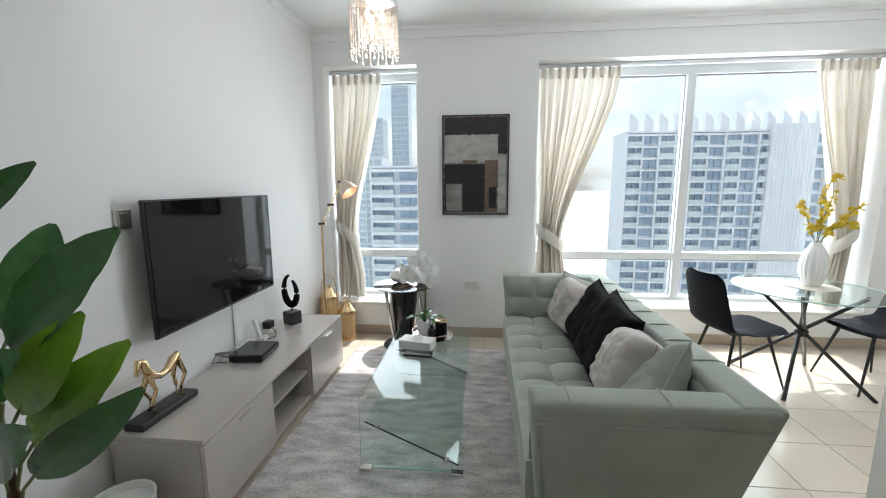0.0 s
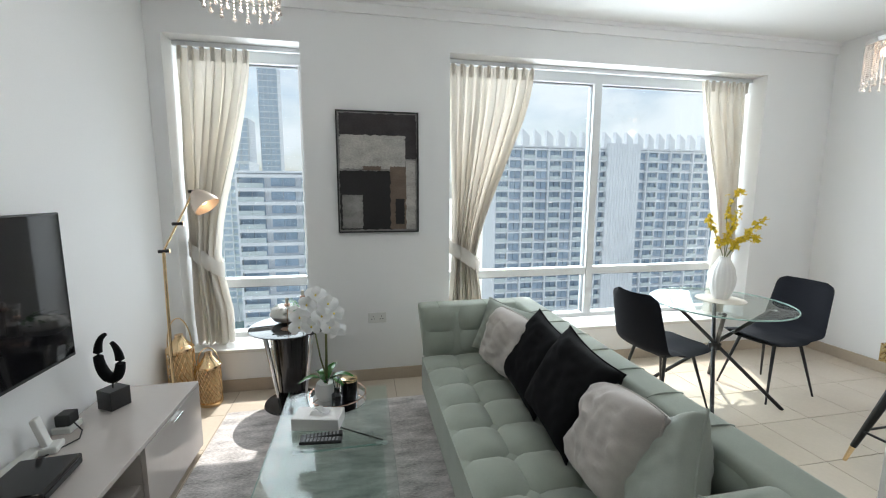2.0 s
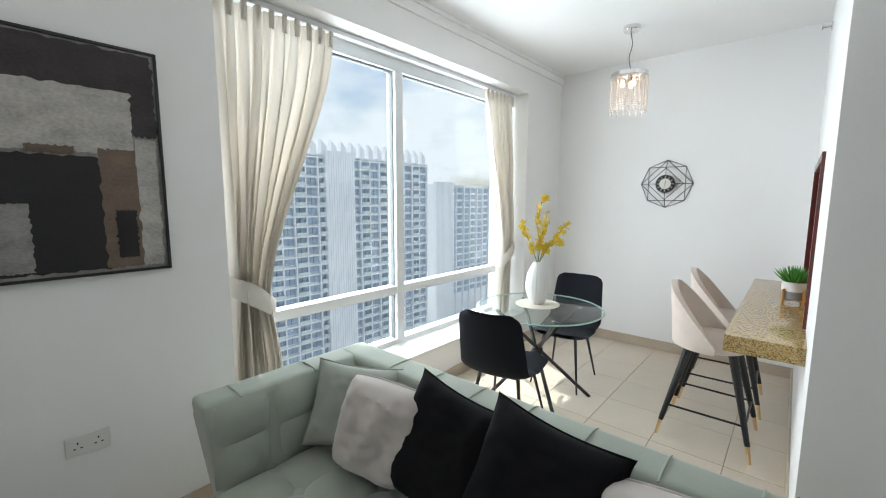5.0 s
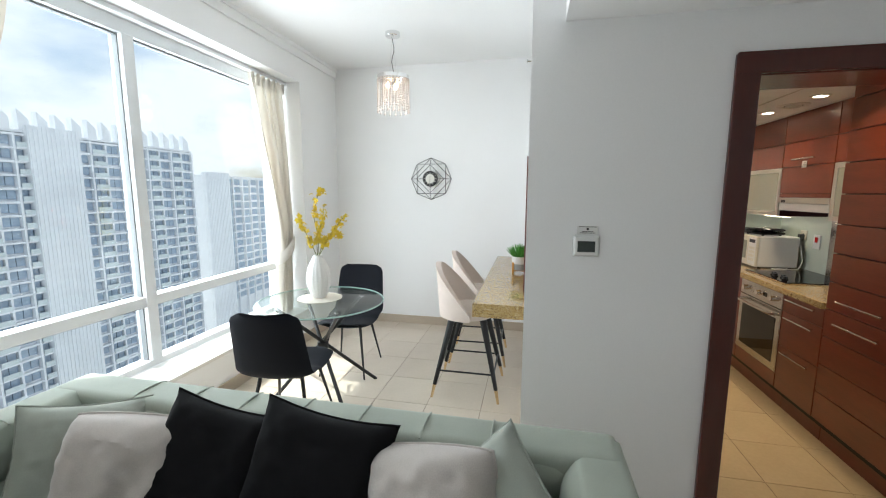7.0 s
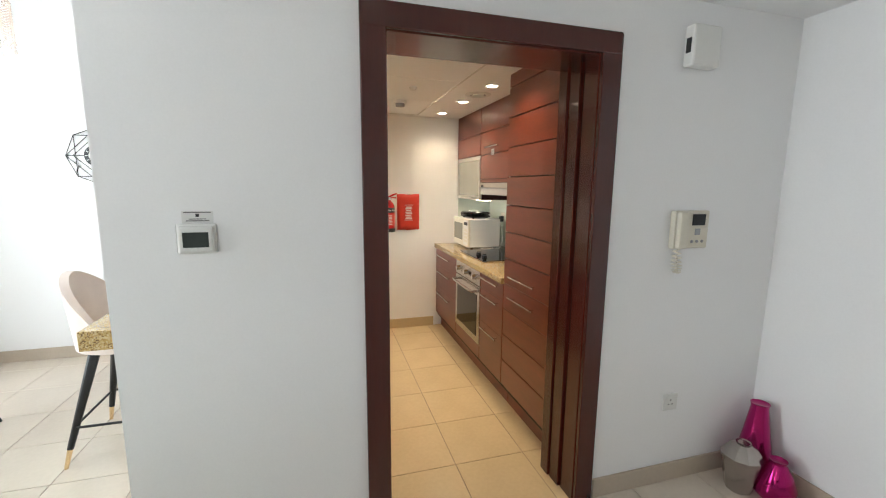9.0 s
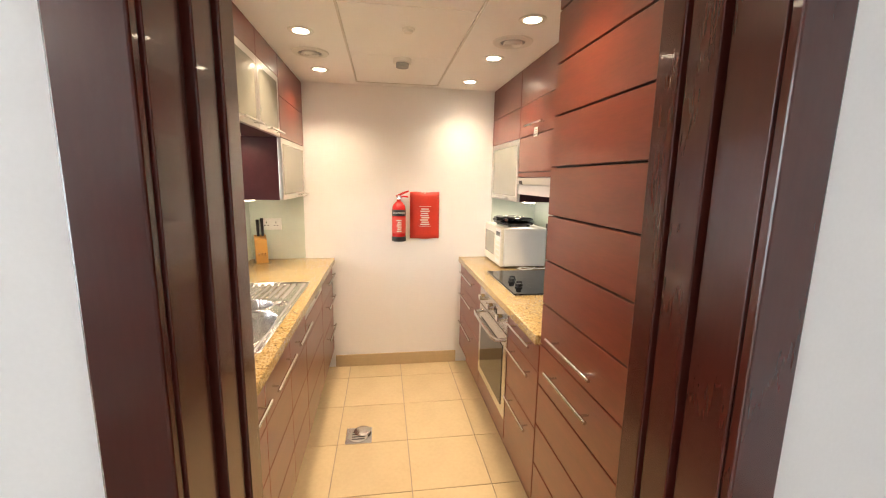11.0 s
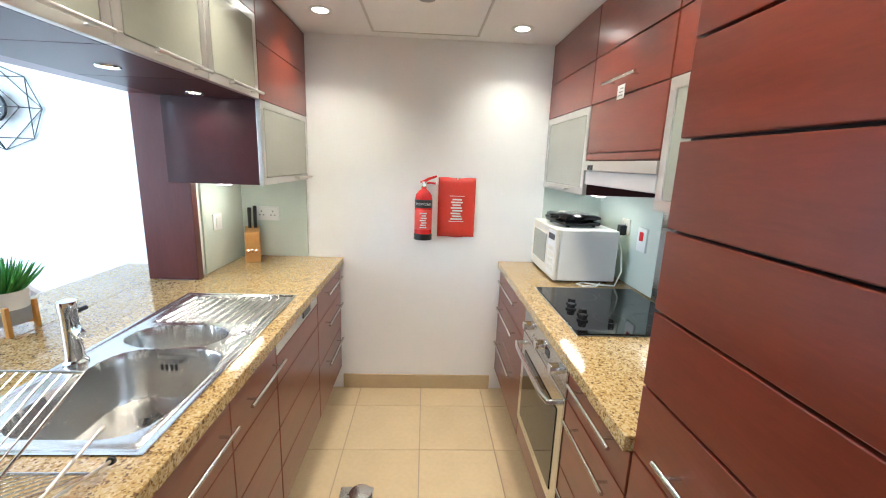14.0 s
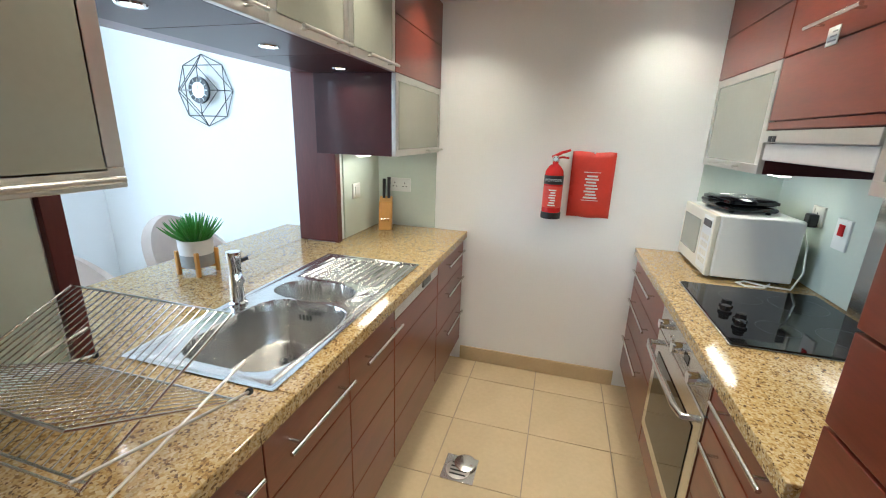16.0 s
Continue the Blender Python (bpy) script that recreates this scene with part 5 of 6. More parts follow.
for x in (-0.17, 0.19):
    for y in (-0.12, 0.12):
        part("foot", rod(B(), (x, y, 0), (x, y, 0.013), 0.014), BLACKPL, mw)
gr = thing("sandwich_grill", "black glossy sandwich grill lying on the microwave", "kitchen appliance", (4.23, -0.20, 1.188), 8)
part("base", bx(B(), (-0.13, -0.11, 0.008), (0.13, 0.10, 0.032), 0.014), GLOSSBLACK, gr, smooth=True)
part("lid", bx(B(), (-0.13, -0.11, 0.036), (0.13, 0.10, 0.064), 0.02), GLOSSBLACK, gr, smooth=True)
part("steel_inlay", bx(B(), (-0.07, -0.07, 0.063), (0.07, 0.05, 0.066), 0.004), STEEL, gr)
part("handle", pipe(B(), [(-0.04, 0.10, 0.045), (-0.03, 0.135, 0.045), (0.03, 0.135, 0.045), (0.04, 0.10, 0.045)], 0.010, 8), GLOSSBLACK, gr, smooth=True)
for x in (-0.1, 0.1):
    for y in (-0.08, 0.07):
        part("foot", rod(B(), (x, y, 0), (x, y, 0.01), 0.01), BLACKPL, gr)

kb = thing("knife_block", "light wooden knife block with black-handled knives", "knife block", (4.37, 1.63, 0.902), 20)
b = bx(B(), (-0.05, -0.04, 0), (0.05, 0.04, 0.17), 0.004)
for v in b.verts:
    v.co.x += 0.30 * v.co.z - 0.02
    v.co.z += 0.25 * v.co.x if v.co.z > 0.1 else 0
part("block", b, LIGHTWOOD, kb)
for y, zz in ((-0.018, 0.13), (0.012, 0.12)):
    part("knife", rod(B(), (0.03, y, 0.185), (0.06 + 0.2 * (zz - 0.1), y, 0.18 + zz), 0.009, 0.011, 10), BLACKPL, kb, "black knife handle")
for y in (-0.02, 0.0, 0.02):
    part("steak_knife", rod(B(), (-0.055, y, 0.055), (-0.085, y, 0.075), 0.004, 0.005, 8), STEEL, kb)


def wall_plate(name, label, cat, m, w, h, sockets=0, rocker=0, mat=None):
    """A plate in its own x-z plane that looks along -y."""
    p = thing(name, label, cat)
    part("plate", bx(B(), (-w / 2, -0.009, -h / 2), (w / 2, 0, h / 2), 0.003), mat or WHITEPL, p)
    for k in range(sockets):
        cx = (k - (sockets - 1) / 2) * w / max(1, sockets) * 0.92
        for dx, dz, ww, hh in ((0, 0.012, 0.005, 0.009), (-0.011, -0.010, 0.008, 0.005), (0.011, -0.010, 0.008, 0.005)):
            part("socket_hole", bx(B(), (cx + dx - ww / 2, -0.0098, dz - hh / 2), (cx + dx + ww / 2, -0.0085, dz + hh / 2)), BLACKPL, p)
        part("switch", bx(B(), (cx - 0.005 + (0.026 if k else -0.026), -0.012, 0.014), (cx + 0.005 + (0.026 if k else -0.026), -0.0085, 0.032), 0.001), mat or WHITEPL, p)
    if rocker:
        part("rocker", bx(B(), (-w * 0.28, -0.0135, -h * 0.30), (w * 0.28, -0.0085, h * 0.30), 0.003), mat or WHITEPL, p)
    p.matrix_world = m
    return p


wall_plate("wall_socket", "white double wall socket on the splashback", "socket", pose(4.4885, 1.58, 1.165, 0, 0, -90), 0.146, 0.086, 2)
wall_plate("light_switch", "white wall switch on the glass splashback", "switch", pose(4.17, 1.7285, 1.155, 0, 0, 0), 0.086, 0.086, 0, 1)
wall_plate("wall_socket", "cream wall socket with a black plug behind the microwave", "socket", pose(4.12, -0.468, 1.20, 0, 0, 180), 0.086, 0.086, 1, 0, CREAMPL)
sw = wall_plate("cooker_switch", "white cooker switch with a red rocker", "switch", pose(3.94, -0.468, 1.16, 0, 0, 180), 0.086, 0.12, 0, 0)
part("rocker", bx(B(), (-0.015, -0.015, -0.005), (0.015, -0.0085, 0.04), 0.002), RED, sw, "red rocker")
pg = thing("plug", "black plug in the cream wall socket", "plug", (4.115, -0.458, 1.185))
part("body", bx(B(), (-0.022, 0, -0.03), (0.022, 0.035, 0.025), 0.006), BLACKPL, pg)
cb = part("cable", pipe(B(), [(4.115, -0.42, 1.16), (4.05, -0.42, 1.08), (3.985, -0.40, 0.98), (3.96, -0.36, 0.912), (3.99, -0.28, 0.908), (4.03, -0.22, 0.907), (4.0, -0.18, 0.907), (3.96, -0.20, 0.907), (3.965, -0.27, 0.907), (4.02, -0.31, 0.908)], 0.004, 8), WHITEPL, None, smooth=True)
tagged(cb, "loose white power cable behind the microwave", "cable")

# dish rack
rk = thing("dish_rack", "folding chrome wire dish rack on the worktop", "dish rack", (2.50, 1.44, 0.904))
WIRE = STEEL
def rack_panel(p00, p10, p01, n, r=0.0017):
    a, u, v = Vector(p00), Vector(p10) - Vector(p00), Vector(p01) - Vector(p00)
    part("frame_wire", pipe(B(), [a, a + u, a + u + v, a + v], 0.0032, 6, closed=True), WIRE, rk)
    for k in range(1, n):
        part("wire", rod(B(), a + u * k / n, a + u * k / n + v, r, seg=6), WIRE, rk)
rack_panel((0.19, 0.27, 0.20), (0.19, -0.20, 0.20), (-0.13, 0.27, 0.05), 2)
rack_panel((0.19, 0.27, 0.20), (0.19, -0.20, 0.20), (-0.12, 0.27, 0.055), 24)
rack_panel((-0.14, 0.24, 0.17), (-0.14, -0.22, 0.17), (0.16, 0.24, 0.01), 22)
for y in (0.25, -0.22):
    part("arm", rod(B(), (0.19, y, 0.012), (-0.15, y, 0.09), 0.0032), ALU, rk)
    part("arm", rod(B(), (-0.15, y, 0.012), (0.19, y, 0.09), 0.0032), ALU, rk)
    part("rubber_tip", rod(B(), (0.19, y, 0.012), (0.197, y, 0.010), 0.008), BLACKPL, rk)

# succulent on the bar
sp = thing("potted_succulent", "spiky green plant in white pot on wooden stand", "plant", (3.31, 2.00, 0.90))
part("pot", turned(B(), [(0.05, 0.035), (0.058, 0.04), (0.064, 0.12), (0.064, 0.145), (0.058, 0.145), (0.056, 0.13), (0.0, 0.128)]), CERAMIC, sp, smooth=True)
part("pot_base", turned(B(), [(0.048, 0.033), (0.0605, 0.0345), (0.0625, 0.085), (0.0605, 0.086)]), CONCRETE_G, sp, "grey lower half of the pot", smooth=True)
for k in range(4):
    a = radians(45 + 90 * k)
    part("stand_leg", bx(B(), (0.062 * math.cos(a) * 1.12 - 0.007, 0.062 * math.sin(a) * 1.12 - 0.007, 0), (0.062 * math.cos(a) * 1.12 + 0.007, 0.062 * math.sin(a) * 1.12 + 0.007, 0.10), 0.002), LIGHTWOOD, sp)
for a in (45, 135):
    c, s = 0.062 * math.cos(radians(a)), 0.062 * math.sin(radians(a))
    part("stand_bar", rod(B(), (-c, -s, 0.027), (c, s, 0.027), 0.006), LIGHTWOOD, sp)
for k in range(84):
    a, e = k * 2.39996, 0.62 + 0.85 * (k / 84)
    ln = 0.095 + 0.02 * random.random()
    d = Vector((math.cos(a) * math.cos(e), math.sin(a) * math.cos(e), math.sin(e)))
    base = Vector((math.cos(a) * 0.034 * (1 - k / 84), math.sin(a) * 0.034 * (1 - k / 84), 0.13))
    part("leaf", pipe(B(), [base, base + d * ln * 0.5, base + d * ln * 0.8 + Vector((0, 0, 0.004)), base + d * ln + Vector((0, 0, 0.01))], [0.004, 0.0045, 0.003, 0.0006], 5), LEAF_S, sp, smooth=True)

# floor drain
fd = thing("floor_drain", "square steel floor drain with a round lid lifted aside", "drain", (3.55, 0.905, 0.004))
part("plate", bx(B(), (-0.075, -0.075, -0.003), (0.075, 0.075, 0.003), 0.001), STEEL, fd)
part("grate", turned(B(), [(0.055, 0.003), (0.056, 0.006), (0.052, 0.007), (0.0, 0.006)], (-0.01, 0.005, 0), 28), ALU, fd, smooth=True)
for k in range(4):
    part("slot", bx(B(), (-0.045 + 0.022 * k, -0.035, 0.0065), (-0.037 + 0.022 * k, 0.04, 0.0078)), BLACKPL, fd)
part("lid", turned(B(), [(0.05, 0.008), (0.052, 0.012), (0.046, 0.016), (0.0, 0.017)], (0.03, -0.02, 0), 28), STEEL, fd, smooth=True)

# ---- living room: small things ----
def ring_pts(r, n, z=0.0, cx=0.0, cy=0.0):
    return [(cx + r * math.cos(2 * math.pi * k / n), cy + r * math.sin(2 * math.pi * k / n), z) for k in range(n)]


# side table: black glass top on a flared black and chrome column
st = thing("side_table", "round black glass side table on a flared glossy column", "table", (-0.50, 3.93, 0))
part("tabletop", turned(B(), [(0.27, 0.588), (0.28, 0.592), (0.28, 0.598), (0.27, 0.60), (0.0, 0.60)], seg=48), BLACKGLASS, st, smooth=True)
part("column", turned(B(), [(0.085, 0.02), (0.09, 0.03), (0.10, 0.25), (0.125, 0.50), (0.145, 0.587)], seg=40), GLOSSBLACK, st, smooth=True)
part("foot", turned(B(), [(0.20, 0.0), (0.205, 0.004), (0.20, 0.018), (0.10, 0.022)], seg=48), GLOSSBLACK, st, smooth=True)
for a in (150, 215, 330):
    c, s = math.cos(radians(a)), math.sin(radians(a))
    part("chrome_strut", rod(B(), (0.10 * c, 0.10 * s, 0.02), (0.19 * c, 0.19 * s, 0.587), 0.012, 0.016, 16), CHROME, st, smooth=True)

eg = thing("egg_vase", "smooth white egg-shaped ceramic vase with a leafy wreath", "vase", (-0.54, 4.02, 0.60))
b = turned(B(), [(0.03, 0.0), (0.085, 0.02), (0.115, 0.06), (0.10, 0.105), (0.06, 0.13), (0.025, 0.138), (0.02, 0.13)], seg=36)
part("body", b, CERAMIC, eg, smooth=True)
for k in range(46):
    a = k * 0.62
    r = 0.045 + 0.07 * (k / 46)
    p = Vector((r * math.cos(a), r * math.sin(a), 0.15 - 0.06 * (k / 46) + 0.012 * math.sin(k * 2.1)))
    lf = part("leaf", sheet(B(), lambda u, v: p + Vector((math.cos(a + 1.2), math.sin(a + 1.2), 0.3)) * (0.03 * u) + Vector((-math.sin(a + 1.2), math.cos(a + 1.2), 0.2)) * ((v - 0.5) * 0.02 * math.sin(math.pi * min(0.97, max(0.05, u)))), 4, 2), LEAF, eg)
for cx, cy, h in ((-0.50, 3.85, 0.165), (-0.40, 3.90, 0.205)):
    cs = thing("candlestick", "slim rose-gold candlestick with a short cream candle", "candlestick", (cx, cy, 0.60), group="candlesticks on the side table")
    part("base", turned(B(), [(0.05, 0), (0.05, 0.003), (0.006, 0.006)]), ROSEGOLD, cs, smooth=True)
    part("stem", rod(B(), (0, 0, 0.005), (0, 0, h), 0.003), ROSEGOLD, cs)
    part("cup", turned(B(), [(0.004, h - 0.005), (0.018, h), (0.02, h + 0.014), (0.013, h + 0.022)]), ROSEGOLD, cs, smooth=True)
    part("candle", rod(B(), (0, 0, h + 0.012), (0, 0, h + 0.06), 0.0105), CREAMPL, cs)
bs = thing("bust_vase", "small white ceramic bust-shaped vase", "vase", (-0.345, 4.03, 0.60))
part("body", turned(B(), [(0.035, 0), (0.05, 0.03), (0.045, 0.08), (0.022, 0.10), (0.020, 0.12), (0.036, 0.15), (0.04, 0.19), (0.047, 0.215), (0.043, 0.216), (0.034, 0.19)], seg=28), CERAMIC, bs, smooth=True)

# floor lamp
lp = thing("floor_lamp", "brass jointed floor lamp with a dome shade", "lamp", (-1.15, 3.59, 0))
part("base", turned(B(), [(0.11, 0), (0.11, 0.015), (0.10, 0.022), (0.01, 0.024)]), GOLD, lp, smooth=True)
LJ, LH = Vector((0.01, 0.015, 1.205)), Vector((0.15, 0.145, 1.56))
part("pole", rod(B(), (0, 0, 0.02), LJ, 0.009), GOLD, lp)
part("arm", rod(B(), LJ, LH, 0.006), GOLD, lp)
for p in (LJ, LJ.lerp(LH, 0.45), LH):
    part("joint", rod(B(), p - Vector((0.022, 0.016, 0)), p + Vector((0.022, 0.016, 0)), 0.010), BLACKMETAL, lp)
    part("wing_nut", bx(B(), p + Vector((0.022, 0.010, -0.012)), p + Vector((0.028, 0.026, 0.012)), 0.002), GOLD, lp)
b = turned(B(), [(0.022, 0.0), (0.035, -0.015), (0.06, -0.05), (0.078, -0.10), (0.08, -0.125)], seg=32)
bmesh.ops.delete(b, geom=[f for f in b.faces if len(f.verts) > 4 and sum(v.co.z for v in f.verts) / len(f.verts) < -0.1], context="FACES")
sd = part("shade", b, CHAMPAGNE, lp, "champagne metal dome shade", smooth=True)
sd.matrix_local = Matrix.Translation((0.155, 0.148, 1.562)) @ Vector((0.62, -0.18, -0.76)).to_track_quat("-Z", "Y").to_matrix().to_4x4()
sg = part("bulb", turned(B(), [(0.01, -0.10), (0.028, -0.085), (0.03, -0.065), (0.016, -0.03), (0.012, -0.01)]), BULB, sd, smooth=True)


# gold wire lanterns
def lantern(x, y, h, r):
    ln = thing("lantern", "gold metal lantern with a woven pattern standing on the floor", "lantern", (x, y, 0), group="gold lanterns by the window")
    part("base", turned(B(), [(r * 0.95, 0), (r, 0.01), (r, 0.025), (r * 0.9, 0.03)]), GOLD, ln, smooth=True)
    hb_ = h * 0.62
    b = B()
    n = 18
    for d in (1, -1):
        for k in range(n):
            pipe(b, [(r * 0.96 * math.cos(2 * math.pi * (k / n + d * j / 40)), r * 0.96 * math.sin(2 * math.pi * (k / n + d * j / 40)), 0.03 + hb_ * j / 12) for j in range(13)], 0.0028, 4)
    part("lattice", b, GOLD, ln)
    part("inner_glass", turned(B(), [(r * 0.8, 0.03), (r * 0.82, hb_)]), material("amber_glass", (0.65, 0.47, 0.25), 0.2, bump=0), ln, smooth=True)
    part("shoulder", turned(B(), [(r, hb_ + 0.02), (r * 1.02, hb_ + 0.035), (r * 0.6, hb_ + 0.07), (r * 0.32, hb_ + 0.11), (r * 0.3, hb_ + 0.13)]), GOLD, ln, smooth=True)
    part("handle", pipe(B(), [(r * 0.9 * math.cos(math.pi * k / 14), 0, hb_ + 0.04 + (h - hb_ - 0.04) * math.sin(math.pi * k / 14)) for k in range(15)], 0.004, 6), GOLD, ln, smooth=True)


lantern(-1.285, 4.05, 0.66, 0.09)
lantern(-1.10, 4.04, 0.43, 0.08)

# things on the coffee table
TZ = 0.4225
ty = thing("round_tray", "round mirrored tray with a thin metal rail", "tray", (-0.12, 3.09, TZ))
part("plate", turned(B(), [(0.15, 0.0), (0.152, 0.002), (0.152, 0.008), (0.14, 0.008)], seg=40), CHROME, ty, smooth=True)
part("rail", pipe(B(), ring_pts(0.15, 40, 0.045), 0.003, 6, closed=True), ROSEGOLD, ty, smooth=True)
for k in range(8):
    a = k * math.pi / 4
    part("post", rod(B(), (0.15 * math.cos(a), 0.15 * math.sin(a), 0.007), (0.15 * math.cos(a), 0.15 * math.sin(a), 0.045), 0.0022, seg=6), ROSEGOLD, ty)
oc = thing("potted_orchid", "white artificial orchid in a round white pot", "plant", (-0.185, 3.11, TZ + 0.008))
part("pot", turned(B(), [(0.035, 0), (0.052, 0.02), (0.058, 0.055), (0.05, 0.09), (0.045, 0.098), (0.041, 0.094), (0.0, 0.085)]), CERAMIC, oc, smooth=True)
stems = [[(0, 0, 0.08), (0.008, -0.01, 0.2), (0.012, -0.015, 0.34), (0.0, -0.02, 0.45), (-0.03, -0.03, 0.50)], [(0.012, 0.01, 0.08), (-0.02, -0.01, 0.2), (-0.04, -0.02, 0.32), (-0.06, -0.03, 0.40), (-0.10, -0.05, 0.43)]]
stems = [[(x, y, z * 1.19) for x, y, z in s] for s in stems]
for s in stems:
    part("stem", pipe(B(), s, [0.005, 0.0045, 0.004, 0.003, 0.002], 8), STEM, oc, smooth=True)
part("support_cane", rod(B(), (0.01, 0, 0.08), (0.018, -0.01, 0.50), 0.0035), STEM, oc)


def petal(bm_, c, d, n, ln, w, cup=0.15):
    d, n = Vector(d).normalized(), Vector(n).normalized()
    s = d.cross(n).normalized()

    def f(u, v):
        ww = w * math.sin(math.pi * (0.08 + 0.86 * u)) ** 0.7
        a = (v - 0.5) * 2
        return Vector(c) + d * (ln * u) + s * (a * ww / 2) + n * (cup * ln * (u * u - 0.3 * a * a))
    sheet(bm_, f, 6, 5)


random.seed(5)
blooms = [(-0.03, -0.04, 0.50), (0.03, -0.05, 0.46), (-0.07, -0.05, 0.46), (0.0, -0.07, 0.41), (0.06, -0.02, 0.41), (-0.11, -0.06, 0.41), (0.04, -0.06, 0.355), (-0.05, -0.07, 0.365), (0.07, -0.04, 0.335), (-0.12, -0.04, 0.36)]
for i, c in enumerate((x, y, z * 1.19) for x, y, z in blooms):
    fl_ = B()
    n = Vector((random.uniform(-0.6, 0.6), -1, random.uniform(-0.2, 0.4))).normalized()
    up = Vector((random.uniform(-0.2, 0.2), 0, 1))
    right = up.cross(n).normalized()
    for ang, ln, w in ((90, 0.052, 0.047), (20, 0.056, 0.063), (160, 0.056, 0.063), (215, 0.048, 0.040), (325, 0.048, 0.040)):
        d = right * math.cos(radians(ang)) + up.normalized() * math.sin(radians(ang))
        petal(fl_, c, d, n, ln, w)
    bl = part("flower", fl_, ORCHID, oc, smooth=True)
    part("lip", turned(B(), [(0.002, -0.004), (0.005, 0), (0.004, 0.005), (0.001, 0.008)], Vector(c) + n * 0.008, 8), YELLOW, bl)


def strap_leaf(bm_, p0, p1, w, droop, fold=0.12, n=14, face=(0, 0, 1)):
    """A broad leaf from p0 to p1 that arches, folded along its midrib."""
    p0, p1 = Vector(p0), Vector(p1)
    d = p1 - p0
    side = d.cross(Vector(face))
    side = side.normalized() if side.length > 1e-4 else Vector((1, 0, 0))
    up = side.cross(d).normalized()

    def f(u, v):
        a = (v - 0.5) * 2
        ww = w * max(0.02, math.sin(math.pi * (0.04 + 0.94 * u ** 0.85)) ** 0.75)
        rip = 0.02 * w * math.sin(u * 26 + a * 2) * abs(a)
        return p0 + d * u + side * (a * ww / 2) + up * (droop * 4 * u * (1 - u) + fold * abs(a) * ww + rip)
    sheet(bm_, f, n, 8)
    return bm_


for p1, w in (((0.16, -0.06, 0.14), 0.05), ((-0.13, -0.07, 0.13), 0.05), ((0.06, 0.13, 0.15), 0.045), ((0.10, -0.13, 0.13), 0.05), ((-0.06, 0.1, 0.12), 0.045)):
    part("leaf", strap_leaf(B(), (0, 0, 0.088), p1, w, 0.035), LEAF, oc, smooth=True)
cd = thing("jar_candle", "black glass jar candle with a gold lid", "candle", (-0.06, 3.10, TZ + 0.008))
part("jar", turned(B(), [(0.042, 0), (0.045, 0.003), (0.045, 0.10), (0.043, 0.102)]), GLOSSBLACK, cd, smooth=True)
part("lid", turned(B(), [(0.046, 0.1025), (0.047, 0.105), (0.047, 0.114), (0.044, 0.116)]), GOLD, cd, "brushed gold lid", smooth=True)
df = thing("reed_diffuser", "black bottle reed diffuser with dark sticks", "diffuser", (-0.12, 3.02, TZ + 0.008))
part("bottle", turned(B(), [(0.026, 0), (0.028, 0.003), (0.028, 0.065), (0.014, 0.078), (0.013, 0.095), (0.015, 0.097)]), GLOSSBLACK, df, smooth=True)
for k in range(5):
    a = k * 1.3
    part("reed", rod(B(), (0.003 * math.cos(a), 0.003 * math.sin(a), 0.06), (0.026 * math.cos(a), 0.026 * math.sin(a), 0.17), 0.0016, seg=6), BLACKPL, df)
tb = thing("tissue_box", "flat white tissue box with a tissue pulled out", "tissue box", (-0.20, 2.87, TZ), -12)
part("box", bx(B(), (-0.115, -0.06, 0), (0.115, 0.06, 0.06), 0.004), CERAMIC, tb)
b = B()
sheet(b, lambda u, v: Vector((0.005 + (u - 0.5) * 0.09, (v - 0.5) * 0.035 + 0.012 * math.sin(u * 7), 0.062 + 0.035 * math.sin(math.pi * min(1, max(0, u))) * (0.6 + 0.4 * math.sin(v * 5 + u * 4)))), 14, 8)
part("tissue", b, ORCHID, tb, smooth=True)
for k, (dy, a) in enumerate(((2.715, -6), (2.755, 2))):
    rc = thing("remote_control", "black remote control lying on the glass table", "remote control", (-0.175, dy, TZ), a, group="remote controls on the coffee table")
    part("body", bx(B(), (-0.095, -0.019, 0), (0.095, 0.019, 0.016), 0.005), BLACKPL, rc)
    for i in range(10):
        for j in range(3):
            part("button", bx(B(), (-0.08 + 0.0165 * i, -0.013 + 0.0095 * j, 0.0155), (-0.071 + 0.0165 * i, -0.007 + 0.0095 * j, 0.018)), CONCRETE_G, rc)

# things on the low cabinet
hs = thing("horse_sculpture", "gilded abstract horse sculpture on a black plinth", "sculpture", (-1.285, 1.91, CZ), -2)
b = bx(B(), (-0.05, -0.17, 0), (0.05, 0.17, 0.035), 0.006)
part("plinth", b, BLACKPL, hs)
b = B()
pipe(b, [(0, 0.12, 0.25), (0, 0.09, 0.235), (0, 0.05, 0.195), (0, 0.0, 0.185), (0, -0.04, 0.205), (0, -0.075, 0.25), (0, -0.085, 0.29), (0, -0.105, 0.30), (0, -0.125, 0.24)], [0.014, 0.022, 0.02, 0.016, 0.019, 0.022, 0.018, 0.016, 0.008], 10)
for y, x, k in ((-0.07, 0.02, 0.02), (-0.05, -0.022, -0.03), (0.10, 0.02, 0.03), (0.11, -0.022, -0.01)):
    pipe(b, [(x * 0.5, y, 0.225), (x, y + k, 0.14), (x * 1.1, y - k * 0.3, 0.09), (x * 1.1, y, 0.034)], [0.017, 0.011, 0.009, 0.008], 8)
part("horse", b, GOLD, hs, smooth=True)
rs = thing("ring_sculpture", "black open ring sculpture on a black cube", "sculpture", (-1.255, 3.20, CZ), 62)
part("cube_base", bx(B(), (-0.05, -0.05, 0), (0.05, 0.05, 0.10), 0.003), BLACKPL, rs)
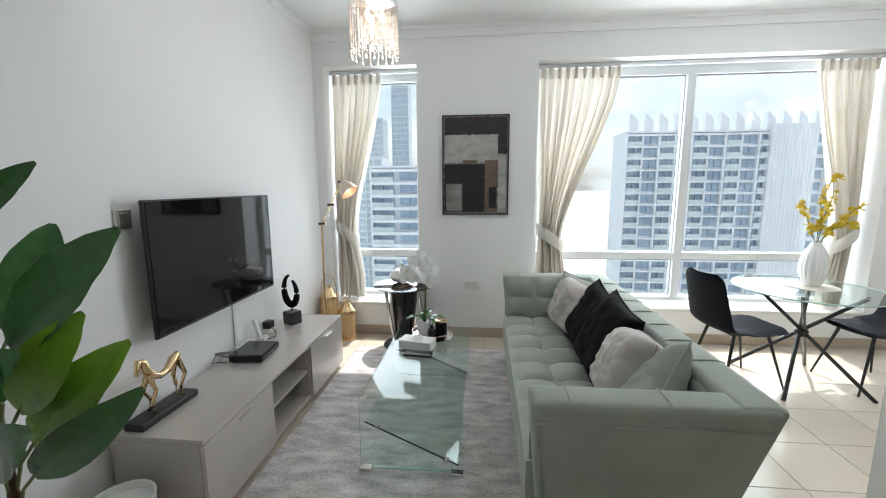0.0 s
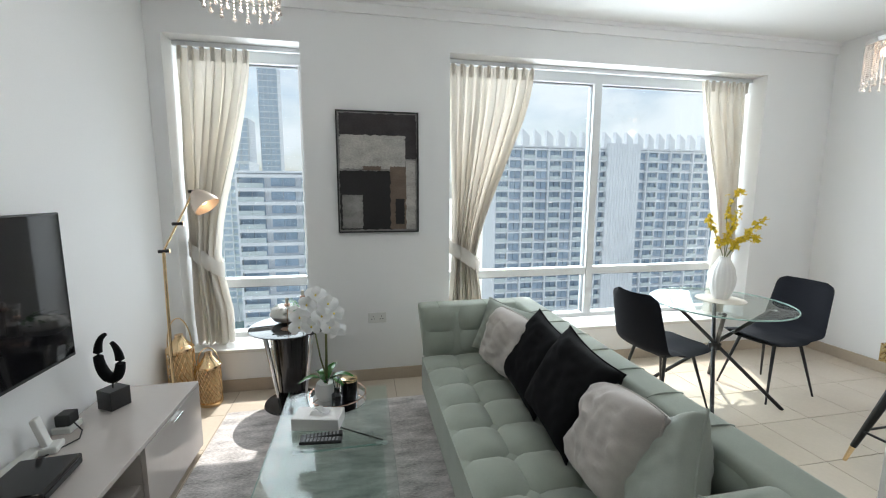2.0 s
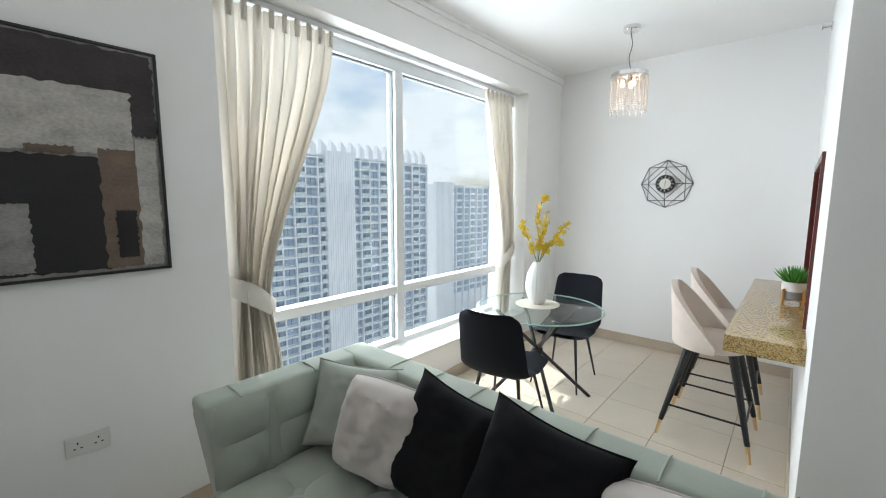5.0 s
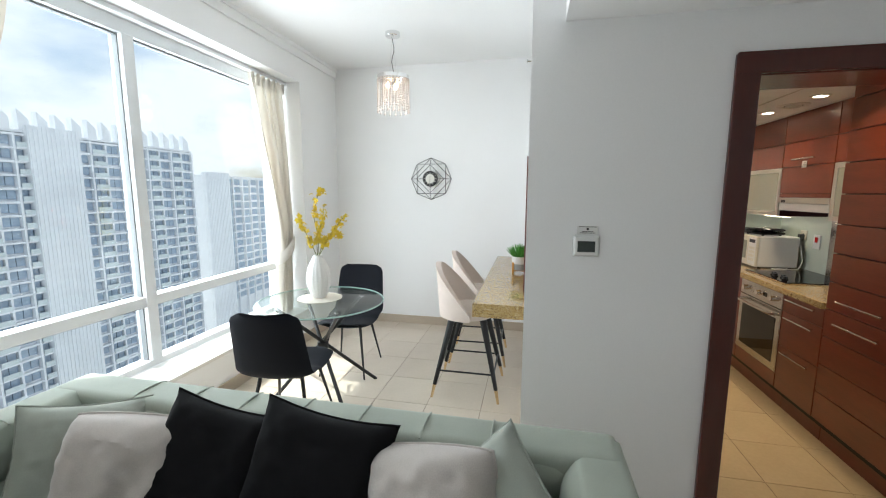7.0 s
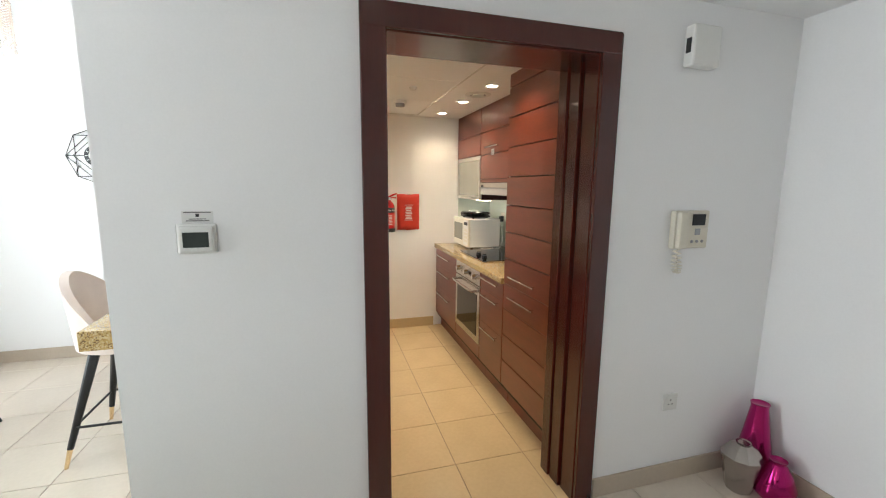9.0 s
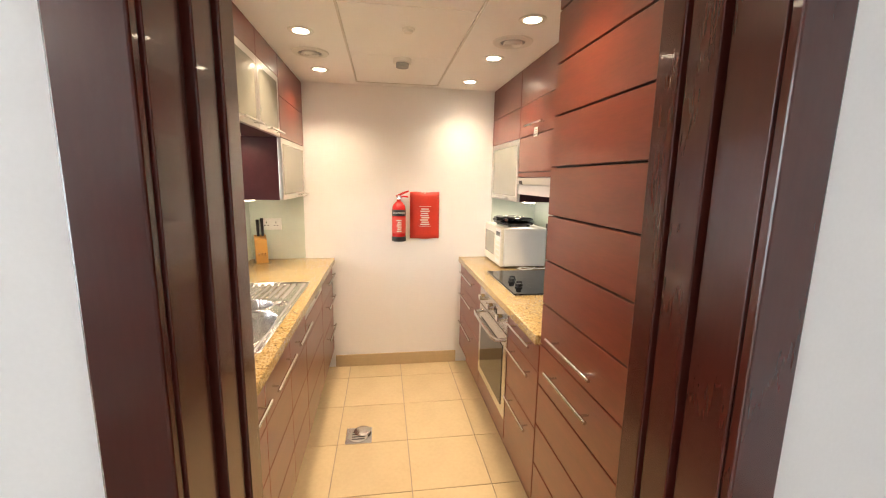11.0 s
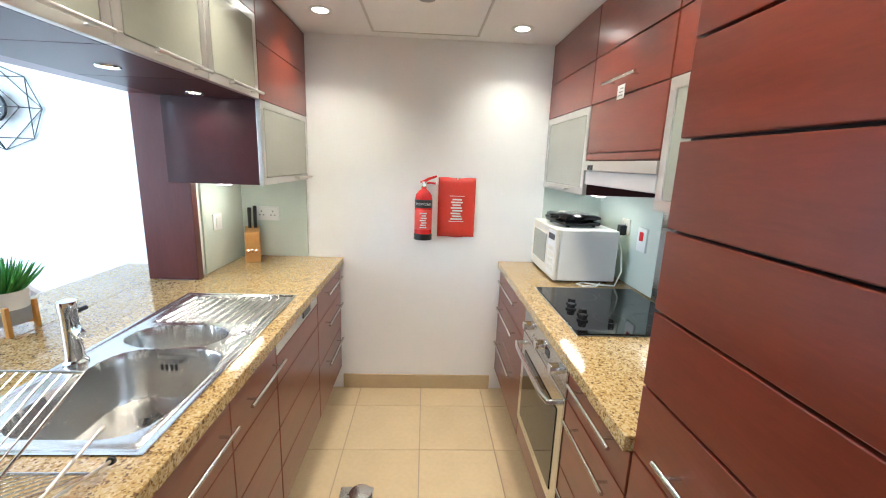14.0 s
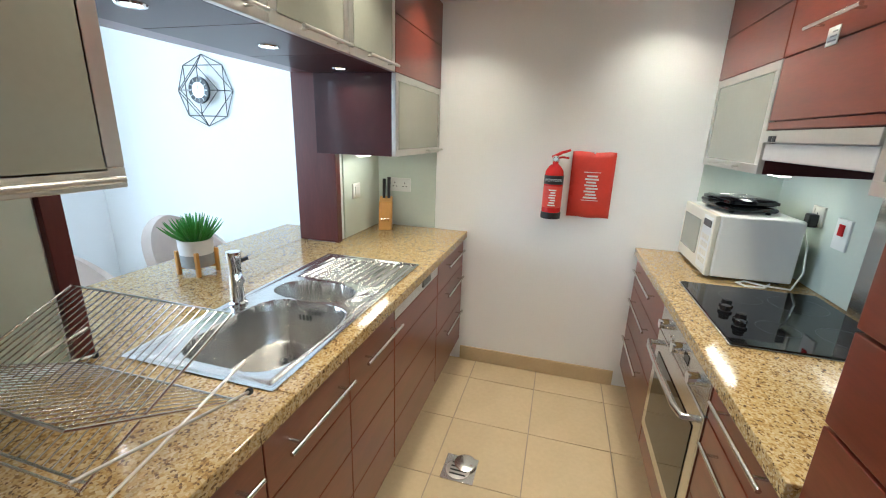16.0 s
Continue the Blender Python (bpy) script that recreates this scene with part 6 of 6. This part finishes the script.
part("pin", rod(B(), (0, 0, 0.099), (0, 0, 0.145), 0.004), BLACKMETAL, rs)
b = B()
n = 30
pts, rad = [], []
for k in range(n + 1):
    a = radians(110 + 330 * k / n)
    r = 0.085 + 0.03 * (k / n) ** 3
    pts.append((0.0, r * math.cos(a) * 0.85, 0.245 + r * math.sin(a) * 1.15 + 0.01))
    rad.append(0.010 + 0.017 * math.sin(math.pi * k / n))
pipe(b, pts, rad, 12)
part("ring", b, BLACKCLOTH, rs, smooth=True)
rt = thing("set_top_box", "black set-top box on the low cabinet", "set-top box", (-1.21, 2.58, CZ), 4)
part("body", bx(B(), (-0.105, -0.125, 0.006), (0.105, 0.125, 0.05), 0.008), GLOSSBLACK, rt)
part("front_strip", bx(B(), (0.1045, -0.11, 0.016), (0.107, 0.11, 0.034)), BLACKPL, rt)
for x in (-0.08, 0.08):
    for y in (-0.1, 0.1):
        part("foot", rod(B(), (x, y, 0), (x, y, 0.007), 0.012), BLACKPL, rt)
ph = thing("cordless_phone", "white cordless telephone in its cradle", "telephone", (-1.31, 2.83, CZ), 10)
part("cradle", bx(B(), (-0.04, -0.04, 0), (0.04, 0.04, 0.03), 0.008), WHITEPL, ph)
b = bx(B(), (-0.012, -0.022, 0.02), (0.012, 0.022, 0.16), 0.006)
b.transform(Matrix.Rotation(radians(-14), 4, "Y"))
part("handset", b, WHITEPL, ph)
es = thing("extension_socket", "white extension socket strip behind the phone", "socket", (-1.35, 2.72, CZ), 90)
part("strip", bx(B(), (-0.10, -0.025, 0), (0.10, 0.025, 0.03), 0.004), WHITEPL, es)
ap = thing("power_adapter", "black power adapter plugged in by the wall", "adapter", (-1.345, 3.0, CZ))
part("body", bx(B(), (-0.03, -0.035, 0.03), (0.03, 0.035, 0.085), 0.006), BLACKPL, ap)
part("socket_block", bx(B(), (-0.04, -0.045, 0), (0.035, 0.045, 0.03), 0.004), WHITEPL, ap)
for k, pts in enumerate(([(-1.32, 2.47, CZ + 0.03), (-1.37, 2.42, CZ + 0.07), (-1.375, 2.50, CZ + 0.04), (-1.35, 2.56, CZ + 0.012), (-1.36, 2.66, CZ + 0.02)],
                         [(-1.31, 2.44, CZ + 0.012), (-1.365, 2.38, CZ + 0.03), (-1.38, 2.46, CZ + 0.06), (-1.36, 2.60, CZ + 0.01)],
                         [(-1.32, 3.0, CZ + 0.035), (-1.27, 2.97, CZ + 0.006), (-1.24, 2.90, CZ + 0.005), (-1.30, 2.78, CZ + 0.005), (-1.34, 2.72, CZ + 0.02)])):
    c = part("cable", pipe(B(), pts, 0.003, 6), BLACKPL, None, smooth=True)
    tagged(c, "thin black cable behind the set-top box", "cable", "cables on the low cabinet")
tagged(slab("cable_duct", (-1.399, 2.66, CZ), (-1.388, 2.685, 0.80), WHITEPL, None, 0.002), "thin white cable duct below the television", "cable duct")

# plates and sockets on the living room walls
wall_plate("light_switch", "brushed steel light switch beside the television", "switch", pose(-1.4, 1.93, 1.378, 0, 0, 90), 0.092, 0.092, 0, 1, ALU)
wall_plate("wall_socket", "white double wall socket under the painting", "socket", pose(0.135, 4.2, 0.54, 0, 0, 0), 0.146, 0.086, 2)
wall_plate("wall_socket", "white single wall socket above the skirting", "socket", pose(DW, -0.372, 0.44, 0, 0, -90), 0.086, 0.086, 1)
th = thing("thermostat", "white air conditioning thermostat with a grey display", "thermostat", (DW, 1.67, 1.323), -90)
part("backplate", bx(B(), (-0.06, -0.008, -0.05), (0.06, 0, 0.05), 0.006), WHITEPL, th)
part("casing", bx(B(), (-0.052, -0.022, -0.043), (0.052, -0.008, 0.043), 0.006), WHITEPL, th)
part("display", bx(B(), (-0.038, -0.0232, -0.027), (0.038, -0.0215, 0.023)), material("grey_lcd", (0.05, 0.06, 0.055), 0.2, bump=0), th)
sn = thing("notice", "small white printed notice above the thermostat", "sign", (DW, 1.665, 1.392), -90)
part("card", bx(B(), (-0.046, -0.002, -0.018), (0.046, -0.0003, 0.022)), WHITEPL, sn)
for z, w in ((-0.004, 0.025), (-0.010, 0.034), (0.018, 0.040)):
    part("print_line", bx(B(), (-w, -0.003, z - 0.0012), (w, -0.0018, z + 0.0012)), BLACKPL, sn)
part("print_mark", bx(B(), (-0.005, -0.003, 0.003), (0.005, -0.0018, 0.013)), BLACKPL, sn)
ic = thing("intercom", "cream door intercom with handset, screen and coiled cord", "intercom", (DW, -0.37, 1.312), -90)
part("body", bx(B(), (-0.10, -0.03, -0.088), (0.10, 0, 0.088), 0.006), CREAMPL, ic)
part("handset", bx(B(), (-0.098, -0.062, -0.085), (-0.045, -0.03, 0.085), 0.012), CREAMPL, ic, smooth=True)
part("screen", bx(B(), (0.0, -0.032, 0.02), (0.075, -0.0295, 0.072)), BLACKGLASS, ic)
part("speaker", bx(B(), (0.02, -0.032, -0.025), (0.05, -0.0295, 0.005)), CONCRETE_G, ic)
for k in range(3):
    part("button", rod(B(), (0.005 + 0.03 * k, -0.03, -0.055), (0.005 + 0.03 * k, -0.034, -0.055), 0.007, seg=12), CONCRETE_G, ic)
part("coiled_cord", pipe(B(), [(-0.07 + 0.012 * math.cos(k * 0.9) + 0.015 * math.sin(k * 0.05), -0.03 + 0.012 * math.sin(k * 0.9), -0.09 - 0.11 * math.sin(math.pi * k / 110)) for k in range(111)], 0.0025, 5), CREAMPL, ic, smooth=True)
al = thing("alarm_sounder", "white wall alarm box with a dark slot", "alarm", (DW, -0.33, 2.105), -90)
part("box", bx(B(), (-0.075, -0.055, -0.085), (0.075, 0, 0.085), 0.010), WHITEPL, al)
part("slot", bx(B(), (-0.079, -0.04, -0.03), (-0.0745, -0.018, 0.03)), BLACKPL, al)
sq = thing("sprinkler", "small chrome wall sprinkler near the ceiling", "sprinkler", (4.05, 1.94, 2.80))
part("rose", turned(B(), [(0.03, 0), (0.03, 0.008), (0.012, 0.012)]), CHROME, sq, smooth=True)
sq.matrix_world = pose(4.05, 1.94, 2.80, -90)
part("head", turned(B(), [(0.008, 0.01), (0.008, 0.05), (0.02, 0.055), (0.02, 0.058)]), CHROME, sq, smooth=True)

# wire clock
ck = thing("wall_clock", "black geometric wire wall clock with a round dial", "clock", (4.5, 3.04, 1.72), -90)
K = 0.235
oct_ = [Vector((K * math.cos(radians(45 * k)), -0.01, K * math.sin(radians(45 * k)))) for k in range(8)]
inn = [Vector((0.16 * math.cos(radians(90 * k)), -0.06, 0.155 * math.sin(radians(90 * k)))) for k in range(4)]
pairs = [(oct_[k], oct_[(k + 1) % 8]) for k in range(8)] + [(inn[k], inn[(k + 1) % 4]) for k in range(4)]
pairs += [(oct_[2 * k], inn[k]) for k in range(4)] + [(oct_[2 * k + 1], oct_[(2 * k + 3) % 8]) for k in range(4)]
pairs += [(oct_[2 * k], oct_[(2 * k + 2) % 8]) for k in range(4)]
pairs += [(inn[k], Vector((0.085 * math.cos(radians(90 * k)), -0.06, 0.085 * math.sin(radians(90 * k))))) for k in range(4)]
for a, c in pairs:
    part("wire", rod(B(), a, c, 0.0028, seg=6), BLACKMETAL, ck)
FY = Matrix.Rotation(radians(90), 4, "X")


def facing(prof):
    b = turned(B(), prof, seg=36)
    b.transform(FY)
    return b


part("dial_ring", facing([(0.045, 0.045), (0.085, 0.05), (0.088, 0.058), (0.084, 0.066), (0.05, 0.067)]), BLACKMETAL, ck, smooth=True)
part("dial", facing([(0.052, 0.066), (0.052, 0.0685)]), ALU, ck, smooth=True)
for k in range(12):
    a = radians(30 * k)
    part("numeral", rod(B(), (0.058 * math.cos(a), -0.0685, 0.058 * math.sin(a)), (0.076 * math.cos(a), -0.0685, 0.076 * math.sin(a)), 0.0028, seg=6), WHITEPL, ck)
part("hour_hand", rod(B(), (0, -0.070, 0), (0.004, -0.070, 0.032), 0.002, seg=6), BLACKPL, ck)
part("minute_hand", rod(B(), (0, -0.0705, 0), (-0.008, -0.0705, -0.045), 0.0015, seg=6), BLACKPL, ck)

# vase with yellow blossom on the dining table
mt = part("placemat", turned(B(), [(0.165, 0.0), (0.17, 0.002), (0.17, 0.004), (0.16, 0.005)], (2.73, 3.50, 0.7505), 40), material("cream_woven_placemat", (0.66, 0.62, 0.53), 0.8, fine=200, bump=0.3), None, smooth=True)
tagged(mt, "round cream woven placemat on the glass table", "placemat")
vs = thing("flower_vase", "tall ribbed white vase with yellow blossom branches", "vase", (2.74, 3.51, 0.756))
b = B()
prof = [(0.045, 0.0), (0.06, 0.02), (0.085, 0.10), (0.09, 0.16), (0.075, 0.24), (0.045, 0.30), (0.034, 0.32), (0.036, 0.33), (0.029, 0.325)]
turned(b, prof, seg=72)
for v in b.verts:
    a = math.atan2(v.co.y, v.co.x)
    k = 1 + 0.025 * math.cos(a * 18)
    v.co.x, v.co.y = v.co.x * k, v.co.y * k
part("vase", b, CERAMIC, vs, smooth=True)
random.seed(11)
BR = [[(0, 0, 0.30), (0.02, -0.01, 0.45), (0.01, 0.03, 0.60), (0.06, 0.01, 0.74), (0.12, -0.03, 0.80)], [(0, 0, 0.30), (0.06, -0.06, 0.42), (0.12, -0.13, 0.52), (0.17, -0.20, 0.60)],
      [(0, 0, 0.30), (-0.04, 0.04, 0.42), (-0.06, 0.10, 0.52), (-0.10, 0.13, 0.62)], [(0, 0, 0.30), (0.09, -0.03, 0.44), (0.16, -0.10, 0.47), (0.2, -0.16, 0.46)], [(0, 0, 0.3), (-0.01, 0.0, 0.45), (0.03, -0.05, 0.58), (0.05, -0.05, 0.68)]]
for path in BR:
    path = [(x * 0.72, y * 0.85, 0.30 + (z - 0.30) * 1.08) for x, y, z in path]
    br = part("branch", pipe(B(), path, [0.003] * (len(path) - 1) + [0.001], 6), STEM, vs, smooth=True)
    b = B()
    for i in range(58):
        u = random.random() ** 0.8 * (len(path) - 1.02)
        if u < 0.7:
            u += 0.7
        k = min(len(path) - 2, int(u))
        p = Vector(path[k]).lerp(Vector(path[k + 1]), u - k) + Vector([random.gauss(0, 0.013) for _ in range(3)])
        n = Vector([random.gauss(0, 1) for _ in range(3)]).normalized()
        t1 = n.orthogonal().normalized()
        t2 = n.cross(t1)
        for q in range(4):
            a = q * math.pi / 2 + i
            petal(b, p, t1 * math.cos(a) + t2 * math.sin(a), n, 0.018, 0.012, 0.4)
    tagged(part("blossom", b, YELLOW, br), kind="stuff")

# vases on the hall floor
for nm, lab, mat, at, prof in (("floor_vase", "silver faceted metallic floor vase", SILVER, (1.72, -0.70, 0), [(0.05, 0), (0.06, 0.01), (0.085, 0.15), (0.092, 0.19), (0.06, 0.235), (0.032, 0.25), (0.034, 0.258), (0.026, 0.255)]),
                               ("floor_vase", "tall tapering magenta metallic floor vase", MAGENTA, (1.765, -0.845, 0), [(0.06, 0), (0.085, 0.03), (0.088, 0.08), (0.06, 0.25), (0.038, 0.40), (0.042, 0.42), (0.033, 0.415)]),
                               ("floor_vase", "small round magenta metallic floor vase", MAGENTA, (1.62, -0.80, 0), [(0.05, 0), (0.08, 0.03), (0.086, 0.08), (0.06, 0.15), (0.033, 0.195), (0.037, 0.21), (0.028, 0.205)])):
    v = part(nm, turned(B(), prof, seg=10 if mat is SILVER else 36), mat, None, smooth=mat is not SILVER)
    v.location = at
    tagged(v, lab, "vase", "vases in the hall corner")

# big-leaved plant beside the low cabinet
pl = thing("potted_plant", "large-leaved artificial plant with a woody stem", "plant", (-1.18, 1.20, 0))
part("pot", turned(B(), [(0.10, 0), (0.13, 0.03), (0.15, 0.28), (0.155, 0.30), (0.14, 0.30), (0.135, 0.27), (0.0, 0.26)]), CERAMIC, pl, smooth=True)
part("stem", pipe(B(), [(0, 0, 0.25), (0.01, 0, 0.6), (-0.01, 0.02, 1.0), (0.02, 0.0, 1.35)], [0.018, 0.015, 0.012, 0.006], 10), material("brown_bark", (0.10, 0.055, 0.03), 0.8, dark=0.5, bump=0.3), pl, smooth=True)
o = Vector((-1.18, 1.20, 0))
for p0, p1, w, mat in (((-1.09, 1.2, 1.07), (-0.755, 1.25, 1.41), 0.17, LEAF), ((-1.10, 1.2, 0.88), (-0.845, 1.2, 1.185), 0.14, LEAF_L), ((-1.10, 1.22, 0.76), (-0.765, 1.25, 1.085), 0.15, LEAF_L),
                       ((-1.06, 1.18, 0.69), (-0.645, 1.15, 1.0), 0.12, LEAF), ((-1.13, 1.2, 1.45), (-0.92, 1.2, 1.59), 0.07, LEAF), ((-1.14, 1.15, 1.2), (-1.02, 1.05, 1.52), 0.16, LEAF),
                       ((-1.10, 1.12, 0.8), (-0.80, 1.0, 0.965), 0.16, LEAF), ((-1.12, 1.15, 1.0), (-0.86, 1.05, 1.13), 0.12, LEAF), ((-1.15, 1.25, 1.1), (-1.25, 1.5, 1.4), 0.14, LEAF), ((-1.15, 1.2, 0.9), (-1.3, 0.95, 1.2), 0.15, LEAF)):
    lf = part("leaf", strap_leaf(B(), Vector(p0) - o, Vector(p1) - o, w * 1.08, 0.02, 0.10, face=(0.62 + 0.3 * math.sin(p0[2] * 40), -0.55, 0.45)), mat, pl, smooth=True)
    part("midrib", pipe(B(), [Vector(p0) - o + (Vector(p1) - Vector(p0)) * k / 8 + Vector((0.62, -0.55, 0.45)) * (0.02 * 4 * k / 8 * (1 - k / 8)) for k in range(9)], [0.004, 0.0035, 0.003, 0.003, 0.0025, 0.002, 0.0015, 0.001, 0.0008], 6), STEM, lf, smooth=True)
    part("leaf_stalk", pipe(B(), [(0, 0, max(0.3, p0[2] - 0.22)), (Vector(p0) - o) * 0.5 + Vector((0, 0, p0[2] * 0.5 - 0.06)), Vector(p0) - o], 0.005, 6), STEM, lf, smooth=True)
wp = part("planter", turned(B(), [(0.08, 0), (0.10, 0.02), (0.112, 0.31), (0.115, 0.33), (0.106, 0.33), (0.10, 0.30), (0.0, 0.29)], (-1.14, 1.50, 0), 40), CERAMIC, None, smooth=True)
tagged(wp, "round white ceramic planter beside the low cabinet", "planter")

# ---- the city outside ----
GZ = -62.0
# The ground's haze is put into its pale base colour.
gr_ = slab("ground", (-2500, 4.67, GZ - 1), (2500, 4500, GZ), material("pale_ground_painted_haze", (0.60, 0.60, 0.58), 0.9, dark=0.7, scale=0.02, fine=0.3, bump=0))
tagged(gr_, "pale hazy city ground far below", "ground", kind="structure")
wt = slab("water", (-160, 90, GZ + 0.05), (-14, 420, GZ + 0.3), material("pale_green_harbour_water", (0.10, 0.20, 0.20), 0.12, dark=0.8, scale=0.05, fine=1.0, bump=0.05))
tagged(wt, "pale green harbour water below the towers", "water", kind="structure")


def tower(label, x0, x1, y, depth, top, floor_h, bay, balcony, wall_mat, fins=0, plain=(), glass=None, banded=False):
    """A block whose facade with storeys, bays and balconies looks towards -y."""
    t = thing("apartment_building", label, "building", (x0, y, GZ))
    w, h = x1 - x0, top - GZ
    part("wall", bx(B(), (0, 1.2, 0), (w, depth, h - 0.5)), wall_mat, t)
    part("roof", bx(B(), (-0.3, 0.3, h - 0.5), (w + 0.3, depth, h)), wall_mat, t)
    slabs, piers, wins, rails = B(), B(), B(), B()

    def raw(bm_, lo, hi):
        v = [bm_.verts.new((hi[0] if k & 1 else lo[0], hi[1] if k & 2 else lo[1], hi[2] if k & 4 else lo[2])) for k in range(8)]
        for f in ((0, 1, 5, 4), (2, 6, 7, 3), (0, 4, 6, 2), (1, 3, 7, 5), (4, 5, 7, 6), (0, 2, 3, 1)):
            bm_.faces.new([v[i] for i in f])
    nf = min(int((h - 1) / floor_h), int((top + 52) / floor_h))
    nb = int(w / bay)
    for f in range(nf):
        z1 = h - 0.8 - f * floor_h
        z0 = z1 - floor_h
        raw(slabs, (0, -0.5 if banded else 0.15, z1 - (0.75 if banded else 0.45)), (w, 1.2, z1))
        for k in range(nb):
            xa = k * w / nb
            if any(p0 <= xa + bay / 2 <= p1 for p0, p1 in plain):
                continue
            if k % 2 == 0 and balcony:
                raw(rails, (xa + 0.3, -0.35, z0 + 0.05), (xa + bay - 0.3, -0.25, z0 + 1.15))
                raw(slabs, (xa + 0.2, -0.4, z0 - 0.2), (xa + bay - 0.2, 0.15, z0 + 0.04))
            split = 2 if bay > 2 else 1
            for s in range(split):
                ww = (bay - 0.7) / split
                raw(wins, (xa + 0.35 + s * (ww + 0.08), 0.85, z0 + (0.5 if k % 2 else 0.05)), (xa + 0.35 + s * (ww + 0.08) + ww - 0.08, 1.15, z1 - 0.5))
    for k in range(0, nb + 1, nb if banded else 1):
        raw(piers, (k * w / nb - 0.22, -0.1 if k % 2 == 0 else 0.2, 0), (k * w / nb + 0.22, 1.2, h - 0.6))
    for p0, p1 in plain:
        raw(piers, (p0, -0.9, 0), (p1, 1.2, h + 1.2))
        for k in range(int((p1 - p0) / 0.9)):
            raw(piers, (p0 + 0.2 + 0.9 * k, -1.1, 0), (p0 + 0.5 + 0.9 * k, -0.9, h + 1.2))
    tagged(part("storey_slab", slabs, CITY_W, t), kind="stuff")
    tagged(part("pier", piers, wall_mat, t), kind="stuff")
    tagged(part("window", wins, glass or CITY_GLASS, t), kind="stuff")
    if balcony:
        tagged(part("balcony_rail", rails, CITY_RAIL, t), kind="stuff")
    else:
        rails.free()
    for k in range(fins):
        xa = (k + 0.15) * w / fins
        b = B()
        v = [b.verts.new(p) for p in ((xa, 0, h), (xa + w / fins * 0.55, 0, h), (xa + w / fins * 0.55, 0, h + 2.6), (xa, 0, h + 4.6))]
        f = b.faces.new(v)
        r = bmesh.ops.extrude_face_region(b, geom=[f])
        for q in r["geom"]:
            if isinstance(q, bmesh.types.BMVert):
                q.co.y += 1.6
        part("roof_fin", b, CITY_W, t)
    return t


tower("grey-white apartment tower with balconies and sail fins on its roof", 38, 120, 115, 12, 15.4, 3.05, 4.1, True, CITY_W, 22, ((35, 46),))
tower("pale office block with dark glass beyond the tower", 150, 215, 138, 40, 9.0, 3.6, 5.5, False, CITY_W, 0, ((0, 14),))
tower("low pale hotel block with banded balconies by the water", -27.5, 13, 100, 30, 6.4, 3.1, 6.0, True, CITY_W, banded=True)
# No air between: the far towers' haze lies in their glass and cladding colours.
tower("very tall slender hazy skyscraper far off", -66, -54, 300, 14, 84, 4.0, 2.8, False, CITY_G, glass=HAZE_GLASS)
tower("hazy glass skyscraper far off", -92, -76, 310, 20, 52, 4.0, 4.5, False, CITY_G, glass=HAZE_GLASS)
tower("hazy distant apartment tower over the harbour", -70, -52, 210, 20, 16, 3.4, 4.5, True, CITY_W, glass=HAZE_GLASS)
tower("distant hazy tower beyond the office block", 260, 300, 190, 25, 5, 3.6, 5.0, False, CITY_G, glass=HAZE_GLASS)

# ---- floor of tiles, one by one ----
fl = structure(slab("floor", (-1.6, -1.15, -0.12), (4.7, 4.66, -0.004), GROUT), "cream square floor tiles with thin brown grout", "floor")
PITCH, TX, TY = 0.4025, 4.288, 0.622
b = bx(B(), (-PITCH / 2 + 0.0018, -PITCH / 2 + 0.0018, -0.0035), (PITCH / 2 - 0.0018, PITCH / 2 - 0.0018, 0.0))
bmesh.ops.bevel(b, geom=[e for e in b.edges if all(v.co.z > -0.001 for v in e.verts)], offset=0.0012, segments=1, affect="EDGES")
tile = part("tile", b, TILE, fl)
kitchen_tile = tile.data.copy()
kitchen_tile.materials.clear()
kitchen_tile.materials.append(KTILE)
first = True
for i in range(-15, 2):
    for j in range(-5, 10):
        x, y = TX + (i + 0.5) * PITCH, TY + (j + 0.5) * PITCH
        if x + PITCH / 2 < -1.40 or x - PITCH / 2 > 4.5 or y + PITCH / 2 < -0.95 or y - PITCH / 2 > 4.2 or (x > 2.4 and y < -0.6):
            continue
        if first:
            t, first = tile, False
        else:
            t = bpy.data.objects.new("tile", kitchen_tile if x > 2.05 and y < 1.75 else tile.data)
            scene.collection.objects.link(t)
            t.parent = fl
        t.location = (x, y, 0)
